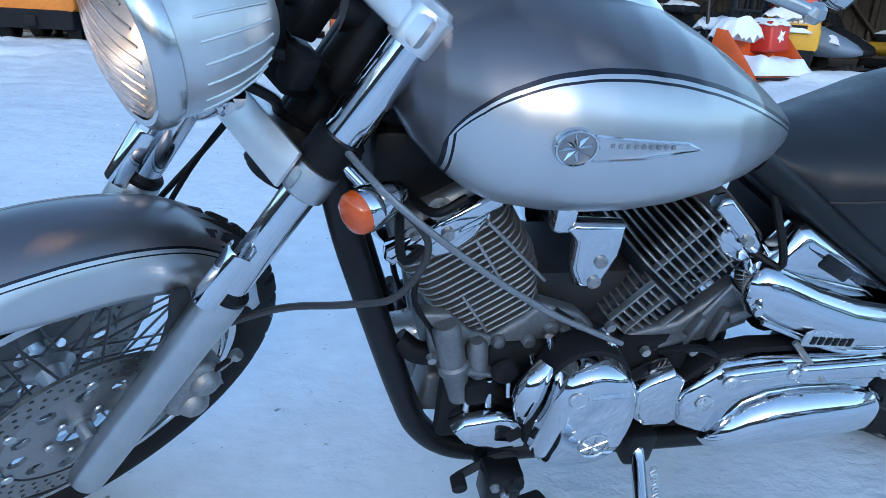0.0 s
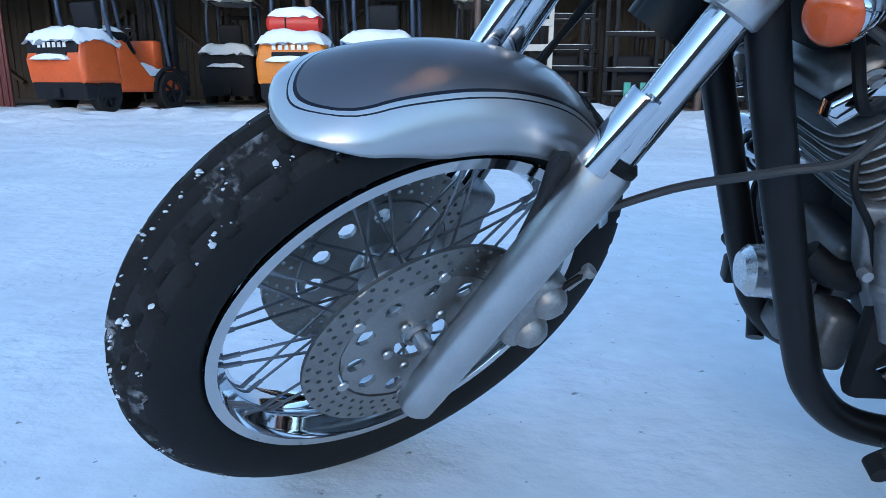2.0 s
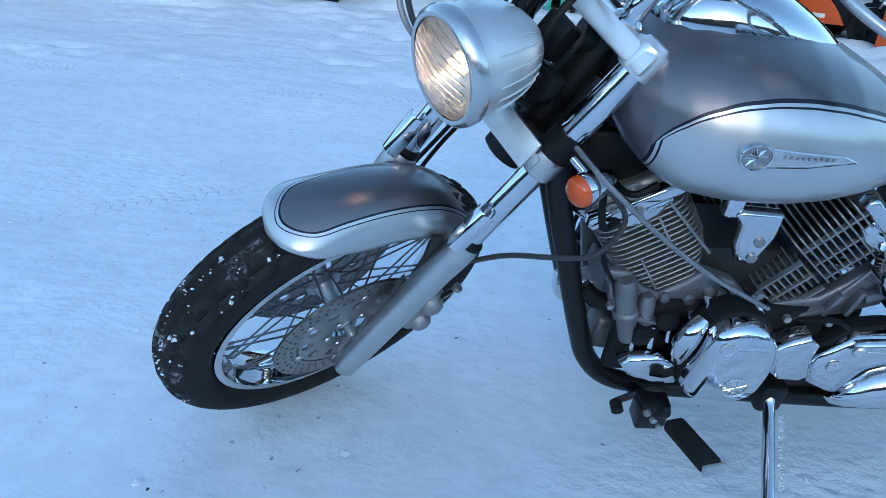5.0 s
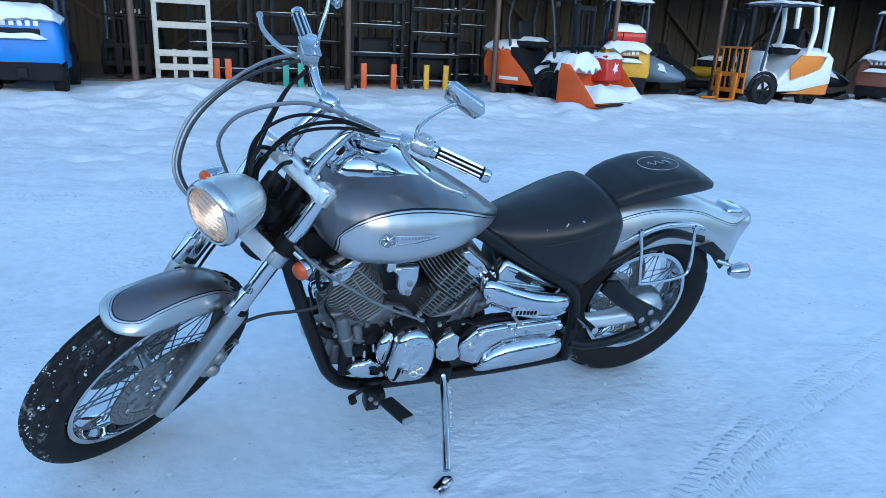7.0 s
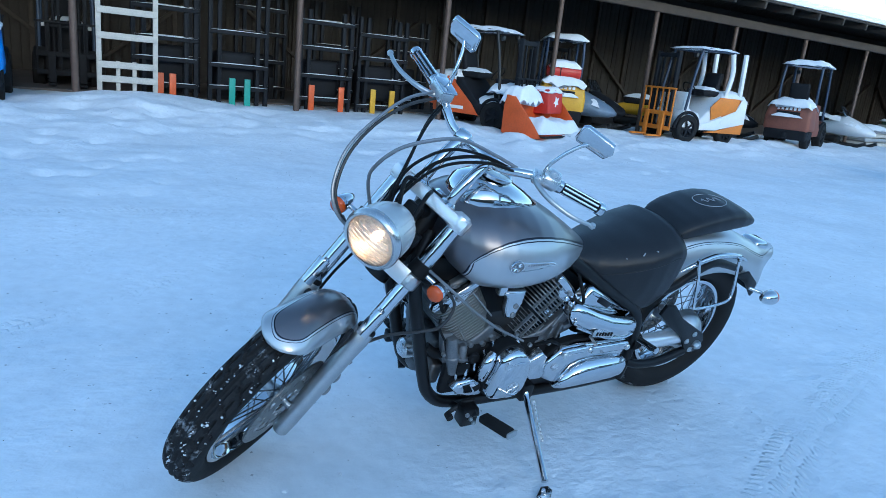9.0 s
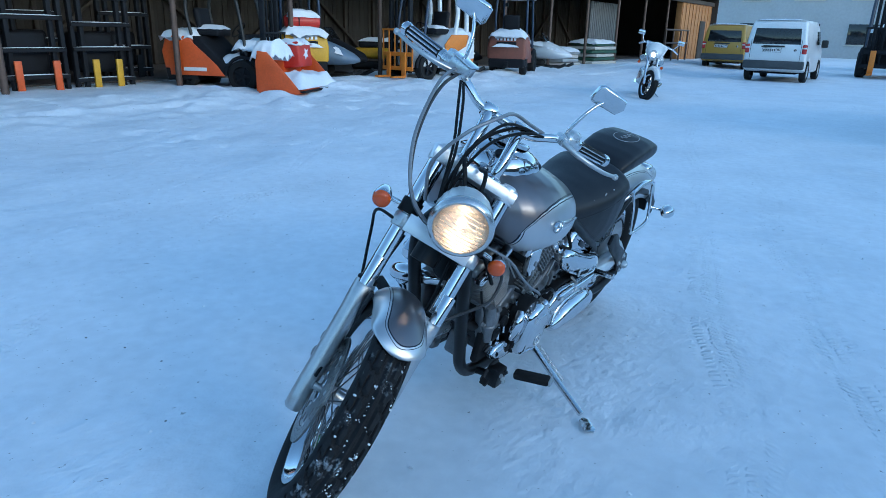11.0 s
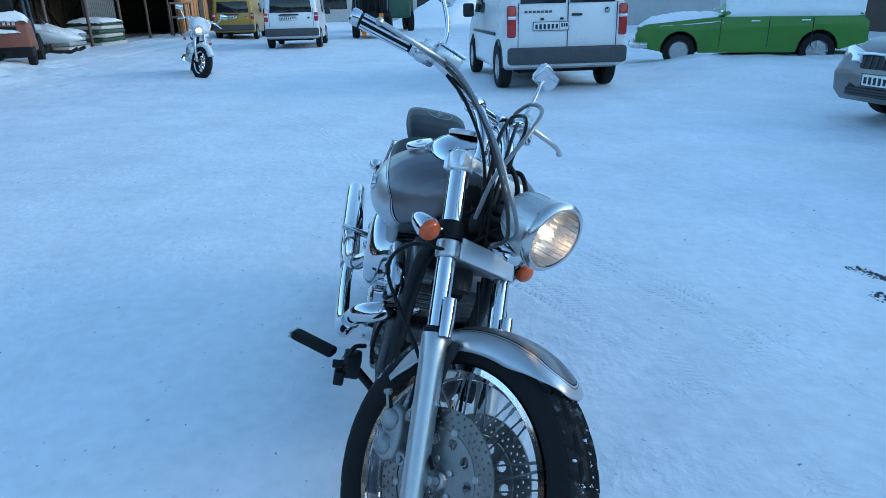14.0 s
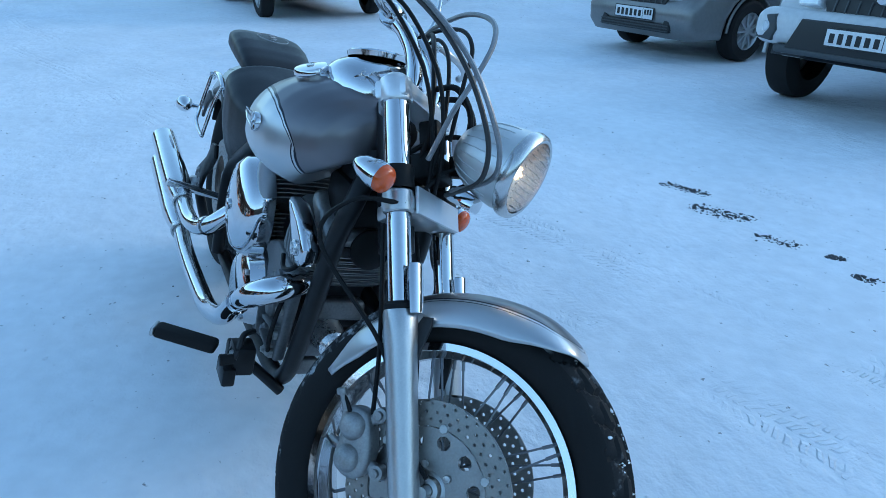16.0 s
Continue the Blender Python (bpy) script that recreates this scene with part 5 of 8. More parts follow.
    fc = bike("front_crankcase", slab(out, 0.03, side_m(0, -0.115, 0), 0.008, segs=3), GREY_CASE, BIKE, "grey cast front crankcase half")
    bike("case_boss", lathe([(0, -0.085), (0.016, -0.083), (0.019, -0.03), (0.023, -0.026), (0.023, -0.014), (0.019, -0.01), (0.02, 0.05), (0.014, 0.06), (0, 0.062)], 22, aim((-0.272, -0.138, 0.435), (-0.297, -0.138, 0.53))), GREY_CASE, fc)
    bike("case_boss", lathe([(0, -0.07), (0.014, -0.068), (0.016, 0.03), (0.01, 0.04), (0, 0.041)], 18, aim((-0.232, -0.136, 0.42), (-0.246, -0.136, 0.5))), GREY_CASE, fc)
    bike("case_ledge", box(0.075, 0.03, 0.01, pose(-0.228, -0.138, 0.408, 0, 12, 0), 0.004), GREY_CASE, fc)
    for x, z, r in ((-0.205, 0.45, 0.011), (-0.16, 0.447, 0.012), (-0.13, 0.47, 0.012), (-0.108, 0.462, 0.01)):
        bike("case_knob", lathe([(0, 0.012), (r * 0.7, 0.01), (r, 0.004), (r, 0)], 16, pose(x, -0.128, z, 90)), GREY_CASE, fc)
    for x, z in ((-0.3, 0.43), (-0.262, 0.362), (-0.205, 0.37), (-0.12, 0.45)):
        bike("case_bolt", lathe([(0, 0.012), (0.006, 0.011), (0.007, 0)], 8, pose(x, -0.132, z, 90)), CAST, fc)
    outer = [(-0.318, 0.503), (-0.306, 0.43), (-0.285, 0.33), (-0.27, 0.26), (-0.14, 0.25), (-0.1, 0.44), (-0.06, 0.462), (-0.09, 0.49), (-0.15, 0.512)]
    rc_ = bike("right_crankcase", slab(outer, 0.03, side_m(0, 0.115, 0), 0.008, segs=3), GREY_CASE, BIKE, "grey cast right crankcase half")
    for x, z, r in ((-0.292, 0.47, 0.012), (-0.284, 0.4, 0.012), (-0.27, 0.33, 0.012), (-0.26, 0.275, 0.011), (-0.22, 0.262, 0.011), (-0.23, 0.46, 0.014), (-0.19, 0.43, 0.02), (-0.21, 0.37, 0.026), (-0.19, 0.3, 0.016)):
        bike("case_boss", lathe([(0, 0.016), (r * 0.6, 0.015), (r * 0.75, 0.01), (r, 0.008), (r * 1.1, 0)], 16, pose(x, 0.13, z, -90)), CAST if r < 0.013 else GREY_CASE, rc_)
    for x, z, w, h, a in ((-0.25, 0.42, 0.08, 0.012, 14), (-0.245, 0.35, 0.09, 0.01, 10), (-0.235, 0.3, 0.07, 0.01, -6), (-0.16, 0.35, 0.012, 0.14, 4)):
        bike("case_ledge", box(w, 0.026, h, pose(x, 0.138, z, 0, a, 0), 0.004), GREY_CASE, rc_)
    for yy, zz, w, h in ((-0.05, 0.3, 0.06, 0.08), (0.04, 0.31, 0.08, 0.06), (0.0, 0.4, 0.13, 0.05), (0.05, 0.25, 0.06, 0.04)):
        bike("front_casting", box(0.05, w, h, pose(-0.27, yy, zz, 0, 10, 0), 0.012, segs=3), GREY_CASE, rc_)
    filt = lathe([(0, 0.062), (0.024, 0.06), (0.034, 0.05), (0.036, 0.01), (0.04, 0.0), (0.04, -0.02)], 24, pose(-0.3, 0.02, 0.345, 0, -90, 0))
    bike("oil_filter", filt, CHROME_DULL, BIKE, "round bright oil filter cap")
    for pts in ([(-0.3, 0.13, 0.47), (-0.31, 0.15, 0.4), (-0.29, 0.15, 0.33), (-0.26, 0.14, 0.28)], [(-0.3, 0.1, 0.55), (-0.34, 0.14, 0.53), (-0.3, 0.15, 0.51), (-0.25, 0.14, 0.52)]):
        bike("engine_hose", tube(cat(pts, 6), 0.0055, 8), PLASTIC, BIKE)
    out = [(0.0, 0.44), (0.04, 0.41), (0.13, 0.42), (0.2, 0.45), (0.2, 0.52), (0.15, 0.53), (0.08, 0.46)]
    rcs = bike("rear_crankcase", slab(out, 0.03, side_m(0, -0.11, 0), 0.008, segs=3), GREY_CASE, BIKE, "grey cast rear crankcase half")
    for x, z, w, h, a in ((0.06, 0.43, 0.07, 0.012, -20), (0.1, 0.45, 0.012, 0.06, 20), (0.14, 0.46, 0.012, 0.06, 10), (0.17, 0.48, 0.04, 0.02, -20)):
        bike("case_boss", box(w, 0.03, h, pose(x, -0.125, z, 0, a, 0), 0.005), GREY_CASE, rcs)
    for k, pts in enumerate(([(-0.3, -0.08, 0.6), (-0.33, -0.12, 0.53), (-0.3, -0.13, 0.47), (-0.28, -0.12, 0.4)], [(-0.35, -0.06, 0.66), (-0.32, -0.13, 0.66), (-0.28, -0.13, 0.68)], [(-0.13, -0.13, 0.5), (-0.08, -0.15, 0.47), (-0.05, -0.15, 0.42), (-0.06, -0.15, 0.38)], [(0.05, -0.14, 0.42), (0.1, -0.16, 0.44), (0.16, -0.15, 0.41), (0.2, -0.14, 0.43)])):
        bike("engine_hose", tube(cat(pts, 6), 0.006 if k else 0.004, 8), PLASTIC, BIKE)
    for x, z in ((-0.31, 0.66), (-0.335, 0.62)):
        bike("mount_bolt", lathe([(0, 0.01), (0.008, 0.009), (0.011, 0.003), (0.016, 0.002), (0.016, 0)], 16, pose(x, -0.12, z, 90)), CAST, BIKE)
    for x0, z0, x1, z1 in ((-0.235, 0.4, -0.245, 0.34), (-0.155, 0.43, -0.14, 0.385)):
        bike("chrome_strut", tube([(x0, -0.14, z0), (x1, -0.155, z1)], 0.0045, 10), CHROME_DULL, BIKE)
    # chrome shield between the cylinders
    out = [(-0.046, 0.038), (-0.034, 0.048), (0.034, 0.044), (0.036, 0.0), (0.022, -0.042), (0.006, -0.055), (-0.014, -0.05), (-0.026, -0.02), (-0.028, 0.02)]
    sh = bike("vee_cover", slab(out, 0.03, side_m(-0.11, -0.145, 0.61), 0.009, segs=3), CHROME, BIKE, "chrome shield cover between the cylinders")
    for x, z in ((-0.1, 0.602), (-0.102, 0.57)):
        bike("cover_bolt", lathe([(0.009, 0), (0.009, 0.003), (0.006, 0.004), (0.005, 0.002), (0, 0.002)], 14, pose(x, -0.16, z, 90)), CAST, sh)
    bike("bracket", box(0.03, 0.03, 0.04, pose(-0.158, -0.14, 0.66), 0.008), CHROME, sh)
    # generator cover
    ring = cat([(-0.157, 0, 0.31), (-0.152, 0, 0.37), (-0.143, 0, 0.432), (-0.121, 0, 0.464), (-0.085, 0, 0.473), (-0.045, 0, 0.455), (-0.018, 0, 0.408), (-0.016, 0, 0.352), (-0.034, 0, 0.31), (-0.085, 0, 0.288), (-0.138, 0, 0.291), (-0.157, 0, 0.31)], 5)[:-1]
    out = [(p.x, p.z) for p in ring]
    # black sheet behind the cover; its rim draws the shadow line round it
    bike("gap_shadow", slab([(-0.085 + (x + 0.085) * 1.07, 0.38 + (z - 0.38) * 1.06) for x, z in out], 0.05, side_m(0, -0.168, 0), 0.004), GAP_SHADE, block)
    body = slab(out, 0.07, side_m(0, -0.195, 0), 0.02, segs=4)
    for v in body.verts:
        if v.co.y < -0.2:
            v.co.y -= 0.012 * max(0.0, 1 - ((v.co.x + 0.085) / 0.07) ** 2) * max(0.0, 1 - ((v.co.z - 0.38) / 0.09) ** 2)
    cov = bike("generator_cover", body, CHROME, BIKE, "chrome generator cover with round emblem")
    dome = lathe([(0.05, 0.0), (0.046, 0.006), (0.03, 0.01), (0.0, 0.011)], 36, pose(-0.078, -0.228, 0.345, 90))
    bike("cover_dome", dome, CHROME, cov)
    bike("cover_plug", lathe([(0.015, 0), (0.015, 0.005), (0.012, 0.007), (0.01, 0.004), (0, 0.004)], 20, pose(-0.118, -0.229, 0.43, 90)), CHROME_DULL, cov)
    bike("cover_rib", tube(cat([(-0.1, -0.231, 0.432), (-0.075, -0.233, 0.436), (-0.045, -0.23, 0.43)], 4), 0.006, 8, None, None), CHROME, cov)
    em = bmesh.new()
    lathe([(0.0225, 0), (0.0235, 0.002), (0.0215, 0.003), (0.02, 0.0005)], 30, pose(-0.078, -0.2385, 0.342, 90), em)
    for q in range(3):
        t = math.pi * q / 3 + 0.4
        tube([(-0.078 - 0.021 * math.cos(t), -0.2395, 0.342 - 0.021 * math.sin(t)), (-0.078 + 0.021 * math.cos(t), -0.2395, 0.342 + 0.021 * math.sin(t))], 0.0013, 6, em)
    bike("emblem", em, CHROME_DULL, cov, "round emblem of three crossed bars in a ring")
    # small chrome covers ahead of and behind it, and black blocks painting shaded hollows
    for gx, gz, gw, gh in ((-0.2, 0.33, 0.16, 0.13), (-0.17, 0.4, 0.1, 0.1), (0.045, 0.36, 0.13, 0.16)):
        bike("gap_shadow", box(gw, 0.03, gh, pose(gx, -0.125, gz), 0.02), GAP_SHADE, block)
    pump = bike("pump_cover", slab([(-0.266, 0.322), (-0.25, 0.344), (-0.2, 0.352), (-0.158, 0.338), (-0.146, 0.3), (-0.15, 0.28), (-0.2, 0.277), (-0.245, 0.296)], 0.05, side_m(0, -0.16, 0), 0.014, segs=3), CHROME, BIKE, "chrome pump cover")
    bike("cover_slot", slab([(-0.192, 0.318), (-0.168, 0.33), (-0.162, 0.312), (-0.18, 0.302)], 0.004, side_m(0, -0.186, 0), 0.001), GAP_SHADE, pump)
    horn = cat([(-0.168, -0.185, 0.352), (-0.172, -0.19, 0.39), (-0.165, -0.19, 0.425), (-0.148, -0.18, 0.448)], 6)
    bike("cam_tower", tube(horn, 0.018, 16, None, [0.012 + 0.009 * math.sin(math.pi * k / (len(horn) - 1)) for k in range(len(horn))]), CHROME, BIKE, "curved chrome cam drive cover")
    for x0, z0, x1, z1 in ((-0.19, 0.43, -0.184, 0.37), (-0.215, 0.398, -0.212, 0.352), (-0.14, 0.472, -0.128, 0.44)):
        bike("chrome_pillar", tube([(x0, -0.15, z0), (x1, -0.158, z1)], 0.0065, 12), CHROME, BIKE)
    bike("dark_port", lathe([(0, 0.012), (0.016, 0.012), (0.02, 0.006), (0.02, 0)], 20, pose(-0.195, -0.15, 0.413, 90)), GAP_SHADE, BIKE)
    bike("starter_box", box(0.05, 0.03, 0.045, pose(-0.225, -0.145, 0.375, 0, -8, 0), 0.01), PLASTIC, BIKE)
    bike("middle_cover", slab([(0.0, 0.385), (0.03, 0.408), (0.056, 0.42), (0.08, 0.4), (0.08, 0.365), (0.094, 0.322), (0.075, 0.306), (0.03, 0.308), (0.01, 0.33)], 0.05, side_m(0, -0.165, 0), 0.013, segs=3), CHROME, BIKE, "chrome middle gear cover")
    spring = [Vector((-0.062 + 0.042 * k / 60, -0.16 + 0.014 * math.cos(k * 0.9), 0.47 - 0.056 * k / 60 + 0.014 * math.sin(k * 0.9))) for k in range(61)]
    bike("ribbed_hose", tube(spring, 0.003, 6), CHROME_DULL, BIKE)
    for x, z in ((-0.1, 0.49), (-0.05, 0.482), (0.02, 0.43), (0.1, 0.425)):
        bike("case_bolt", lathe([(0, 0.01), (0.007, 0.009), (0.008, 0)], 8, pose(x, -0.145, z, 90)), CAST, block)
    # lower left gearbox cover: long chrome plate with a bullet pod
    out = [(0.086, 0.33), (0.092, 0.364), (0.128, 0.4), (0.145, 0.418), (0.2, 0.427), (0.425, 0.42), (0.447, 0.408), (0.447, 0.38), (0.436, 0.36), (0.452, 0.325), (0.452, 0.285), (0.43, 0.262), (0.36, 0.252), (0.17, 0.252), (0.15, 0.272), (0.1, 0.296)]
    # same black rim as a painted shadow line round the gearbox cover
    bike("gap_shadow", slab([(0.27 + (x - 0.27) * 1.035, 0.335 + (z - 0.335) * 1.08) for x, z in out], 0.03, side_m(0, -0.145, 0), 0.004), GAP_SHADE, block)
    gb = bike("gearbox_cover", slab(out, 0.05, side_m(0, -0.16, 0), 0.015, segs=3), CHROME, BIKE, "long chrome gearbox cover with bullet pod")
    rings = []
    for x, zc, hz, hy in ((0.15, 0.262, 0.004, 0.004), (0.157, 0.268, 0.016, 0.02), (0.175, 0.283, 0.03, 0.034), (0.2, 0.298, 0.043, 0.042), (0.24, 0.308, 0.051, 0.047), (0.3, 0.312, 0.053, 0.049), (0.38, 0.312, 0.05, 0.047), (0.43, 0.31, 0.044, 0.04), (0.452, 0.308, 0.033, 0.03), (0.463, 0.307, 0.018, 0.016), (0.466, 0.307, 0.004, 0.004)):
        rings.append([Vector((x, -0.178 + hy * math.sin(a) * -1, zc + hz * math.copysign(abs(math.cos(a)) ** 0.8, math.cos(a)))) for a in (2 * math.pi * k / 32 for k in range(32))])
    bike("pod", loft(rings), CHROME, gb, "chrome bullet pod", False, 60)
    bike("upper_rail", tube(cat([(0.14, -0.186, 0.403), (0.165, -0.188, 0.41), (0.235, -0.188, 0.414)], 5), 0.0125, 14), CHROME, gb)
    bike("upper_rail", box(0.17, 0.024, 0.036, pose(0.352, -0.186, 0.4, 0, 0, 0), 0.011, segs=4), CHROME, gb)
    for x, z, r in ((0.125, 0.35, 0.014), (0.428, 0.398, 0.012), (0.142, 0.404, 0.012), (0.248, 0.412, 0.01)):
        bike("cover_bolt", lathe([(r, 0), (r, 0.004), (r * 0.7, 0.007), (0, 0.007)], 18, pose(x, -0.186 if r > 0.013 else -0.197, z, 90)), CHROME_DULL, gb)
    bike("case_lever", tube([(0.26, -0.165, 0.445), (0.31, -0.2, 0.392)], 0.005, 8), CAST, gb)
    # chrome side cover with lettering: a swept shell with a crease along it
    rings = []
    for x, zt, zb, hy in ((0.138, 0.548, 0.536, 0.01), (0.142, 0.564, 0.521, 0.025), (0.158, 0.58, 0.5, 0.036), (0.19, 0.576, 0.482, 0.044), (0.25, 0.553, 0.457, 0.052), (0.32, 0.53, 0.433, 0.057), (0.4, 0.51, 0.424, 0.055), (0.445, 0.499, 0.427, 0.046), (0.466, 0.487, 0.437, 0.032), (0.476, 0.472, 0.452, 0.01)):
        ring = []
        for k in range(36):
            c, s_ = math.cos(2 * math.pi * k / 36), math.sin(2 * math.pi * k / 36)
            ring.append(Vector((x, -0.14 - hy * math.copysign(abs(c) ** 0.75, c), (zt + zb) / 2 + (zt - zb) / 2 * math.copysign(abs(s_) ** 0.85, s_))))
        rings.append(ring)
    sc = bike("side_cover", loft(rings), CHROME, BIKE, "chrome side cover with maker's lettering", False, 60)
    bike("lower_lip", tube(cat([(0.17, -0.178, 0.5), (0.25, -0.188, 0.47), (0.32, -0.192, 0.447), (0.4, -0.19, 0.438), (0.45, -0.178, 0.44)], 6), 0.004, 8), CHROME, sc)
    bike("upper_shell", slab([(0.163, 0.56), (0.205, 0.63), (0.222, 0.633), (0.33, 0.574), (0.445, 0.502), (0.43, 0.492), (0.24, 0.542)], 0.06, side_m(0, -0.122, 0), 0.024, segs=5), CHROME, sc)
    bike("vent", box(0.07, 0.012, 0.024, pose(0.28, -0.15, 0.572, 0, 28, 0), 0.006), BLACK, sc)
    pl = bike("name_plate", slab([(-0.05, -0.008), (-0.046, -0.013), (0.046, -0.018), (0.052, -0.01), (0.048, 0.01), (-0.042, 0.016), (-0.05, 0.01)], 0.005, side_m(0.288, -0.194, 0.473) @ Matrix.Rotation(radians(-6), 4, "Z"), 0.002), CHROME_DULL, sc)
    for k in range(6):
        bike("letter_bar", box(0.009, 0.002, 0.014, pose(0.255 + 0.0135 * k, -0.1972, 0.476 - 0.0018 * k, 0, 4, 0), 0.0008), PLASTIC, pl)
    bike("front_bolt", lathe([(0.008, 0), (0.008, 0.006), (0, 0.007)], 14, pose(0.152, -0.178, 0.524, 90)), CHROME, sc)
    # right side: round chrome air cleaner, head covers, exhausts
    m = pose(0.02, 0.13, 0.535, -90)
    ac = bike("air_cleaner", lathe([(0.0, 0.085), (0.05, 0.083), (0.085, 0.072), (0.1, 0.055), (0.105, 0.03), (0.105, 0.0), (0, 0)], 44, m @ Matrix.Diagonal((1.1, 1.22, 1, 1))), CHROME, BIKE, "oval chrome air cleaner cover")
    bike("centre_bolt", lathe([(0.014, 0.083), (0.014, 0.09), (0.01, 0.093), (0, 0.093)], 16, m), CHROME, ac)
    rc = bike("clutch_cover", lathe([(0, 0.05), (0.07, 0.05), (0.095, 0.035), (0.105, 0.0)], 40, pose(-0.02, 0.13, 0.335, -90)), CHROME, BIKE, "round chrome clutch cover")
    for k in range(8):
        a = 2 * math.pi * k / 8
        bike("cover_bolt", lathe([(0.007, 0), (0.007, 0.006), (0, 0.007)], 10, pose(-0.02 + 0.09 * math.cos(a), 0.168, 0.335 + 0.09 * math.sin(a), -90)), CHROME_DULL, rc)
    for name, pts, r in (
        ("front_exhaust", [(-0.28, 0.05, 0.492), (-0.322, 0.1, 0.488), (-0.343, 0.165, 0.478), (-0.315, 0.205, 0.45), (-0.253, 0.225, 0.4), (-0.19, 0.238, 0.335), (-0.06, 0.244, 0.285), (0.08, 0.246, 0.268), (0.3, 0.25, 0.262), (0.5, 0.25, 0.27)], 0.0235),
        ("rear_exhaust", [(0.13, 0.08, 0.53), (0.17, 0.16, 0.47), (0.21, 0.225, 0.4), (0.32, 0.25, 0.365), (0.5, 0.255, 0.365)], 0.0235),
    ):
        pipe = bike(name, tube(cat(pts, 8), r, 18), CHROME, BIKE, "chrome exhaust pipe with slash-cut silencer")
        if name == "front_exhaust":  # bright heat shield on the bend
            bend = cat([(-0.325, 0.105, 0.492), (-0.349, 0.165, 0.484), (-0.322, 0.206, 0.457), (-0.268, 0.226, 0.415)], 6)
            bike("heat_shield", tube(bend, 0.0275, 18, None, [0.02 + 0.0085 * math.sin(math.pi * k / (len(bend) - 1)) ** 0.5 for k in range(len(bend))]), CHROME, pipe)
        e = Vector(pts[-1])
        end = e + Vector((0.56, 0.012, 0.05))
        prof = [(0.024, 0), (0.034, 0.05), (0.042, 0.12), (0.043, 0.5), (0.043, 0.56), (0.039, 0.56), (0.038, 0.4), (0, 0.4)]
        bike("silencer", lathe(prof, 28, aim(e, end)), CHROME, pipe, "long chrome silencer")
        bike("clamp", lathe([(0.026, -0.012), (0.031, -0.012), (0.031, 0.012), (0.026, 0.012)], 20, aim(e, end)), CHROME_DULL, pipe)
        for k in (2, 4):
            if k < len(pts) - 1:
                q, q2 = Vector(pts[k]), Vector(pts[k + 1])
                bike("shield_band", lathe([(r, -0.006), (r + 0.004, -0.006), (r + 0.004, 0.006), (r, 0.006)], 20, aim(q, q2)), CHROME, pipe)


engine()


def frame_parts():
    for s in (-1, 1):
        y = s * 0.094
        t = cat([(-0.38, s * 0.03, 0.8), (-0.432, s * 0.075, 0.72), (-0.422, y, 0.63), (-0.374, y, 0.47), (-0.325, y, 0.32), (-0.294, y, 0.248), (-0.24, y, 0.198), (-0.15, y, 0.178), (0.0, y, 0.17), (0.3, y, 0.16), (0.56, y, 0.165)], 6)
        bike("down_tube", tube(t, 0.0205, 14), BLACK, BIKE, "glossy black cradle tube")
        bike("seat_tube", tube(cat([(0.12, s * 0.1, 0.72), (0.3, s * 0.12, 0.61), (0.48, s * 0.125, 0.5), (0.53, s * 0.125, 0.4), (0.55, s * 0.12, 0.26), (0.55, s * 0.118, 0.18)], 6), 0.02, 12), BLACK, BIKE, "black rear frame tube")
        bike("seat_rail", tube(cat([(0.46, s * 0.12, 0.56), (0.62, s * 0.125, 0.58), (0.8, s * 0.12, 0.67), (1.0, s * 0.11, 0.63)], 6), 0.016, 10), BLACK, BIKE)
        bike("swing_arm", tube(cat([(0.545, s * 0.13, 0.26), (0.6, s * 0.145, 0.25), (0.7, s * 0.152, 0.255), (0.82, s * 0.155, 0.29)], 6), 0.017, 12), BLACK, BIKE, "black swing arm")
        gus = [(0.585, 0.49), (0.6, 0.53), (0.65, 0.525), (0.72, 0.46), (0.885, 0.37), (0.905, 0.335), (0.9, 0.3), (0.865, 0.28), (0.82, 0.29), (0.79, 0.33), (0.75, 0.375), (0.66, 0.43)]
        plate = bike("axle_plate", slab(gus, 0.016, side_m(0, s * 0.158, 0), 0.005), BLACK, BIKE, "black gusset plate at the rear axle")
        for x, z in ((0.8, 0.345), (0.83, 0.375), (0.84, 0.3)):
            bike("plate_bolt", lathe([(0, 0.008), (0.006, 0.0075), (0.008, 0.003), (0.012, 0.002), (0.012, 0)], 14, pose(x, s * 0.166, z, 90 if s < 0 else -90)), ALLOY, plate)
        bike("axle_nut", lathe([(0, 0.022), (0.012, 0.022), (0.018, 0.014), (0.019, 0)], 6, pose(REAR_AXLE.x + 0.008, s * 0.166, REAR_AXLE.z - 0.018, 90 if s < 0 else -90)), ALLOY, BIKE)
    bike("backbone", tube([(-0.42, 0, 0.86), (-0.2, 0, 0.8), (0.15, 0, 0.7), (0.5, 0, 0.56)], 0.03, 12), BLACK, BIKE)
    bike("head_stock", tube([ON(0.5, 0, -0.066), ON(0.77, 0, -0.066)], 0.036, 18), BLACK, BIKE)
    fill = box(0.2, 0.12, 0.14, pose(-0.28, 0, 0.75, 0, -8, 0), 0.03)
    box(0.14, 0.15, 0.1, pose(-0.32, 0, 0.69), 0.02, fill)
    bike("ignition_box", fill, PLASTIC, BIKE)
    bike("horn", lathe([(0, 0.0), (0.03, 0.0), (0.045, 0.008), (0.045, 0.016), (0.02, 0.03), (0, 0.034)], 24, aim((-0.40, 0.0, 0.6), (-0.3, 0, 0.6))), PLASTIC, BIKE)
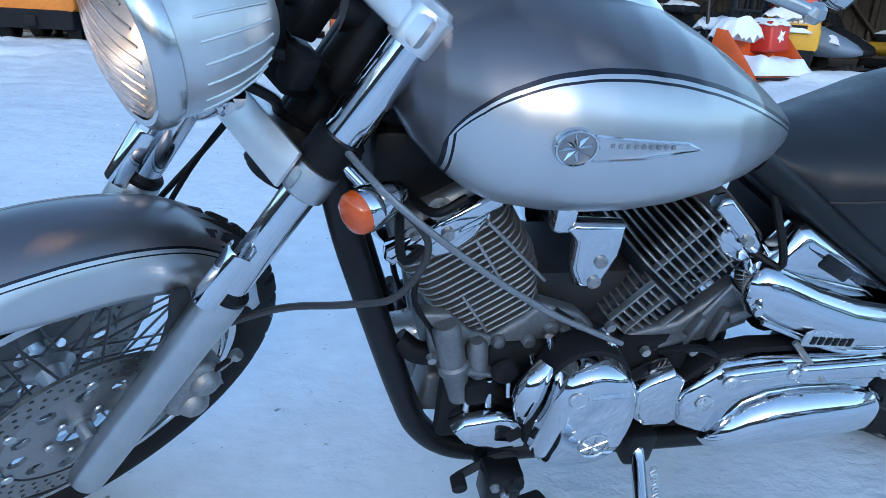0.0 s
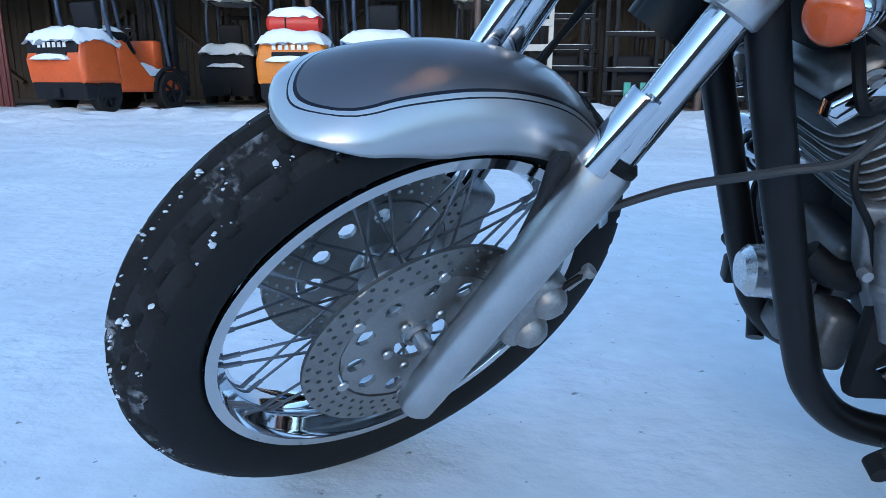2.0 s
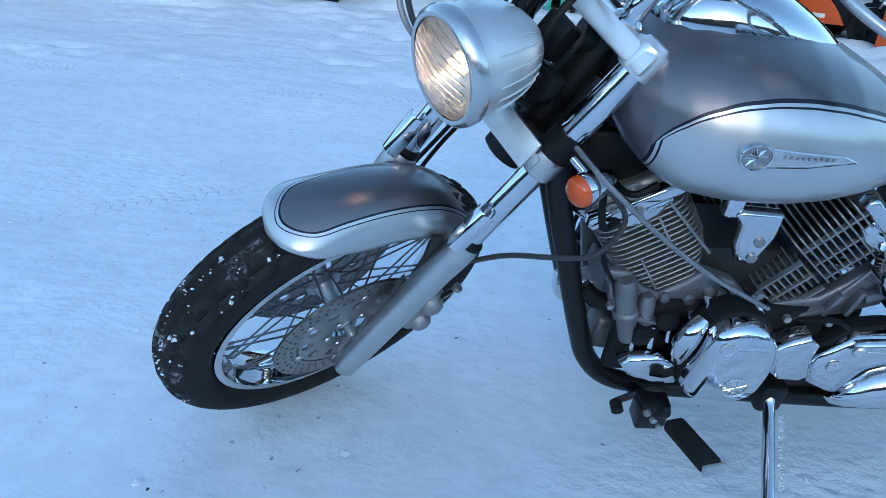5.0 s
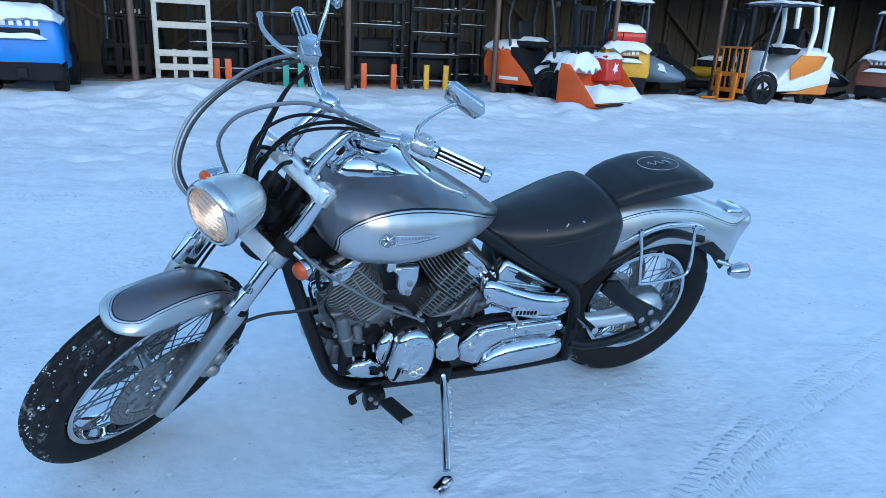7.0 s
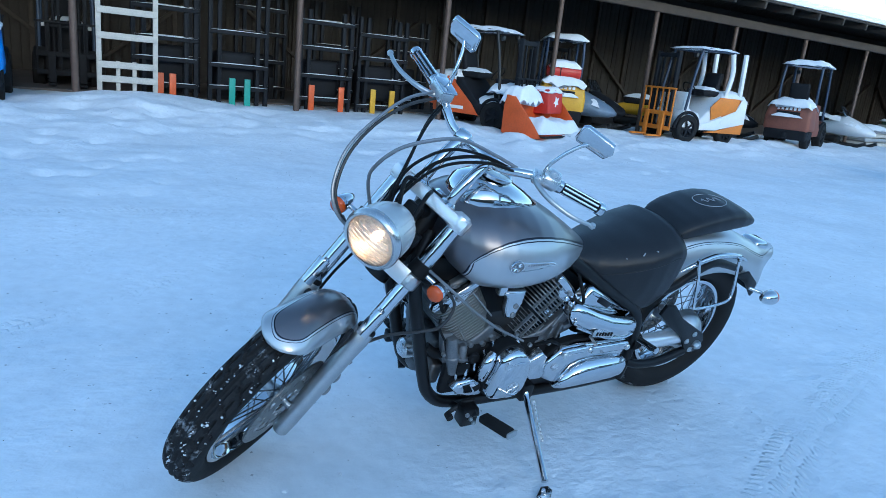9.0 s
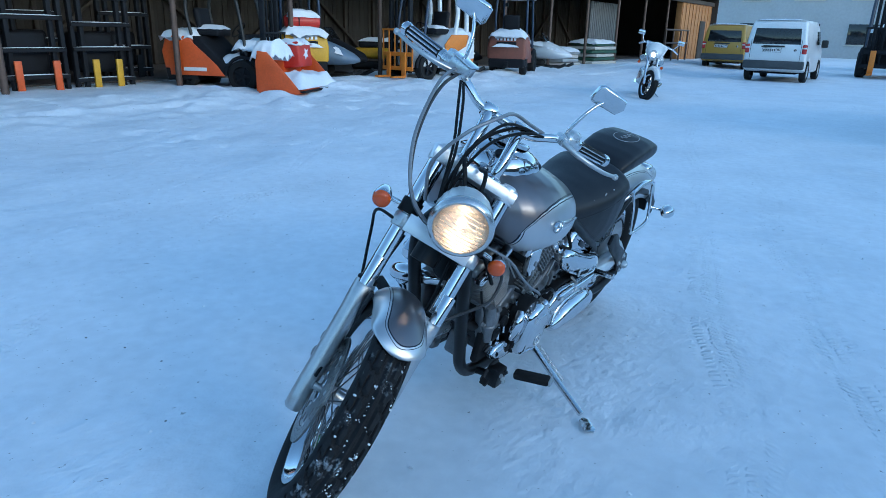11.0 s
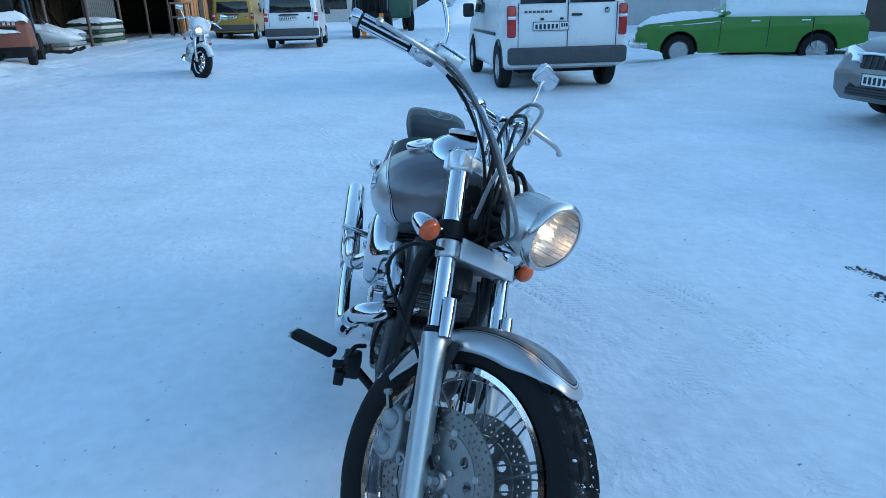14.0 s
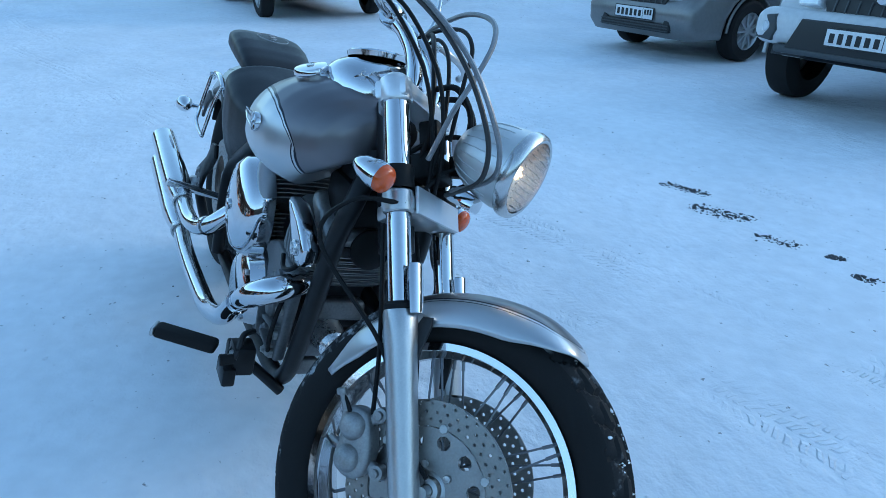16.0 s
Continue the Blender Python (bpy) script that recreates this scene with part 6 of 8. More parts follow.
    bike("hose", tube(cat([(-0.34, -0.09, 0.43), (-0.31, -0.1, 0.41), (-0.27, -0.1, 0.41), (-0.23, -0.08, 0.43)], 5), 0.017, 12), PLASTIC, BIKE)
    bike("battery_box", box(0.22, 0.2, 0.2, pose(0.36, 0, 0.5), 0.02), PLASTIC, BIKE)
    bike("lower_tray", box(0.45, 0.18, 0.06, pose(0.15, 0, 0.2), 0.02), CAST_DARK, BIKE)
    # footrests and pedals
    for s in (-1, 1):
        if s < 0:
            p, e, k = Vector((-0.155, -0.2, 0.225)), Vector((-0.127, -0.345, 0.258)), Vector((-0.175, -0.175, 0.2))
        else:
            p, e, k = Vector((-0.25, 0.222, 0.282)), Vector((-0.19, 0.378, 0.3)), Vector((-0.262, 0.197, 0.268))
        br = tube(cat([(k.x - 0.02, s * 0.1, 0.185), tuple(k), tuple(p)], 4), 0.013, 10)
        box(0.06, 0.05, 0.07, Matrix.Translation(k), 0.008, br)
        if s > 0:
            box(0.075, 0.03, 0.045, Matrix.Translation(k + Vector((0.0, 0.03, -0.035))), 0.006, br)
            box(0.035, 0.03, 0.05, Matrix.Translation(k + Vector((0.045, 0.01, -0.01))), 0.006, br)
        br = bike("footrest_bracket", br, BLACK, BIKE)
        for q, (bx, bz) in enumerate(((-0.018, 0.02), (0.016, -0.02), (0.0, 0.0))):
            bike("bracket_bolt", lathe([(0, 0.008), (0.006, 0.0075), (0.008, 0.003), (0.008, 0)], 8, pose(k.x + bx, k.y + s * 0.025, k.z + bz, 90 if s < 0 else -90)), ALLOY if q else CAST, br)
        m = aim(p + Vector((0, s * 0.03, 0.005)), e)
        ln = (e - p).length - 0.03
        bike("footrest", box(0.042, 0.026, ln, m @ pose(0, 0, ln / 2), 0.009, segs=3), RUBBER, br, "black rubber footrest")
        bike("footrest_end", box(0.042, 0.02, 0.008, m @ pose(0, 0, ln + 0.003), 0.003), ALLOY, br)
        lv = [k + Vector(d) for d in ((0.03, 0.02, 0.03), (0.0, 0.02, 0.035), (-0.04, 0.02, 0.01), (-0.065, 0.015, 0.0)) if s < 0] or [k + Vector(d) for d in ((0.045, -s * 0.03, 0.04), (0.01, 0, 0.05), (-0.02, s * 0.015, 0.03), (-0.03, s * 0.025, 0.012))]
        pd = bike("gear_lever" if s < 0 else "brake_pedal", tube(cat([tuple(v) for v in lv], 5), 0.007, 8), CAST_DARK, BIKE, "dark steel foot lever with rubber pad")
        bike("pedal_pad", tube([lv[-1], lv[-1] + Vector((0, -0.022 if s < 0 else 0.03, -0.003))], 0.012, 12), RUBBER, pd)
    # side stand, down
    h, foot = Vector((0.05, -0.165, 0.25)), Vector((-0.038, -0.476, 0.133))
    st = tube(cat([h, (0.045, -0.2, 0.225), (0.003, -0.345, 0.175), tuple(foot + Vector((0.004, 0.02, 0.012)))], 6), 0.0115, 14)
    st = bike("side_stand", st, CHROME, BIKE, "chrome side stand, folded down")
    bike("stand_foot", slab([(-0.055, -0.012), (-0.04, -0.022), (0.02, -0.018), (0.034, 0.0), (0.02, 0.018), (-0.04, 0.02)], 0.008, Matrix.Translation(foot + Vector((-0.012, -0.01, 0.0))) @ Matrix.Rotation(radians(-14), 4, "X") @ Matrix.Rotation(radians(40), 4, "Z"), 0.003), CHROME, st)
    coil = [h + (foot - h) * (0.14 + 0.42 * k / 160) + Vector((0.026 + 0.0055 * math.cos(k * 1.1), 0.0, 0.0055 * math.sin(k * 1.1))) for k in range(161)]
    bike("stand_spring", tube(coil, 0.0016, 5), CHROME_DULL, st)
    bike("stand_bracket", box(0.05, 0.06, 0.07, pose(0.055, -0.15, 0.24), 0.01), BLACK, st)


frame_parts()


def rear_end():
    rw = Matrix.Translation(REAR_AXLE)
    wheel = spoked_wheel("rear_wheel", rw, 0.333, 0.2, 0.11, 0.176, 30, 0.05, 0.06, "rear wheel with chrome rim and wire spokes")
    part("rear_disc", moved(perforated(0.085, (0.09, 0.108, 0.126, 0.143), 38, 0.0036, 0.006), rw @ Matrix.Translation((0, 0.085, 0))), STEEL, wheel, "drilled steel brake disc")
    part("final_drive", moved(lathe([(0, -0.155), (0.03, -0.155), (0.05, -0.145), (0.075, -0.12), (0.085, -0.09), (0.085, -0.07), (0, -0.07)], 36, AXLE_Y), rw), ALLOY, wheel, "cast alloy final drive case")
    bike("drive_shaft_tube", tube(cat([(0.57, -0.128, 0.348), (0.64, -0.13, 0.345), (0.72, -0.128, 0.345), (0.8, -0.12, 0.35)], 5), 0.03, 20, None, [0.026, 0.027, 0.028, 0.028, 0.029, 0.029, 0.03, 0.03, 0.031, 0.031, 0.032, 0.033, 0.034, 0.035, 0.036, 0.037]), PLATE_METAL, BIKE, "alloy shaft drive tube")
    bike("shaft_boot", lathe([(0.036, 0), (0.04, 0.01), (0.036, 0.02), (0.04, 0.03), (0.036, 0.04)], 20, aim((0.53, -0.115, 0.352), (0.6, -0.115, 0.35))), RUBBER, BIKE)
    bike("passenger_peg", tube([(0.545, -0.14, 0.375), (0.545, -0.235, 0.39)], 0.0125, 12), CHROME, BIKE, "chrome passenger footrest")
    bike("passenger_peg", tube([(0.545, 0.14, 0.375), (0.545, 0.3, 0.41)], 0.0125, 12), CHROME, BIKE, "chrome passenger footrest")
    top = cat([(0.52, 0, 0.67), (0.585, 0, 0.725), (0.67, 0, 0.758), (0.77, 0, 0.77), (0.88, 0, 0.763), (0.98, 0, 0.75), (1.08, 0, 0.718), (1.165, 0, 0.69), (1.23, 0, 0.676), (1.285, 0, 0.676)], 6)
    edge = cat([(0.57, 0, 0.575), (0.625, 0, 0.56), (0.67, 0, 0.575), (0.74, 0, 0.612), (0.87, 0, 0.628), (1.0, 0, 0.6), (1.095, 0, 0.553), (1.165, 0, 0.53), (1.22, 0, 0.555), (1.275, 0, 0.635)], 6)
    bm = bmesh.new()
    uvl = bm.loops.layers.uv.new("UVMap")
    rows, along = [], 0.0
    n = len(top) - 1
    for i, (p, q) in enumerate(zip(top, edge)):
        t = i / n
        if i:
            along += (p - top[i - 1]).length
        hw = 0.122 * (0.92 + 0.08 * smooth(0, 0.3, t)) * (1 - 0.55 * smooth(0.72, 1.0, t))
        row = []
        for j in range(33):
            a = radians(-90 + 180 * j / 32)
            y = hw * math.copysign(abs(math.sin(a)) ** 0.72, math.sin(a))
            k = 1 - abs(math.cos(a)) ** 1.15 if 0 < j < 32 else 1.0
            row.append((bm.verts.new(Vector((p.x + (q.x - p.x) * k, y, p.z + (q.z - p.z) * k))), along, 0.15 * math.sin(a)))
        rows.append(row)
    for a, b in zip(rows, rows[1:]):
        for j in range(32):
            qd = (a[j], a[j + 1], b[j + 1], b[j])
            f = bm.faces.new([v[0] for v in qd])
            for lp, v in zip(f.loops, qd):
                lp[uvl].uv = (v[1], v[2])
    fen = bike("rear_fender", bm, REAR_PAINT, BIKE, "wide silver rear mudguard with flared tail", False, 60)
    sol = fen.modifiers.new("thickness", "SOLIDIFY")
    sol.thickness, sol.offset = 0.003, -1
    bike("tail_lamp", box(0.09, 0.09, 0.045, pose(1.2, 0, 0.676, 0, 6, 0), 0.02, segs=3), CHROME, BIKE, "chrome tail lamp housing")
    for s in (-1, 1):
        y = s * 0.142
        rail = cat([(0.635, y - s * 0.012, 0.655), (0.7, y, 0.695), (0.787, y, 0.717), (0.9, y, 0.71), (0.995, y - s * 0.012, 0.675)], 6)
        rail_ = tube(rail, 0.0075, 12, None, [0.003 + 0.008 * math.sin(math.pi * min(1, max(0.02, k / (len(rail) - 1)))) ** 0.5 for k in range(len(rail))])
        rail_ = bike("fender_rail", rail_, CHROME, BIKE, "chrome mudguard rail")
        for x in (0.68, 0.905):
            bike("rail_bolt", lathe([(0, 0.012), (0.009, 0.01), (0.011, 0)], 12, pose(x, y + s * 0.006, 0.705, 90 if s < 0 else -90)), CHROME, rail_)
        loop = cat([(0.68, y + s * 0.012, 0.7), (0.69, y + s * 0.03, 0.64), (0.705, y + s * 0.045, 0.55), (0.725, y + s * 0.048, 0.525), (0.88, y + s * 0.045, 0.535), (0.915, y + s * 0.035, 0.575), (0.905, y + s * 0.012, 0.695)], 7)
        bike("bag_support", tube(loop, 0.0058, 10), CHROME, rail_, "bent chrome bag support")
        tip = Vector((1.14, s * 0.2, 0.54))
        arm = bike("indicator_arm", slab([(-0.13, 0.06), (-0.05, 0.02), (0.02, -0.045), (0.03, -0.03), (0.02, 0.02), (-0.06, 0.075)], 0.012, side_m(1.1, s * 0.13, 0.55), 0.004), BLACK, BIKE)
        bike("stalk", tube([(1.09, s * 0.13, 0.545), tip - Vector((0.01, s * 0.03, 0))], 0.008, 10), CHROME, arm)
        back = aim(tip + Vector((0.01, 0, 0)), tip + Vector((-1, 0, 0.0)))
        bike("indicator_shell", lathe([(0.03, 0.0), (0.031, 0.004), (0.0295, 0.018), (0.024, 0.04), (0.014, 0.058), (0, 0.066)], 24, back), CHROME, arm)
        bike("indicator_lens", lathe([(0, -0.02), (0.012, -0.0195), (0.022, -0.0165), (0.028, -0.01), (0.0295, 0.0)], 24, back), AMBER, arm, "amber indicator lens")
    bike("plate_bracket", box(0.01, 0.16, 0.11, pose(1.2, 0, 0.53, 0, -20, 0), 0.003), PLASTIC, BIKE)


rear_end()
# ---- things round the yard ----
WHITE_VAN = mat("white_van_paint", (0.74, 0.75, 0.76), 0.3, 0.0, 0.06, 1.5, 0.02, 8, 0.1, 0.4, fine=30)
YELLOW_VAN = mat("mustard_van_paint", (0.42, 0.24, 0.035), 0.35, 0.0, 0.1, 1.5, 0.02, 8, 0.1, 0.3, fine=30)
GREEN_CAR = mat("grass_green_car_paint", (0.07, 0.2, 0.02), 0.4, 0.0, 0.15, 2, 0.03, 12, 0.15, 0.25, fine=40)
BEIGE_CAR = mat("grey_beige_metallic", (0.21, 0.205, 0.2), 0.35, 0.5, 0.12, 2, 0.03, 12, 0.15, 0.4, fine=40)
PICKUP_WHITE = mat("dirty_white_paint", (0.6, 0.6, 0.6), 0.4, 0.0, 0.12, 2.5, 0.02, 10, 0.15, 0.2, fine=30)
BUMPER = mat("grey_bumper_plastic", (0.06, 0.065, 0.07), 0.6, 0.0, 0.25, 4, 0.1, 120)
DARK_GLASS = mat("dark_window_glass", (0.015, 0.017, 0.02), 0.08, 0.0, 0.3, 2, 0, 0, 0.05, 0.0, 0.6)
RED_LAMP = mat("red_tail_lamp", (0.4, 0.02, 0.02), 0.2, 0.0, 0.15, 20, 0.2, 200, 0.1, 0.5)
CLEAR_LAMP = mat("clear_lamp", (0.7, 0.72, 0.75), 0.12, 0.4, 0.15, 20, 0.3, 120, 0.1, 0.5)
PLATE = mat("white_number_plate", (0.75, 0.75, 0.75), 0.4, 0.0, 0.08, 10)
INK = mat("black_ink", (0.02, 0.02, 0.02), 0.5, 0.0, 0.1, 10)
ORANGE = mat("orange_machine_paint", (0.62, 0.1, 0.02), 0.45, 0.0, 0.18, 3, 0.08, 60, 0.2)
ORANGE_PALE = mat("orange_yellow_machine_paint", (0.65, 0.2, 0.02), 0.45, 0.0, 0.15, 3, 0.08, 60, 0.2)
BLUE = mat("blue_machine_paint", (0.02, 0.2, 0.62), 0.42, 0.0, 0.15, 3, 0.08, 60, 0.2)
RED = mat("red_machine_paint", (0.5, 0.03, 0.02), 0.45, 0.0, 0.18, 4, 0.08, 60, 0.2)
YELLOW = mat("yellow_machine_paint", (0.6, 0.33, 0.02), 0.5, 0.0, 0.18, 4, 0.08, 60, 0.2)
TEAL = mat("teal_machine_paint", (0.04, 0.3, 0.24), 0.5, 0.0, 0.18, 4, 0.08, 60, 0.2)
BROWN = mat("faded_rust_red_paint", (0.2, 0.07, 0.045), 0.6, 0.0, 0.25, 4, 0.12, 60, 0.2)
# dark iron, its tone lowered further to carry the shade inside the shed
DARK_IRON = mat("dark_machine_iron", (0.012, 0.013, 0.016), 0.7, 0.0, 0.35, 6, 0.15, 80, 0.2, spec=0.2)
BLUE_IRON = mat("blue_black_guard_paint", (0.03, 0.05, 0.09), 0.45, 0.1, 0.3, 6, 0.1, 80, 0.2)
PINE = mat("grey_white_pallet_wood", (0.5, 0.47, 0.42), 0.75, 0.0, 0.18, 5, 0.25, 60)
OLIVE = mat("dark_green_truck_paint", (0.03, 0.08, 0.05), 0.5, 0.0, 0.2, 3)


def arch(cx, r, z0, a0=180, a1=0, n=9):
    return [(cx + r * math.cos(radians(a0 + (a1 - a0) * k / n)), z0 + r * math.sin(radians(a0 + (a1 - a0) * k / n))) for k in range(n + 1)]


def side_slab(outline, width, bevel, taper=0.0, z_from=0.9, z_to=1.9, nose=0.0, x_nose=0.0):
    """A body: the side outline in x and z made as wide as it is, leaning in towards its top and nose."""
    bm = slab(outline, width, Matrix.Rotation(radians(90), 4, "X"), bevel, segs=4)
    for v in bm.verts:
        v.co.y *= 1 - taper * smooth(z_from, z_to, v.co.z)
        if nose:
            v.co.y *= 1 - nose * smooth(x_nose, x_nose + 0.8, v.co.x)
    return bm


def snow_cap(name, parent, outline, thick, m, seed=1, droop=0.5):
    """An uneven pillow of snow on a top, given by its outline."""
    xs, ys = [p[0] for p in outline], [p[1] for p in outline]
    n = 14
    bm = bmesh.new()
    x0, x1, y0, y1 = min(xs), max(xs), min(ys), max(ys)
    rng = random.Random(seed)
    off = rng.uniform(0, 50)
    grid = []
    for i in range(n + 1):
        row = []
        for j in range(n + 1):
            u, v = i / n, j / n
            e = min(u, 1 - u, v, 1 - v)
            x, y = x0 + (x1 - x0) * u, y0 + (y1 - y0) * v
            k = noise.noise((x * 4 + off, y * 4, off))
            z = thick * (smooth(0, 0.22, e) ** 0.6) * (0.8 + 0.35 * k)
            if e == 0:
                z = -thick * droop * (0.5 + 0.7 * noise.noise((x * 9 + off, y * 9, 3)))
                x += (u - 0.5) * 0.05 * (1 + k)
                y += (v - 0.5) * 0.05 * (1 + k)
            row.append(bm.verts.new(m @ Vector((x, y, z))))
        grid.append(row)
    for i in range(n):
        for j in range(n):
            bm.faces.new((grid[i][j], grid[i + 1][j], grid[i + 1][j + 1], grid[i][j + 1]))
    rim = [grid[i][0] for i in range(n)] + [grid[n][j] for j in range(n)] + [grid[i][n] for i in range(n, 0, -1)] + [grid[0][j] for j in range(n, 0, -1)]
    bm.faces.new(rim)
    return part(name, bm, SNOW_LUMP, parent, "lying snow", 50)


def rect(x0, x1, y0, y1):
    return [(x0, y0), (x1, y0), (x1, y1), (x0, y1)]


def road_wheel(parent, x, y, r, w, out, spokes=5, rim_mat=None, cover=False):
    """A road wheel in its vehicle's frame; out is the side it shows."""
    m = Matrix.Translation((x, y, r)) @ Matrix.Rotation(radians(-90 * out), 4, "X")
    tyre = lathe([(r * 0.6, -w / 2), (r * 0.9, -w / 2), (r * 0.985, -w / 2 + 0.02), (r, -w * 0.25), (r, w * 0.25), (r * 0.985, w / 2 - 0.02), (r * 0.9, w / 2), (r * 0.62, w / 2 - 0.005), (r * 0.6, w / 2 - 0.03)], 36, m)
    wh = part("wheel", tyre, RUBBER, parent)
    rm = rim_mat or ALLOY
    rim = lathe([(r * 0.62, w / 2 - 0.01), (r * 0.58, w / 2 - 0.03), (r * 0.55, w / 2 - 0.07), (r * 0.15, w / 2 - 0.075), (r * 0.14, w / 2 - 0.02), (0, w / 2 - 0.015)], 30, m)
    for k in range(spokes):
        box(r * 0.5, r * (0.16 if spokes < 8 else 0.09), 0.025, m @ Matrix.Rotation(2 * math.pi * k / spokes, 4, "Z") @ pose(r * 0.34, 0, w / 2 - 0.03), 0.008, rim)
    part("rim", rim, rm, wh)
    return wh


def number_plate(parent, m, bars=6):
    """Plate with plain bars for its characters; m has x across and z out of the plate."""
    p = part("number_plate", box(0.52, 0.112, 0.012, m, 0.004), PLATE, parent, "white number plate")
    frame_ = bmesh.new()
    for x, y, sx, sy in ((0, 0.058, 0.53, 0.008), (0, -0.058, 0.53, 0.008), (0.263, 0, 0.008, 0.116), (-0.263, 0, 0.008, 0.116), (0.125, 0, 0.006, 0.1)):
        box(sx, sy, 0.014, m @ pose(x, y, 0), 0.002, frame_)
    part("plate_frame", frame_, INK, p)
    for k in range(bars):
        part("plate_bar", box(0.034, 0.062 if k in (0, 4, 5) else 0.07, 0.003, m @ pose(-0.215 + 0.06 * k, -0.004, 0.0075), 0), INK, p)
    for k in range(3):
        part("plate_bar", box(0.024, 0.05, 0.003, m @ pose(0.16 + 0.036 * k, 0.012, 0.0075), 0), INK, p)


def rear_panel(x, y, z):
    """Frame on a rear face: its x runs across, its y up, its z out to the rear."""
    return Matrix(((0, 0, -1, x), (-1, 0, 0, y), (0, 1, 0, z), (0, 0, 0, 1)))


def front_panel(x, y, z):
    return Matrix(((0, 0, 1, x), (1, 0, 0, y), (0, 1, 0, z), (0, 0, 0, 1)))


def van(name, m, paint, label, length, width, high, doors, plate_z, lamp_z, win, sticker=None):
    v = root(name, label, "van", m)
    L, W, H = length / 2, width, high
    ra, fa, r = -L + 0.72, L - 0.86, 0.32
    side = [(-L, 0.45), (-L, 1.0), (-L + 0.05, 1.5), (-L + 0.14, H - 0.08), (-L + 0.3, H)] + [(0.3, H), (0.75, H - 0.12), (L - 0.95, 1.15), (L - 0.5, 1.02), (L - 0.1, 0.85), (L, 0.6), (L - 0.02, 0.3)] + \
        [(fa + 0.36, 0.26)] + [(x, z) for x, z in arch(fa, 0.37, 0.33, 0, 180)] + [(fa - 0.38, 0.26), (ra + 0.38, 0.26)] + [(x, z) for x, z in arch(ra, 0.37, 0.33, 0, 180)] + [(ra - 0.38, 0.3), (-L, 0.36)]
    body = part("body", side_slab(side, W, 0.09, 0.15, 0.85, H + 0.2, 0.06, L - 0.9), paint, v)
    for y, s in ((W / 2 - 0.08, 1), (-W / 2 + 0.08, -1)):
        road_wheel(v, ra, y, r, 0.19, s, 6)
        road_wheel(v, fa, y, r, 0.19, s, 6)
    under = box(2 * L - 0.9, W - 0.5, 0.18, pose(0, 0, 0.33), 0.03)
    part("underside", under, DARK_IRON, v)
    part("rear_bumper", box(0.16, W * 0.985, 0.24, pose(-L - 0.03, 0, 0.52), 0.05, segs=3), BUMPER, v, "grey plastic bumper")
    part("arch_trim", tube([(ra + 0.39 * math.cos(a), W / 2 - 0.015, 0.33 + 0.39 * math.sin(a)) for a in (math.pi * k / 14 for k in range(15))], 0.02, 8), BUMPER, v)
    part("arch_trim", tube([(fa + 0.39 * math.cos(a), W / 2 - 0.04, 0.33 + 0.39 * math.sin(a)) for a in (math.pi * k / 14 for k in range(15))], 0.02, 8), BUMPER, v)
    part("side_rail", box(2.2, 0.02, 0.05, pose(-0.1, W / 2 + 0.004, 0.8), 0.008), BUMPER, v)
    xr = -L - 0.004
    lean = lambda z: xr + (0.05 if z > 1.2 else 0.0) * (z - 1.0) * 2  # noqa: E731
    for s in (-1, 1):
        lz0, lz1 = lamp_z
        lm = part("tail_lamp", box(0.1, 0.13, lz1 - lz0, pose(-L + 0.03, s * (W / 2 - 0.075), (lz0 + lz1) / 2), 0.03, segs=3), RED_LAMP, v, "red upright tail lamp")
        part("lamp_band", box(0.1, 0.125, 0.06, pose(-L + 0.026, s * (W / 2 - 0.076), lz0 + (lz1 - lz0) * 0.62), 0.02), CLEAR_LAMP, lm)
    wz0, wz1 = win
    for k in range(doors):
        if doors == 2:
            y0, y1 = ((0.03, W / 2 - 0.2), (-W / 2 + 0.2, -0.03))[k]
        else:
            y0, y1 = -W / 2 + 0.2, W / 2 - 0.2
        w = y1 - y0
        part("rear_window", slab([(-w / 2, -(wz1 - wz0) / 2), (w / 2, -(wz1 - wz0) / 2), (w / 2 - 0.05, (wz1 - wz0) / 2), (-w / 2 + 0.05, (wz1 - wz0) / 2)], 0.02,
             Matrix.Translation((-L + 0.035, (y0 + y1) / 2, (wz0 + wz1) / 2)) @ Matrix.Rotation(radians(4), 4, "Y") @ rear_panel(0, 0, 0), 0.006), DARK_GLASS, v, "dark rear window")
        if sticker:
            part("sticker", box(w * 0.62, 0.16, 0.006, Matrix.Translation((-L + 0.018, (y0 + y1) / 2 + 0.03 * k, wz0 + 0.17)) @ Matrix.Rotation(radians(4), 4, "Y") @ rear_panel(0, 0, 0), 0), sticker, v, "coloured notice in the window")
    if doors == 2:
        part("door_gap", box(0.012, 0.012, high - 0.75, pose(-L + 0.002, 0, 0.62 + (high - 0.75) / 2 - 0.06), 0), INK, v)
        part("door_handle", box(0.03, 0.16, 0.035, pose(-L - 0.008, -0.13, 1.08), 0.01), INK, v)
    else:
        part("door_handle", box(0.05, 0.6, 0.05, pose(-L - 0.012, 0.05, plate_z + 0.11), 0.015), INK, v)
    for y, z in ((W / 2 - 0.17, 0.65), (-W / 2 + 0.17, 0.65)):
        part("door_gap", box(0.012, 0.01, 0.62, pose(-L + 0.002, y, z + 0.29), 0), INK, v)
    for s in (0.0, 0.12):
        part("plate_lamp", box(0.02, 0.05, 0.03, pose(-L - 0.006, 0.38 - s * 2.4, plate_z + 0.1), 0.006), INK, v)
    number_plate(v, rear_panel(-L - 0.01, 0.25 if doors == 2 else 0.1, plate_z))
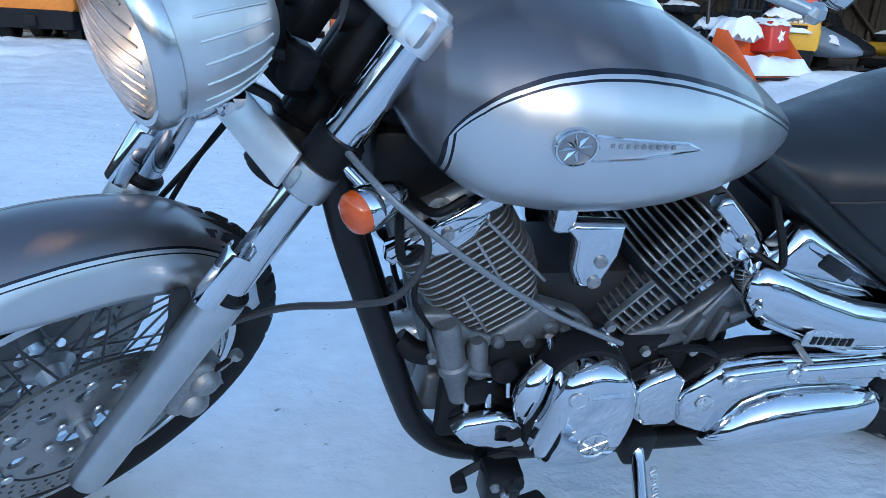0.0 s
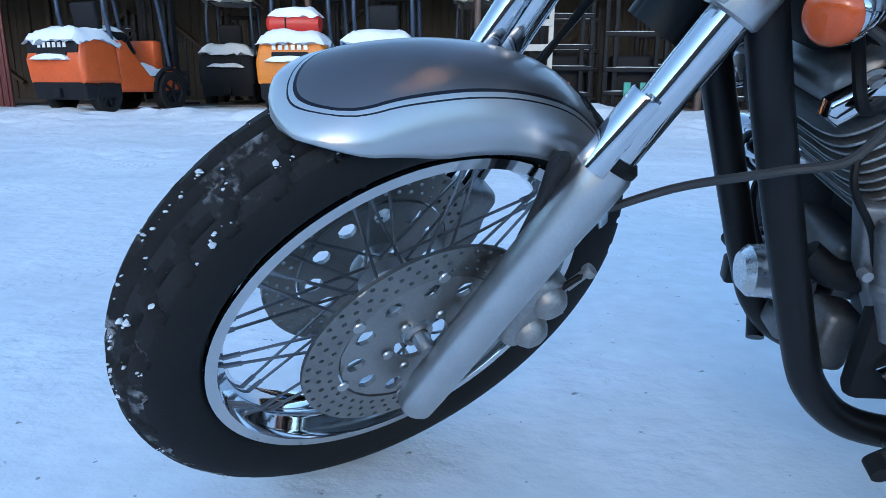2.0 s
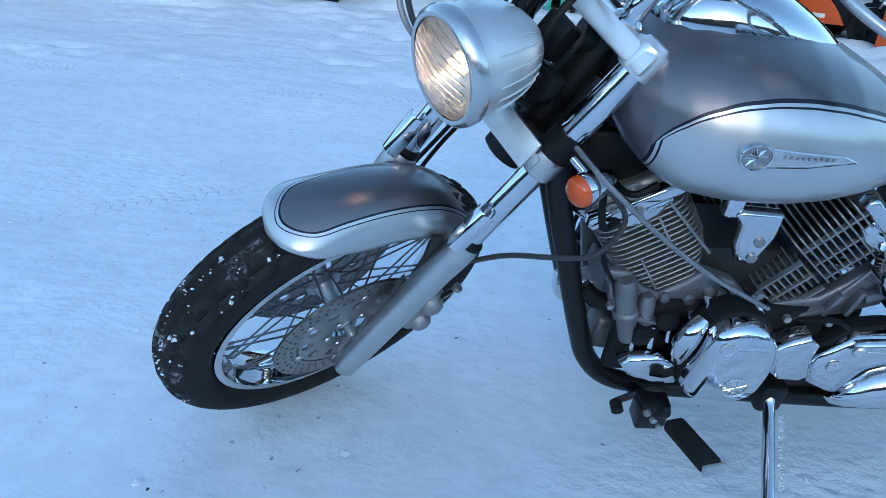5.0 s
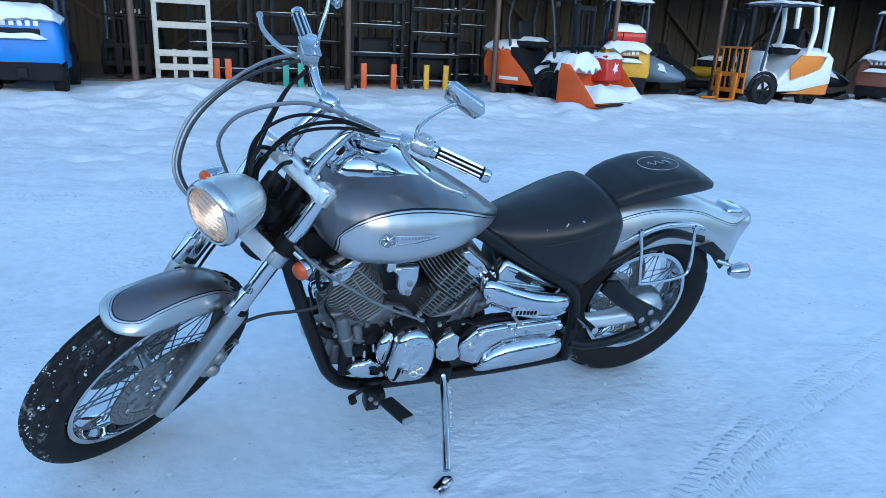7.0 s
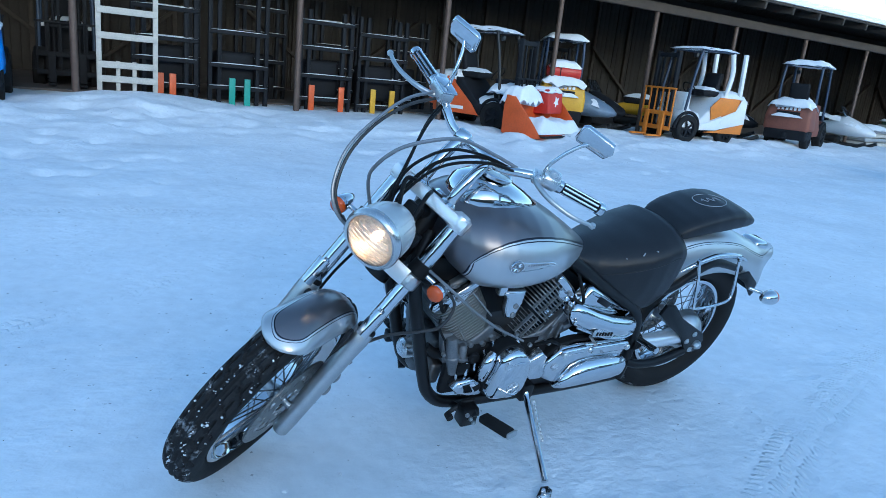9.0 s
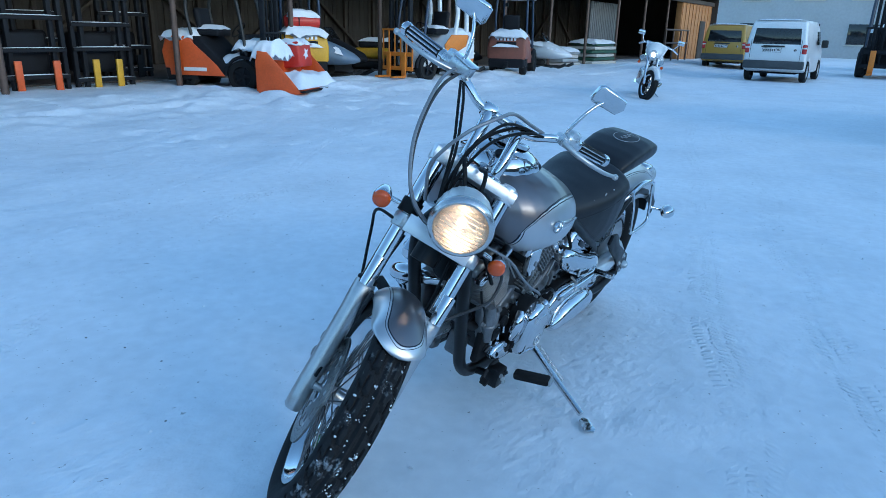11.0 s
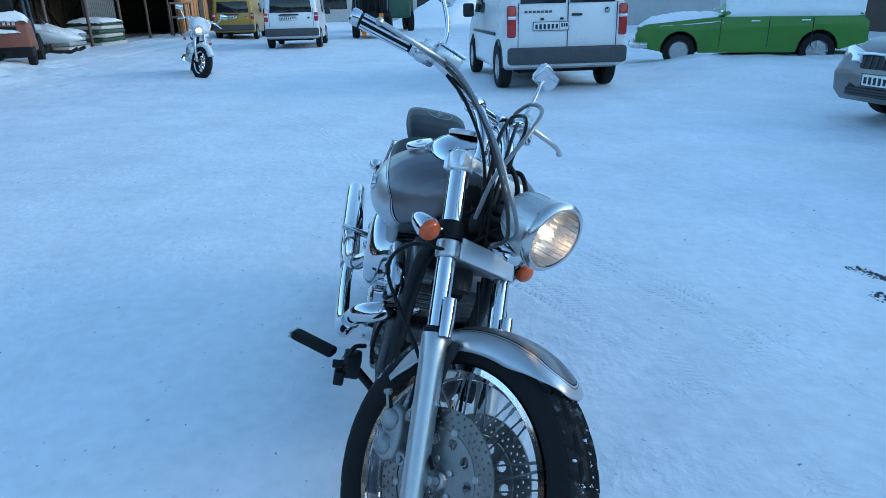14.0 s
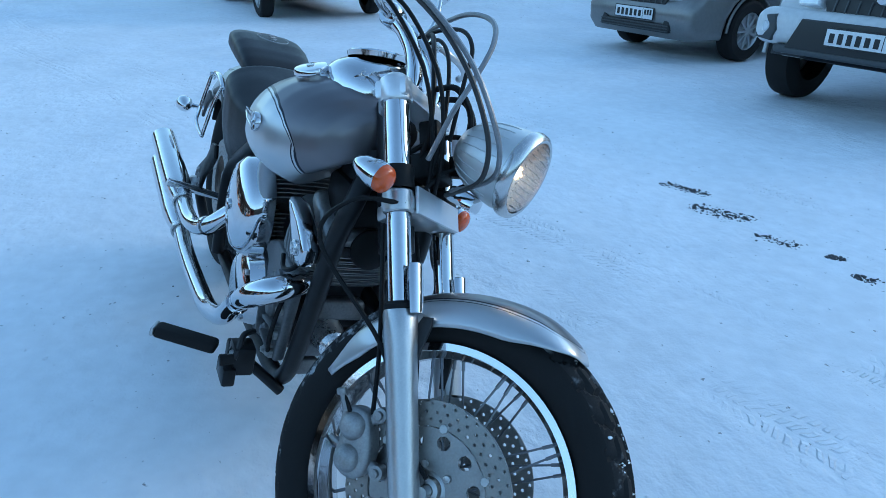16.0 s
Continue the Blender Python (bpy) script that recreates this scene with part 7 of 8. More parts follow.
    for k in range(7):
        part("badge_bar", box(0.004, 0.04, 0.03, pose(-L - 0.004, W / 2 - 0.28 - 0.06 * k, plate_z + 0.2), 0), BUMPER, v)
    part("round_badge", lathe([(0, 0.012), (0.04, 0.01), (0.045, 0)], 20, rear_panel(-L - 0.002, -W / 2 + 0.32, plate_z + (0.2 if doors == 2 else 0.0))), CHROME, v)
    for s in (-1, 1):
        part("wing_mirror", box(0.1, 0.2, 0.24, pose(L - 1.25, s * (W / 2 + 0.12), 1.15), 0.04, segs=3), INK, v, "black wing mirror")
        part("side_window", box(0.75, 0.012, 0.42, pose(L - 1.55, s * (W / 2 - 0.05), 1.32, s * 8, 0, 0), 0.004), DARK_GLASS, v)
    snow_cap("roof_snow", v, rect(-L + 0.25, 0.6, -W / 2 + 0.2, W / 2 - 0.2), 0.05, pose(0, 0, H + 0.0), 4, 0.1)
    return v


van("delivery_van", pose(10.24, -2.58, 0.01, 0, 0, 1.5), WHITE_VAN, "white delivery van with twin rear doors on the snow", 4.28, 1.8, 1.95, 2, 0.93, (0.78, 1.22), (1.24, 1.72), YELLOW)
van("family_van", pose(23.3, 3.1, 0.01, 0, 0, 1), WHITE_VAN, "white compact van with dark tailgate window and grey bumper", 4.1, 1.75, 1.82, 1, 0.95, (0.85, 1.12), (1.12, 1.58))
van("family_van", pose(31.0, 6.6, 0.01, 0, 0, 2), YELLOW_VAN, "mustard-yellow compact van with dark tailgate window", 4.1, 1.75, 1.82, 1, 0.95, (0.85, 1.12), (1.12, 1.58))


def old_estate(m):
    """An old green estate car up to its sills in snow."""
    v = root("estate_car", "old grass-green estate car under thick snow", "car", m)
    W, L = 1.6, 2.03
    ra, fa, r = -1.22, 1.2, 0.3
    low = [(-L, 0.45), (-L + 0.02, 0.8), (-1.9, 0.9), (0.55, 0.92), (1.2, 0.86), (1.85, 0.8), (L - 0.06, 0.74), (L, 0.6), (L - 0.03, 0.38), (fa + 0.36, 0.3)] + arch(fa, 0.34, 0.33, 0, 180) + [(fa - 0.36, 0.27), (ra + 0.36, 0.27)] + arch(ra, 0.34, 0.33, 0, 180) + [(ra - 0.36, 0.32)]
    part("body", side_slab(low, W, 0.015, 0.05, 0.7, 1.0), GREEN_CAR, v)
    top = [(-1.95, 0.88), (-1.85, 1.33), (-1.7, 1.4), (-0.1, 1.42), (0.08, 1.38), (0.55, 0.92)]
    part("cabin", side_slab(top, W - 0.1, 0.07, 0.16, 0.9, 1.45), GREEN_CAR, v)
    for s in (-1, 1):
        for x0, x1 in ((-0.55, 0.2), (-1.2, -0.62), (-1.78, -1.28)):
            part("side_window", box(x1 - x0, 0.012, 0.32, pose((x0 + x1) / 2, s * (W / 2 - 0.09), 1.12, s * 9, 0, 0), 0.004), DARK_GLASS, v)
        for x in (ra, fa):
            road_wheel(v, x, s * (W / 2 - 0.08), r, 0.17, s, 8)
            part("wheel_housing", box(0.7, 0.5, 0.42, pose(x, s * (W / 2 - 0.44), 0.47), 0.03), DARK_IRON, v)
        for x in (0.0, -0.85):
            part("door_handle", box(0.16, 0.03, 0.03, pose(x - 0.12, s * (W / 2 - 0.005), 0.84), 0.01), CHROME, v)
        for x in (0.48, -0.36, -1.1):
            part("door_gap", box(0.012, 0.006, 0.52, pose(x, s * (W / 2 + 0.0), 0.63), 0), INK, v)
        part("headlamp", lathe([(0, 0.03), (0.07, 0.025), (0.09, 0.01), (0.095, 0), (0.08, -0.02)], 24, front_panel(L - 0.02, s * 0.57, 0.64)), CLEAR_LAMP, v, "round headlamp")
        part("wing_mirror", box(0.04, 0.12, 0.1, pose(0.5, s * (W / 2 + 0.05), 1.0), 0.015), CHROME, v)
    part("grille", box(0.03, 0.92, 0.16, pose(L - 0.01, 0, 0.64), 0.006), INK, v, "black grille")
    for k in range(5):
        part("grille_bar", box(0.036, 0.9, 0.012, pose(L - 0.008, 0, 0.585 + 0.028 * k), 0.003), CHROME_DULL, v)
    part("front_bumper", tube(cat([(L - 0.25, -W / 2 - 0.03, 0.42), (L + 0.03, -W / 2 + 0.1, 0.42), (L + 0.07, 0, 0.42), (L + 0.03, W / 2 - 0.1, 0.42), (L - 0.25, W / 2 + 0.03, 0.42)], 6), 0.06, 12), CHROME_DULL, v, "chrome bumper")
    part("plate_bar", box(0.012, 0.5, 0.1, pose(L + 0.135, 0, 0.42), 0.003), PLATE, v)
    part("rear_bumper", box(0.08, W, 0.12, pose(-L - 0.04, 0, 0.45), 0.03), CHROME_DULL, v)
    snow_cap("roof_snow", v, rect(-1.9, 0.05, -0.66, 0.66), 0.17, pose(0, 0, 1.41), 11, 0.7)
    snow_cap("bonnet_snow", v, rect(0.3, 1.98, -0.77, 0.77), 0.2, pose(0, 0, 0.88, 0, 3, 0), 12, 0.3)
    snow_cap("screen_snow", v, rect(-0.05, 0.62, -0.64, 0.64), 0.1, pose(0, 0, 1.17, 0, 44, 0) @ pose(-0.28, 0, 0.05), 13, 0.3)
    for s in (-1, 1):
        snow_cap("window_snow", v, rect(-1.9, 0.4, -0.22, 0.2), 0.06, pose(0, s * 0.72, 1.12) @ Matrix.Rotation(radians(-s * 82), 4, "X"), 14 + s, 0.4)
    return v


old_estate(pose(11.5, -7.05, 0.0, 0, 0, 69))


def parked_front(name, label, m, paint, tall, suv):
    """A parked car of which the front shows: bonnet, grille, lamps, bumper, wheels and a snow-covered screen."""
    v = root(name, label, "pickup truck" if suv else "car", m)
    W, L = (1.78, 2.5) if suv else (1.66, 2.1)
    r = 0.37 if suv else 0.305
    fa, ra = L - (0.6 if suv else 0.85), -L + 0.95
    low_z = 0.4 if suv else 0.22
    k = tall
    low = [(-L, 0.5), (-L, 0.95 * k), (0.55, 0.98 * k), (1.2, 0.93 * k), (L - 0.35, 0.8 * k), (L - 0.1, 0.66 * k), (L, 0.5 * k), (L - 0.02, low_z + 0.1 * k), (L - 0.12, low_z), (fa + r + 0.06, low_z)] + arch(fa, r + 0.05, r, 0, 180) + [(fa - r - 0.08, low_z), (ra + r + 0.08, low_z)] + arch(ra, r + 0.05, r, 0, 180) + [(ra - r - 0.08, 0.28 * k)]
    part("body", side_slab(low, W, 0.11, 0.08, 0.55 * k, 1.0 * k, 0.13, L - 0.7), paint, v)
    top = [(-1.6, 0.93 * k), (-1.4, 1.36 * k), (-1.1, 1.44 * k), (0.1, 1.45 * k), (0.35, 1.38 * k), (1.0, 0.95 * k)]
    part("cabin", side_slab(top, W - 0.12, 0.1, 0.18, 0.95 * k, 1.45 * k), paint, v)
    for s in (-1, 1):
        for x in (fa, ra):
            road_wheel(v, x, s * (W / 2 - 0.11), r, 0.22 if suv else 0.19, s, 5 if suv else 9)
        part("side_window", box(1.9, 0.012, 0.3, pose(-0.35, s * (W / 2 - 0.12), 1.18 * k, s * 11, 0, 0), 0.004), DARK_GLASS, v)
        hz = 0.66 * k
        out = [(-0.24, -0.06), (0.02, -0.09), (0.24, -0.03), (0.28, 0.07), (0.13, 0.1), (-0.2, 0.05)]
        hm = Matrix.Translation((L - 0.16, s * (W / 2 - 0.27), hz)) @ Matrix.Rotation(radians(s * 24), 4, "Z") @ Matrix.Rotation(radians(-22), 4, "Y") @ front_panel(0, 0, 0)
        part("headlamp", slab([(x * s, y) for x, y in (out if s > 0 else out[::-1])], 0.1, hm, 0.02, segs=3), CLEAR_LAMP, v, "clear headlamp")
        fm = Matrix.Translation((L - 0.06, s * (W / 2 - 0.3), 0.36 * k)) @ Matrix.Rotation(radians(s * 14), 4, "Z") @ front_panel(0, 0, 0)
        part("fog_recess", slab([(-0.15, -0.05), (0.14, -0.04), (0.16, 0.02), (0.1, 0.05), (-0.14, 0.045)], 0.06, fm, 0.01), INK, v, "dark fog lamp recess")
        part("fog_lamp", lathe([(0, 0.034), (0.03, 0.032), (0.038, 0.02)], 16, fm @ pose(0.04 * s, 0, 0.0)), CLEAR_LAMP, v)
        part("arch_rim", tube([(fa + (r + 0.055) * math.cos(a), s * (W / 2 - 0.03), r + (r + 0.055) * math.sin(a)) for a in (math.pi * q / 14 for q in range(15))], 0.014, 8), paint, v)
        part("wing_mirror", box(0.09, 0.16, 0.12, pose(0.75, s * (W / 2 + 0.06), 1.02 * k), 0.035, segs=3), paint, v)
    g = slab([(-0.42, 0.07), (0.42, 0.07), (0.36, -0.07), (-0.36, -0.07)], 0.06, Matrix.Translation((L - 0.07, 0, 0.62 * k)) @ Matrix.Rotation(radians(-14), 4, "Y") @ front_panel(0, 0, 0), 0.012)
    grille = part("grille", g, INK, v, "black radiator grille")
    for q in range(-4, 5):
        part("grille_slat", box(0.012, 0.012, 0.12, Matrix.Translation((L - 0.035, 0.08 * q, 0.62 * k)) @ Matrix.Rotation(radians(-14), 4, "Y"), 0.003), BUMPER, grille)
    part("grille_top", tube(cat([(L - 0.06, -0.44, 0.69 * k), (L - 0.02, -0.2, 0.705 * k), (L - 0.01, 0, 0.7 * k), (L - 0.02, 0.2, 0.705 * k), (L - 0.06, 0.44, 0.69 * k)], 5), 0.015, 8), CHROME, grille)
    part("badge", lathe([(0, 0.02), (0.04, 0.016), (0.05, 0)], 20, front_panel(L - 0.01, 0, 0.695 * k)), CHROME, grille)
    part("lower_intake", box(0.06, 0.95, 0.09, pose(L - 0.02, 0, low_z + 0.11), 0.02), INK, v)
    for q in range(0 if suv else 3):
        part("intake_slat", box(0.066, 0.93, 0.01, pose(L - 0.014, 0, 0.305 * k + 0.027 * q), 0.003), BUMPER, v)
    if not suv:
        number_plate(v, front_panel(L + 0.012, 0, 0.455 * k))
    if suv:
        part("front_bumper", box(0.26, W - 0.06, 0.26, pose(L - 0.06, 0, 0.6), 0.1, segs=4), paint, v, "white bumper")
        part("bumper_recess", slab([(-0.56, -0.11), (0.56, -0.11), (0.47, 0.1), (-0.47, 0.1)], 0.1, front_panel(L + 0.04, 0, 0.575), 0.02), INK, v)
        part("bumper_lip", box(0.16, 1.3, 0.06, pose(L, 0, 0.455), 0.025, segs=3), BUMPER, v, "grey plastic bumper lip")
        for s in (-1, 1):
            pod = part("fog_pod", slab([(-0.09, -0.09), (0.06, -0.1), (0.1, -0.02), (0.07, 0.09), (-0.08, 0.07)], 0.05, Matrix.Translation((L + 0.04, s * 0.74, 0.6)) @ Matrix.Rotation(radians(s * 16), 4, "Z") @ front_panel(0, 0, 0), 0.014), BUMPER, v, "dark fog lamp pod")
            part("fog_glass", lathe([(0, 0.036), (0.035, 0.033), (0.045, 0.02)], 18, Matrix.Translation((L + 0.04, s * 0.74, 0.6)) @ Matrix.Rotation(radians(s * 16), 4, "Z") @ front_panel(0, 0, 0)), CLEAR_LAMP, pod)
        part("skid_plate", box(0.24, W * 0.6, 0.1, pose(L - 0.22, 0, 0.42), 0.04), DARK_IRON, v)
        number_plate(v, front_panel(L + 0.1, 0, 0.58))
    snow_cap("bonnet_snow", v, rect(0.75, L - (0.5 if not suv else 0.9), -W / 2 + 0.14, W / 2 - 0.14), 0.1, Matrix.Translation((0, 0, 0.955 * k)) @ Matrix.Rotation(radians(7), 4, "Y") @ pose(0, 0, 0.07), 21, 0.3)
    snow_cap("screen_snow", v, rect(-0.5, 0.45, -W / 2 + 0.2, W / 2 - 0.2), 0.09, Matrix.Translation((0.68, 0, 1.2 * k)) @ Matrix.Rotation(radians(34), 4, "Y"), 22, 0.3)
    snow_cap("roof_snow", v, rect(-1.3, 0.3, -W / 2 + 0.24, W / 2 - 0.24), 0.16, pose(0, 0, 1.45 * k), 23, 0.4)
    return v


parked_front("hatchback", "grey-beige hatchback parked with snow on its bonnet and screen", pose(4.56, -6.87, 0.01, 0, 0, 97), BEIGE_CAR, 1.0, False)
parked_front("pickup", "dirty white pickup parked on the snow beside the hatchback", pose(1.72, -6.8, 0.01, 0, 0, 98), PICKUP_WHITE, 1.22, True)


def lift_truck(label, m, paint, lower, mast=True, canopy=True, gas=False, seat=True, forks=None, back=None, snow=True, seed=1, guard=BLUE_IRON, rear_guard=None, roof_snow=0.13, band=False, sash=False):
    """A counterbalance lift truck: nose to +x, weight to -x."""
    v = root("forklift", label, "forklift", m)
    cw = side_slab([(-1.15, 0.42), (-1.2, 0.75), (-1.12, 1.02), (-0.95, 1.08), (-0.5, 1.06), (-0.45, 0.42)], 1.08, 0.09, 0.1, 0.7, 1.15)
    wt = part("counterweight", cw, paint, v, "painted counterweight")
    part("weight_slot", box(0.06, 0.55, 0.11, pose(-1.175, 0, 0.83), 0.02), DARK_IRON, wt)
    snow_cap("ledge_snow", wt, rect(-0.06, 0.06, -0.34, 0.34), 0.07, pose(-1.2, 0, 0.77), seed + 5, 0.6)
    if band:
        part("dark_band", box(0.02, 0.94, 0.2, pose(-1.155, 0, 0.94, 0, 12, 0), 0.01), DARK_IRON, wt)
    for k in range(6 if paint is not DARK_IRON else 0):
        part("letter_bar", box(0.006, 0.06, 0.07, pose(-1.172, 0.24 - 0.095 * k, 0.95), 0.002), WHITE_VAN, wt)
    part("under_weight", side_slab([(-1.12, 0.2), (-1.16, 0.44), (-0.45, 0.44), (-0.45, 0.2)], 1.0, 0.06), DARK_IRON, v)
    part("tow_pin", box(0.08, 0.14, 0.14, pose(-1.16, 0, 0.3), 0.02), DARK_IRON, v)
    side = side_slab([(-0.5, 0.3), (-0.5, 1.05), (-0.35, 1.05), (0.15, 0.55), (0.45, 0.5), (0.72, 0.7), (0.78, 0.55), (0.75, 0.3)], 1.0, 0.05)
    part("chassis", side, lower, v)
    part("floor_plate", box(0.6, 0.9, 0.04, pose(0.3, 0, 0.53), 0.01), DARK_IRON, v)
    for s in (-1, 1):
        road_wheel(v, 0.55, s * 0.46, 0.31, 0.2, s, 5, DARK_IRON)
        road_wheel(v, -0.72, s * 0.42, 0.24, 0.17, s, 5, DARK_IRON)
        part("wheel_arch", tube([(0.55 + 0.36 * math.cos(a), s * 0.5, 0.31 + 0.36 * math.sin(a)) for a in (math.pi * k / 12 for k in range(13))], 0.035, 8), DARK_IRON, v)
    if seat:
        st = part("driver_seat", box(0.5, 0.52, 0.14, pose(-0.3, 0, 1.12), 0.05, segs=3), DARK_IRON, v, "black driver's seat")
        part("seat_back", box(0.12, 0.46, 0.46, pose(-0.52, 0, 1.36, 0, -10, 0), 0.05, segs=3), DARK_IRON, st)
        snow_cap("seat_snow", st, rect(-0.52, -0.08, -0.24, 0.24), 0.08, pose(0, 0, 1.2), seed + 2, 0.4)
    sw = lathe([(0.17, -0.015), (0.19, 0.0), (0.17, 0.015), (0.155, 0.0)], 28, pose(0.22, 0.05, 1.18, 0, -50, 0), closed=True)
    tube([(0.22, 0.05, 1.18), (0.4, 0.05, 0.9)], 0.03, 10, sw)
    part("steering_wheel", sw, DARK_IRON, v)
    part("dash_console", box(0.2, 0.7, 0.5, pose(0.5, 0, 0.85), 0.05), lower, v)
    if canopy:
        for s in (-1, 1):
            part("guard_post", tube(cat([(0.62, s * 0.44, 0.7), (0.5, s * 0.43, 1.5), (0.38, s * 0.42, 2.02)], 5), 0.032, 10), guard, v)
            part("guard_post", tube(cat([(-0.52, s * 0.44, 1.0), (-0.62, s * 0.44, 1.55), (-0.55, s * 0.42, 2.02)], 5), 0.032 if rear_guard is None else 0.055, 10), rear_guard or guard, v)
        for s in (-1, 1):
            part("guard_rail", tube([(0.4, s * 0.44, 2.04), (-0.58, s * 0.44, 2.04)], 0.035, 10), guard, v)
        for k in range(7):
            part("guard_bar", tube([(0.4 - 0.163 * k, -0.44, 2.05), (0.4 - 0.163 * k, 0.44, 2.05)], 0.022, 8), guard, v)
        snow_cap("roof_snow", v, rect(-0.66, 0.46, -0.5, 0.5), roof_snow, pose(0, 0, 2.06), seed, 0.5)
        for s in (-1, 1):
            part("work_lamp", box(0.08, 0.1, 0.1, pose(0.5, s * 0.36, 1.9), 0.02), INK, v)
    if gas:
        g = part("gas_bottle", lathe([(0, -0.42), (0.1, -0.41), (0.15, -0.35), (0.155, 0.3), (0.12, 0.38), (0, 0.4)], 24, pose(-0.86, 0.0, 1.3, 90)), RED, v, "red gas bottle lying across the weight")
        snow_cap("bottle_snow", g, rect(-0.14, 0.14, -0.36, 0.36), 0.16, pose(-0.86, 0, 1.42), seed + 8, 0.4)
        part("bottle_strap", tube([(-0.86 + 0.16 * math.cos(a), 0.1, 1.3 + 0.16 * math.sin(a)) for a in (2 * math.pi * k / 20 for k in range(21))], 0.012, 6, None, None, False), DARK_IRON, g)
    if mast:
        for s in (-1, 1):
            part("mast_rail", box(0.1, 0.07, 1.75, pose(0.92, s * 0.3, 1.05), 0.01), DARK_IRON, v)
            part("lift_cylinder", tube([(0.86, s * 0.2, 0.3), (0.86, s * 0.2, 1.75)], 0.03, 10), DARK_IRON, v)
            part("chain", box(0.03, 0.04, 1.6, pose(0.93, s * 0.12, 1.1), 0.004), DARK_IRON, v)
        for z in (0.3, 1.1, 1.85):
            part("mast_cross", box(0.08, 0.66, 0.09, pose(0.92, 0, z), 0.01), DARK_IRON, v)
        fm = forks or DARK_IRON
        bm_ = back or DARK_IRON
        rest = part("load_backrest", box(0.04, 0.96, 0.09, pose(1.02, 0, 0.28), 0.008), bm_, v, "barred load backrest")
        part("rail", box(0.04, 0.96, 0.09, pose(1.02, 0, 0.6), 0.008), bm_, rest)
        part("rail", box(0.04, 0.98, 0.04, pose(1.02, 0, 1.14), 0.008), bm_, rest)
        for k in range(6):
            part("bar", box(0.03, 0.03, 0.85, pose(1.02, -0.46 + 0.184 * k, 0.72), 0.006), bm_, rest)
        for s in (-1, 1):
            fk = box(0.05, 0.12, 0.55, pose(1.07, s * 0.24, 0.36), 0.01)
            box(0.4, 0.12, 0.04, pose(1.27, s * 0.24, 0.1), 0.01, fk)
            part("fork", fk, fm, v, "lifting fork")
    for s in (-1, 1) if sash else ():
        part("white_sash", slab([(-1.19, 0.5), (-1.17, 1.02), (-1.0, 1.06), (-0.86, 0.78), (-0.1, 0.5), (0.2, 0.42), (0.2, 0.3), (-0.3, 0.32)], 0.03, Matrix.Translation((0, s * 0.53, 0)) @ Matrix.Rotation(radians(90), 4, "X"), 0.008), WHITE_VAN, v, "white sash along the side")
        part("hood_side", slab([(-0.84, 0.8), (-0.92, 1.05), (-0.3, 1.05), (-0.05, 0.82), (-0.12, 0.54)], 0.03, Matrix.Translation((0, s * 0.525, 0)) @ Matrix.Rotation(radians(90), 4, "X"), 0.008), ORANGE_PALE, v, "orange engine hood side")
        part("lower_side", slab([(-1.14, 0.26), (-1.17, 0.5), (-0.32, 0.31), (0.1, 0.26)], 0.035, Matrix.Translation((0, s * 0.53, 0)) @ Matrix.Rotation(radians(90), 4, "X"), 0.008), ORANGE_PALE, v, "orange lower side")
        part("rear_pillar", box(0.1, 0.08, 1.05, pose(-0.98, s * 0.43, 1.52, 0, 3, 0), 0.02), WHITE_VAN, v, "white guard pillar")
    if snow:
        snow_cap("weight_snow", v, rect(-1.2, -0.45, -0.5, 0.5), 0.16, pose(0, 0, 1.07), seed + 1, 0.9)
        snow_cap("floor_snow", v, rect(0.0, 0.66, -0.44, 0.44), 0.22, pose(0, 0, 0.55), seed + 3, 0.4)
    return v


G = FLOOR_Z - 0.04
lift_truck("red-orange forklift with dark band and snow on its weight", pose(-6.5, 9.6, G, 0, 0, 74), ORANGE, ORANGE, seed=31, band=True)
lift_truck("orange forklift with red gas bottle under snow", pose(-3.55, 10.2, G, 0, 0, 88), ORANGE_PALE, DARK_IRON, gas=True, seat=False, seed=41)
lift_truck("blue forklift with thick snow on its weight", pose(-2.3, 10.15, G, 0, 0, 90), BLUE, BLUE, seed=51)
lift_truck("old snowed-in forklift deep in the shed", pose(-6.0, 13.4, G, 0, 0, 100), DARK_IRON, DARK_IRON, seed=57)
lift_truck("white and orange forklift with snow on its guard", pose(11.6, 9.05, 0.14, 0, 0, 176), ORANGE_PALE, WHITE_VAN, forks=ORANGE_PALE, back=ORANGE_PALE, seed=61, rear_guard=WHITE_VAN, roof_snow=0.06, sash=True)
lift_truck("faded rust-red forklift with canopy, snowed in", pose(15.7, 9.0, 0.15, 0, 0, 20), BROWN, BROWN, mast=False, seed=71)
lift_truck("forklift with red gas bottle and yellow body behind the loader", pose(9.1, 10.9, G, 0, 0, 58) @ Matrix.Scale(0.95, 4), YELLOW, YELLOW, gas=True, seed=81)
lift_truck("dark forklift facing the yard with orange forks", pose(28.6, 0.65, 0.02, 0, 0, 183) @ Matrix.Scale(1.5, 4), DARK_IRON, DARK_IRON, forks=ORANGE_PALE, seed=91)
lift_truck("dark forklift in the shade of the shed", pose(-0.9, 13.3, G, 0, 0, -92), DARK_IRON, DARK_IRON, seed=95, forks=DARK_IRON)


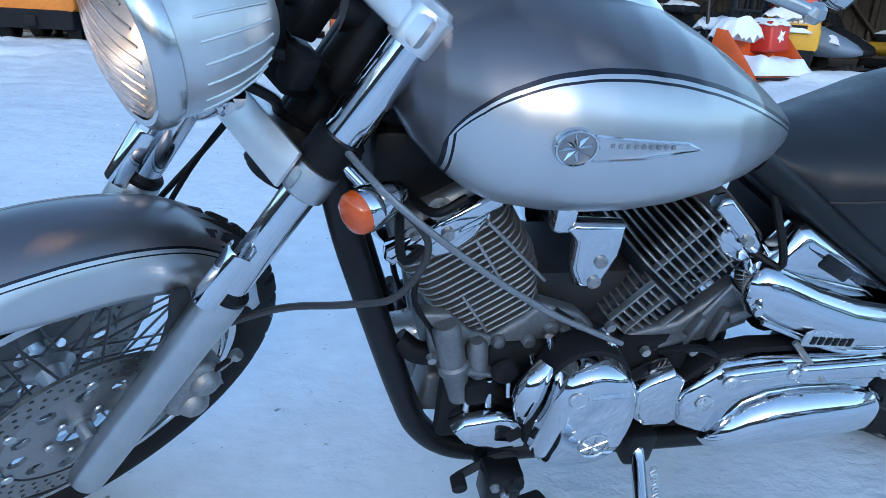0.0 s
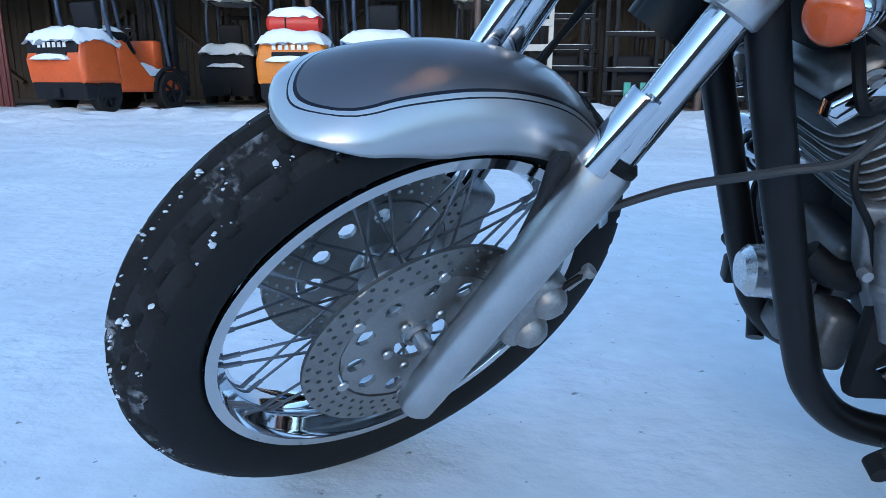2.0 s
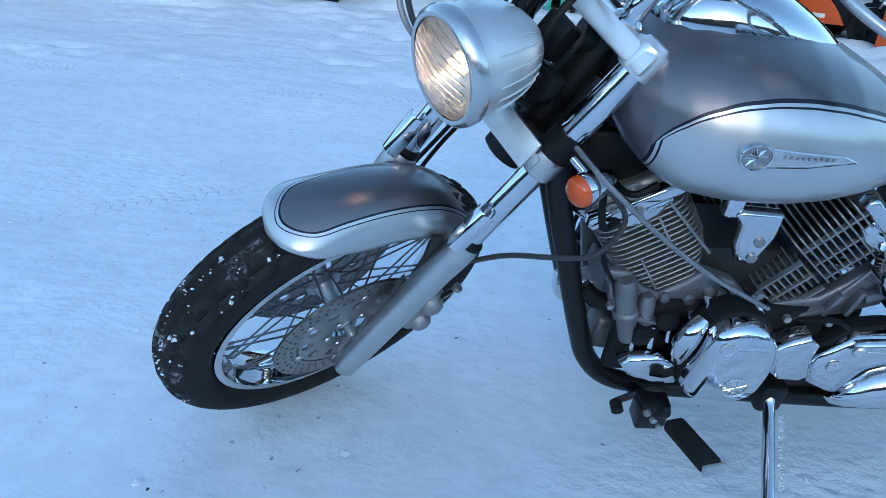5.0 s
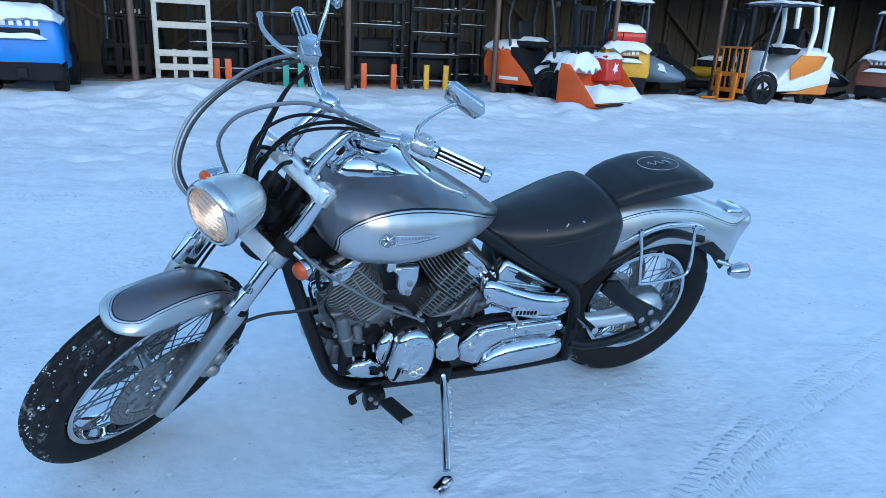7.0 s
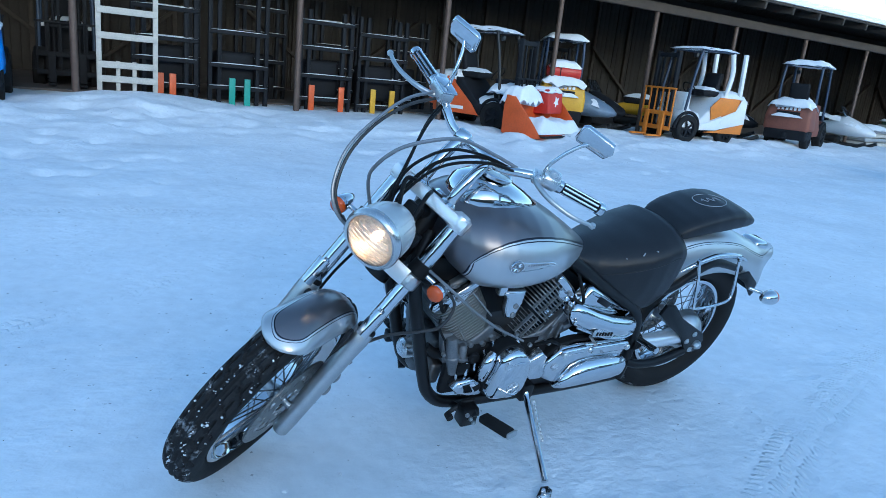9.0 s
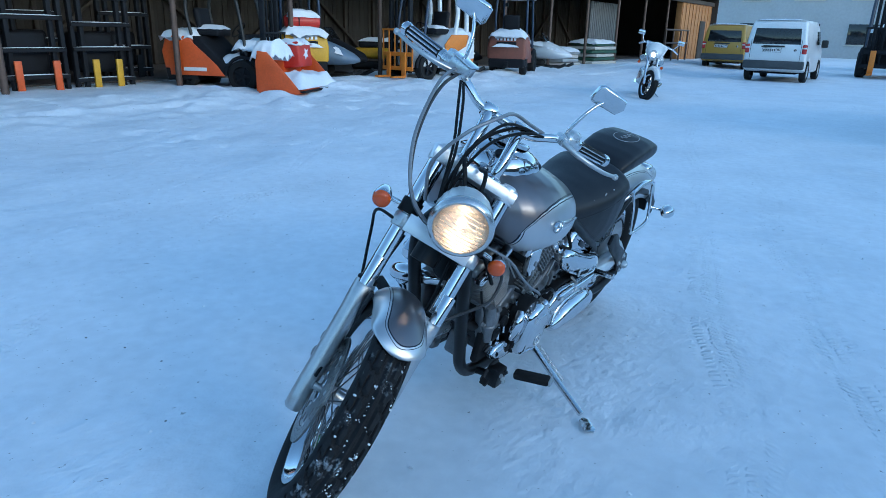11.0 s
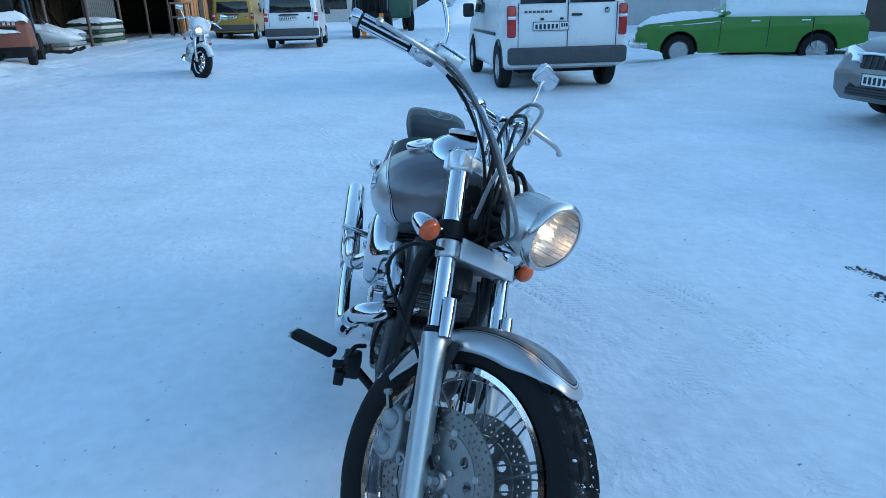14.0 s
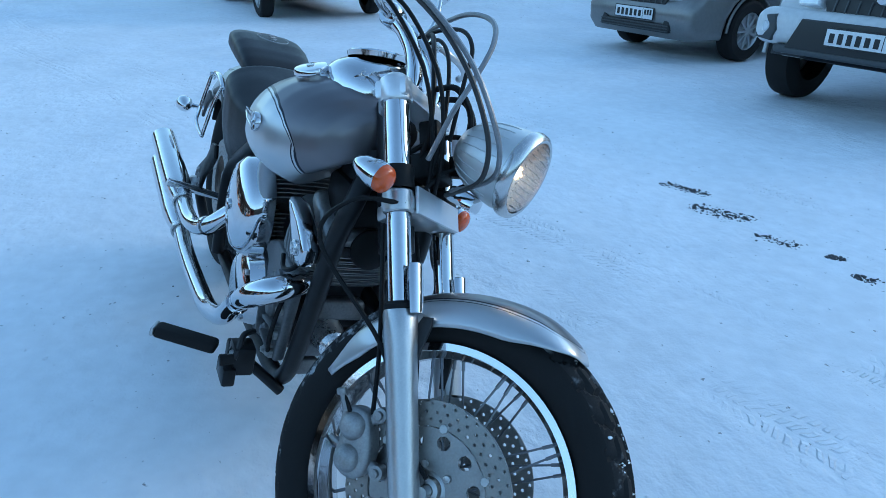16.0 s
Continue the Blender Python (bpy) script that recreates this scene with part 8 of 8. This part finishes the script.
def loader(m):
    """An orange lift truck with a snow-filled shovel."""
    v = lift_truck("orange lift truck with wide snow shovel, snow on its guard", m, ORANGE, DARK_IRON, mast=True, forks=DARK_IRON, seed=101, guard=INK, roof_snow=0.09)
    v.name = "loader"
    W = 1.9
    prof = [(1.05, 0.12), (1.1, 0.05), (1.9, 0.05), (2.02, 0.1), (1.95, 0.12), (1.3, 0.14), (1.16, 0.3), (1.14, 0.62), (1.2, 0.8), (1.1, 0.82), (1.05, 0.62)]
    sh = part("shovel", slab(prof, W, Matrix.Rotation(radians(90), 4, "X"), 0.008), ORANGE, v, "orange steel shovel")
    for s in (-1, 1):
        part("shovel_side", slab([(1.06, 0.08), (1.95, 0.08), (1.75, 0.32), (1.3, 0.8), (1.1, 0.82)], 0.03, Matrix.Translation((0, s * W / 2, 0)) @ Matrix.Rotation(radians(90), 4, "X"), 0.006), ORANGE, sh)
    part("cutting_edge", box(0.14, W + 0.02, 0.03, pose(1.98, 0, 0.1), 0.006), DARK_IRON, sh)
    snow_cap("shovel_snow", sh, rect(1.2, 1.95, -0.92, 0.92), 0.3, pose(0, 0, 0.14), 111, 0.0)
    snow_cap("shovel_snow", sh, rect(0.95, 1.4, -0.9, 0.0), 0.25, pose(0, 0, 0.8), 112, 0.9)
    snow_cap("hood_snow", v, rect(0.35, 0.85, -0.5, 0.5), 0.2, pose(0, 0, 0.86), 131, 0.6)
    for s in (-1, 1):
        part("side_panel", slab([(-1.0, 0.3), (-1.05, 0.95), (-0.5, 0.95), (0.0, 0.52), (0.18, 0.3)], 0.03, Matrix.Translation((0, s * 0.53, 0)) @ Matrix.Rotation(radians(90), 4, "X"), 0.008), ORANGE, v, "orange side panel")
        part("stripe_bar", box(0.5, 0.006, 0.07, pose(-0.45, s * 0.55, 0.42), 0.002), PLATE, v)
    hood = part("red_bin", box(0.5, 0.62, 0.5, pose(1.24, 0.42, 0.72, 0, -6, 0), 0.05, segs=3), RED, v, "red steel bin standing in the shovel")
    star = [(0.13 * (1.0 if k % 2 else 0.45) * math.cos(k * math.pi / 5), 0.13 * (1.0 if k % 2 else 0.5) * math.sin(k * math.pi / 5 + 0.2)) for k in range(10)]
    part("snow_splash", slab(star, 0.02, front_panel(1.49, 0.42, 0.74), 0.006), SNOW_LUMP, hood)
    snow_cap("bin_snow", hood, rect(1.0, 1.48, 0.12, 0.72), 0.1, pose(0, 0, 0.95), 141, 0.5)
    return v


loader(pose(6.4, 9.8, 0.1, 0, 0, -66) @ Matrix.Scale(0.93, 4))


def lattice(m):
    """A tall pale timber frame with bars, like a rack side, standing in the snow."""
    v = root("timber_rack", "tall grey-white timber rack standing in a snow heap", "rack", m)
    for x in (-0.41, 0.41):
        part("upright", box(0.075, 0.05, 2.5, pose(x, 0, 1.25), 0.006), PINE, v)
    for k, z in enumerate((0.12, 0.36, 0.58, 1.02, 1.4, 1.8, 2.2)):
        part("bar", box(0.86, 0.04, 0.1, pose(0, -0.03, z), 0.006), PINE, v)
    for x in (-0.14, 0.1):
        part("slat", box(0.06, 0.035, 0.56, pose(x, 0.015, 0.36), 0.005), PINE, v)
    return v


lattice(pose(-0.15, 10.35, 0.16, 4, 0, 1))


def fork_rack(label, m, colour, gap, seed):
    """A dark mast frame on the ground with a pair of coloured forks stood against it."""
    v = root("mast_frame", label, "forklift mast", m, "stored masts")
    rng = random.Random(seed)
    h = rng.uniform(1.7, 2.3)
    for x in (-0.5, -0.34, 0.34, 0.5):
        part("rail", box(0.07, 0.1, h, pose(x, 0.1, h / 2), 0.008), DARK_IRON, v)
    for k in range(4):
        z = 0.22 + k * h / 4 + rng.uniform(-0.1, 0.1)
        part("cross_bar", box(1.06, 0.06, 0.07, pose(0, 0.05, z), 0.008), DARK_IRON, v)
        snow_cap("bar_snow", v, rect(-0.5, 0.5, -0.025, 0.025), 0.014, pose(0, 0.05, z + 0.035), seed + k, 0.2)
    part("engine_lump", box(0.7, 0.5, 0.7, pose(0, 0.5, 0.6), 0.08, segs=3), DARK_IRON, v)
    for s in (-1, 1):
        part("fork", box(0.11, 0.05, 0.48, pose(s * gap / 2, -0.04, 0.25), 0.008), colour, v, "upright painted fork")
    return v


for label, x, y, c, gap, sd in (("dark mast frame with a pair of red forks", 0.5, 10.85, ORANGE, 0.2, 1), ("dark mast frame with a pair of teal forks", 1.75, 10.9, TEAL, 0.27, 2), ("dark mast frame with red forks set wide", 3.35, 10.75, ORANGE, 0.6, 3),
                                ("dark mast frame with a pair of yellow forks", 4.6, 10.9, YELLOW, 0.42, 4), ("dark mast frame in the shed's shade", 2.6, 12.6, DARK_IRON, 0.4, 5), ("dark mast frame in the shed's shade", 4.4, 13.0, DARK_IRON, 0.4, 6), ("dark mast frame in the shed's shade", 0.9, 12.8, DARK_IRON, 0.4, 7), ("dark mast frame in the shed's shade", -8.6, 13.2, DARK_IRON, 0.4, 8), ("dark mast frame in the shed's shade", 5.9, 12.4, DARK_IRON, 0.4, 9)):
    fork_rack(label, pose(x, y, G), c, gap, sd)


def snowmobile(label, m, paint, seed):
    v = root("snowmobile", label, "snowmobile", m, "parked snowmobiles")
    hull = loft([[Vector((x, w * math.cos(a), zc + h * math.sin(a))) for a in (2 * math.pi * j / 20 for j in range(20))] for x, w, zc, h in ((1.3, 0.05, 0.42, 0.04), (1.15, 0.28, 0.45, 0.12), (0.8, 0.4, 0.52, 0.22), (0.4, 0.4, 0.6, 0.3), (0.1, 0.3, 0.55, 0.25), (-0.3, 0.22, 0.5, 0.18), (-1.1, 0.22, 0.5, 0.16), (-1.3, 0.15, 0.5, 0.1))])
    part("cowl", hull, paint, v)
    part("saddle", box(1.2, 0.36, 0.2, pose(-0.55, 0, 0.72), 0.08, segs=3), DARK_IRON, v)
    part("windscreen", slab([(-0.25, 0), (0.25, 0), (0.18, 0.35), (-0.18, 0.35)], 0.012, Matrix.Translation((0.45, 0, 0.85)) @ Matrix.Rotation(radians(-35), 4, "Y") @ front_panel(0, 0, 0), 0.004), DARK_GLASS, v)
    part("track", box(1.7, 0.4, 0.22, pose(-0.5, 0, 0.16), 0.09, segs=3), RUBBER, v)
    for s in (-1, 1):
        part("ski", tube(cat([(0.1, s * 0.45, 0.05), (0.9, s * 0.45, 0.04), (1.25, s * 0.45, 0.16)], 5), 0.05, 8), INK, v)
    part("handlebar", tube([(0.2, -0.35, 1.0), (0.28, 0, 0.95), (0.2, 0.35, 1.0)], 0.02, 8), INK, v)
    snow_cap("cowl_snow", v, rect(0.0, 1.0, -0.36, 0.36), 0.1, pose(0, 0, 0.82, 0, 14, 0), seed, 0.7)
    snow_cap("saddle_snow", v, rect(-1.15, 0.0, -0.2, 0.2), 0.1, pose(0, 0, 0.82), seed + 1, 0.5)
    return v


COVER = mat("blue_grey_tarpaulin", (0.16, 0.22, 0.3), 0.55, 0.0, 0.2, 4, 0.3, 20)
for label, x, y, a, p, sd in (("snowed-in snowmobile under blue-grey cover", 9.35, 10.9, -60, COVER, 1), ("dark snowmobile beside the forklift", 10.2, 11.3, -75, DARK_IRON, 5), ("dark snowmobile with snow on its saddle", 13.9, 10.4, -40, DARK_IRON, 9), ("yellow-black snowmobile with snow on its cowl", 13.2, 11.2, -50, YELLOW, 13),
                              ("snowmobile under blue-grey cover", 15.2, 11.4, -60, COVER, 17), ("white and red snowmobile in the shed", 19.4, 10.3, -80, WHITE_VAN, 21)):
    snowmobile(label, pose(x, y, G, 0, 0, a), p, sd)


def covered_stack(label, x, y, w, d, h, paint, seed):
    v = root("stacked_sheets", label, "stack", pose(x, y, 0.15))
    for k in range(int(h / 0.14)):
        part("layer", box(w - 0.1 * (k % 3), d - 0.08 * (k % 2), 0.12, pose(0.03 * (k % 2), 0, 0.07 + 0.14 * k, 0, 0, 3 * (k % 3) - 3), 0.03), paint if k % 2 else PINE, v)
    snow_cap("snow", v, rect(-w / 2, w / 2, -d / 2, d / 2), 0.14, pose(0, 0, 0.14 * int(h / 0.14)), seed, 0.6)


covered_stack("stacked boards under snow by the shed", 24.8, 10.6, 2.2, 1.2, 0.9, OLIVE, 31)
covered_stack("stacked pallets under snow by the shed", 21.6, 10.5, 1.4, 1.1, 0.7, IRON_GREY, 35)

# far ends of the yard
IRON_DULL = mat("dull_grey_sheet", (0.17, 0.175, 0.18), 0.6, 0.3, 0.2, 3, 0.1, 30)
far = part("wall_sheet_far", box(3.2, 0.08, 2.6, pose(29.0, 12.0, 1.4), 0.01), IRON_DULL)
tagged(far, "grey corrugated sheet wall beyond the shed", "wall", kind="structure")
rb = part("rib", box(0.05, 0.03, 2.58, None, 0.01), IRON_DULL, far)
rb.matrix_basis = pose(27.5, 11.95, 1.4)
for k in range(1, 16):
    shared("rib", rb.data, far, pose(27.5 + 0.2 * k, 11.95, 1.4))
hut = root("wooden_hut", "ochre plywood lean-to closing the far end of the shed", "hut", pose(37.4, 11.75, 0.1))
part("wall", box(5.4, 0.3, 3.0, pose(0, -1.35, 1.5), 0.02), OCHRE, hut)
for k in range(10):
    part("batten", box(0.06, 0.03, 2.95, pose(-2.6 + 0.575 * k, -1.515, 1.5), 0.006), OCHRE, hut)
part("hut_door", box(0.95, 0.04, 2.0, pose(1.1, -1.53, 1.05), 0.01), TIMBER_SHADED, hut)
rack = root("outdoor_rack", "rusty pipe rack beside the hut", "rack", pose(32.3, 9.6, 0.1))
for x in (-1.6, -0.5, 0.6, 1.7):
    part("leg", tube([(x, 0, 0), (x, 0, 1.5)], 0.04, 8), POST_IRON, rack)
for z in (0.9, 1.5):
    part("rail", tube([(-1.7, 0, z), (1.8, 0, z)], 0.04, 8), POST_IRON, rack)


def far_building(name, label, m, w, d, h, wall, storeys, cols):
    v = root(name, label, "building", m)
    part("wall", box(w, d, h, pose(0, 0, h / 2), 0.02), wall, v)
    part("roof", box(w + 0.6, d + 0.6, 0.3, pose(0, 0, h + 0.15), 0.03), SNOW_LUMP, v)
    for s in range(storeys):
        for c in range(cols):
            z = h * (s + 0.55) / storeys
            y = -d / 2 + d * (c + 0.5) / cols
            wd = part("window", box(0.06, d / cols * 0.5, h / storeys * 0.45, pose(-w / 2 - 0.02, y, z), 0.01), DARK_GLASS, v)
            part("window_sill", box(0.14, d / cols * 0.56, 0.08, pose(-w / 2 - 0.06, y, z - h / storeys * 0.25), 0.01), PINE, wd)
    return v


CONCRETE = mat("pale_grey_rendered_wall", (0.38, 0.39, 0.41), 0.8, 0.0, 0.12, 0.6, 0.2, 12)
far_building("warehouse", "long pale grey warehouse closing the yard", pose(64, -4, 0, 0, 0, -4), 10, 44, 6.5, CONCRETE, 2, 11)
far_building("workshop", "low grey workshop behind the parked cars", pose(24, -24, 0, 0, 0, -55), 8, 30, 5, CONCRETE, 1, 7)
pile = bmesh.new()
bmesh.ops.create_grid(pile, x_segments=40, y_segments=40, size=7.0)
for vv in pile.verts:
    q = math.hypot(vv.co.x / 6.5, vv.co.y / 6.0)
    vv.co.z = 2.6 * smooth(1.0, 0.05, q) * (0.85 + 0.3 * noise.noise((vv.co.x * 0.5, vv.co.y * 0.5, 1))) + 0.08 * noise.noise((vv.co.x * 2, vv.co.y * 2, 5)) - 0.06
tagged(part("snow_bank", pile, SNOW_LUMP, None, "", 60, pose(50, -5.5, 0)), "big bank of cleared snow at the yard's end", "snow")
truck = root("truck", "dark green truck parked behind the vans", "truck", pose(36, -0.2, 0, 0, 0, 5))
part("cab", box(2.2, 2.3, 2.1, pose(0, 0, 1.7), 0.15, segs=3), OLIVE, truck)
part("bonnet", box(1.4, 1.7, 1.1, pose(-1.6, 0, 1.2), 0.15, segs=3), OLIVE, truck)
part("windscreen", box(0.04, 1.9, 0.7, pose(-1.11, 0, 2.2), 0.02), DARK_GLASS, truck)
snow_cap("cab_snow", truck, rect(-1.0, 1.0, -1.1, 1.1), 0.25, pose(0, 0, 2.75), 3, 0.4)
snow_cap("bonnet_snow", truck, rect(-2.2, -1.0, -0.8, 0.8), 0.2, pose(0, 0, 1.75), 5, 0.5)
for s in (-1, 1):
    road_wheel(truck, -1.5, s * 0.9, 0.5, 0.3, s, 6)
    road_wheel(truck, 0.6, s * 0.9, 0.5, 0.3, s, 6)


def touring_bike(m):
    """The second motorcycle: white, with a fairing and lit lamp, on its stand."""
    v = root("touring_motorcycle", "white touring motorcycle with fairing and lit headlamp on its stand", "motorcycle", m)
    turn = Matrix.Translation((-0.52, 0, 0)) @ Matrix.Rotation(radians(30), 4, "Z") @ Matrix.Translation((0.52, 0, 0))
    for x, r, w in ((-0.78, 0.33, 0.12), (0.78, 0.31, 0.16)):
        st_ = turn if x < 0 else Matrix()
        mm = st_ @ Matrix.Translation((x, 0, r)) @ AXLE_Y
        wh = part("wheel", lathe([(r * 0.66, -w / 2), (r * 0.9, -w / 2), (r, -w * 0.2), (r, w * 0.2), (r * 0.9, w / 2), (r * 0.66, w / 2)], 40, mm, closed=True), RUBBER, v)
        hubm = lathe([(0, -0.06), (0.05, -0.06), (0.05, 0.06), (0, 0.06)], 20, mm)
        lathe([(r * 0.6, -w * 0.3), (r * 0.68, -w * 0.45), (r * 0.68, w * 0.45), (r * 0.6, w * 0.3)], 40, mm, hubm)
        for k in range(10):
            box(r * 0.6, 0.03, 0.02, mm @ Matrix.Rotation(2 * math.pi * k / 10, 4, "Z") @ pose(r * 0.33, 0, 0), 0.006, hubm)
        part("rim", hubm, CHROME, wh)
        part("mudguard", tube([st_ @ Vector((x + (r + 0.01) * math.cos(a), 0, r + (r + 0.01) * math.sin(a))) for a in (radians(50 + 100 * k / 16) for k in range(17))], w * 0.5, 12), WHITE_VAN, v)
    for s in (-1, 1):
        part("fork_leg", tube([turn @ Vector((-0.78, s * 0.11, 0.33)), turn @ Vector((-0.5, s * 0.11, 0.9))], 0.03, 12), CHROME, v)
        part("mirror", box(0.03, 0.14, 0.09, pose(-0.36, s * 0.42, 1.28), 0.015), CHROME, v)
        part("mirror_stalk", tube([(-0.38, s * 0.3, 1.1), (-0.37, s * 0.4, 1.26)], 0.008, 8), CHROME, v)
        part("spot_lamp", lathe([(0, 0), (0.05, 0.0), (0.055, 0.03), (0.03, 0.08), (0, 0.09)], 20, aim((-0.66, s * 0.2, 0.82), (0, s * 0.2, 0.82))), CHROME, v)
        part("indicator", lathe([(0, 0), (0.03, 0.0), (0.03, 0.03), (0, 0.05)], 16, aim((-0.62, s * 0.24, 0.72), (0, s * 0.24, 0.72))), AMBER, v)
        part("exhaust", tube(cat([(-0.2, s * 0.2, 0.3), (0.2, s * 0.24, 0.25), (1.1, s * 0.24, 0.27)], 6), 0.045, 14), CHROME, v)
    fair = loft([[Vector((x, w * math.cos(a), zc + h * math.sin(a))) for a in (2 * math.pi * j / 24 for j in range(24))] for x, w, zc, h in ((-0.7, 0.08, 0.95, 0.07), (-0.66, 0.14, 0.97, 0.11), (-0.55, 0.19, 1.02, 0.14), (-0.42, 0.19, 1.05, 0.13), (-0.36, 0.13, 1.05, 0.1))])
    part("fairing", fair, WHITE_VAN, v, "white fairing")
    part("screen", slab([(-0.24, 0), (0.24, 0), (0.17, 0.32), (-0.17, 0.32)], 0.01, Matrix.Translation((-0.55, 0, 1.16)) @ Matrix.Rotation(radians(-150), 4, "Y") @ rear_panel(0, 0, 0), 0.003), LENS, v)
    hl = part("headlamp", lathe([(0, 0), (0.08, 0.005), (0.095, 0.02), (0.09, 0.08)], 28, aim((-0.73, 0, 0.93), (0, 0, 0.95))), CLEAR_LAMP, v)
    part("bulb", lathe([(0, -0.01), (0.035, -0.005), (0.045, 0.01)], 16, aim((-0.735, 0, 0.93), (0, 0, 0.95))), glow("lit_lamp", (1.0, 0.82, 0.6), 9.0), hl)
    part("tank", loft([[Vector((x, w * math.cos(a), zc + h * math.sin(a))) for a in (2 * math.pi * j / 20 for j in range(20))] for x, w, zc, h in ((-0.4, 0.08, 0.85, 0.08), (-0.3, 0.18, 0.86, 0.13), (-0.1, 0.2, 0.84, 0.13), (0.15, 0.1, 0.8, 0.08))]), WHITE_VAN, v)
    part("saddle", box(0.75, 0.32, 0.14, pose(0.5, 0, 0.75), 0.06, segs=3), VINYL, v)
    part("engine", box(0.6, 0.4, 0.4, pose(-0.05, 0, 0.45), 0.1, segs=3), CHROME_DULL, v)
    part("handlebar", tube(cat([(-0.1, -0.42, 1.05), (-0.3, -0.25, 1.12), (-0.34, 0, 1.08), (-0.3, 0.25, 1.12), (-0.1, 0.42, 1.05)], 5), 0.016, 10), CHROME, v)
    part("frame_tube", tube(cat([(-0.4, 0, 0.8), (-0.4, 0, 0.35), (-0.2, 0, 0.2), (0.5, 0, 0.22)], 5), 0.025, 10), BLACK, v)
    part("side_stand", tube([(0.0, -0.12, 0.22), (-0.05, -0.36, 0.1)], 0.014, 10), CHROME, v)
    return v


touring_bike(pose(12.9, 4.09, 0.005, 15, 0, 14))

# dark grit and frozen dirt trodden into the snow
GRIT = mat("frozen_grit", (0.05, 0.052, 0.058), 0.8, 0.0, 0.3, 40, 0.3, 200)


def grit_spot(r):
    x0, y0, x1, y1, w = r.choice(((0.93, -2.25, 0.71, -2.34, 0.022), (0.93, -2.25, 0.71, -2.34, 0.022), (0.62, -2.16, 0.39, -2.29, 0.03), (0.62, -2.16, 0.39, -2.29, 0.03), (0.62, -2.16, 0.39, -2.29, 0.03), (0.24, -2.18, 0.08, -2.23, 0.02), (-0.04, -2.27, -0.09, -2.29, 0.015), (-0.2, -2.19, -0.28, -2.21, 0.015)))
    t = r.random()
    x, y = x0 + (x1 - x0) * t + r.gauss(0, w * 0.6), y0 + (y1 - y0) * t + r.gauss(0, w)
    return Vector((x, y, height(x, y)))


g = part("grit", lumps(900, grit_spot, lambda r: r.uniform(0.0012, 0.006) * r.choice((0.6, 1, 1, 1.7)), 8), GRIT, None, "", 0)
tagged(g, "dark frozen grit scattered on the snow", "grit", kind="stuff")


def crumb_spot(r):
    x, y = r.uniform(-2.5, 5), r.uniform(-3, 5)
    return Vector((x, y, height(x, y)))


g = part("snow_crumbs", lumps(900, crumb_spot, lambda r: r.uniform(0.002, 0.009), 9), SNOW_LUMP, None, "", 0)
tagged(g, "small crumbs of snow lying on the yard", "snow", kind="stuff")
g = part("dirt_specks", lumps(160, crumb_spot, lambda r: r.uniform(0.001, 0.005), 10), GRIT, None, "", 0)
tagged(g, "tiny dark specks of dirt on the snow", "grit", kind="stuff")
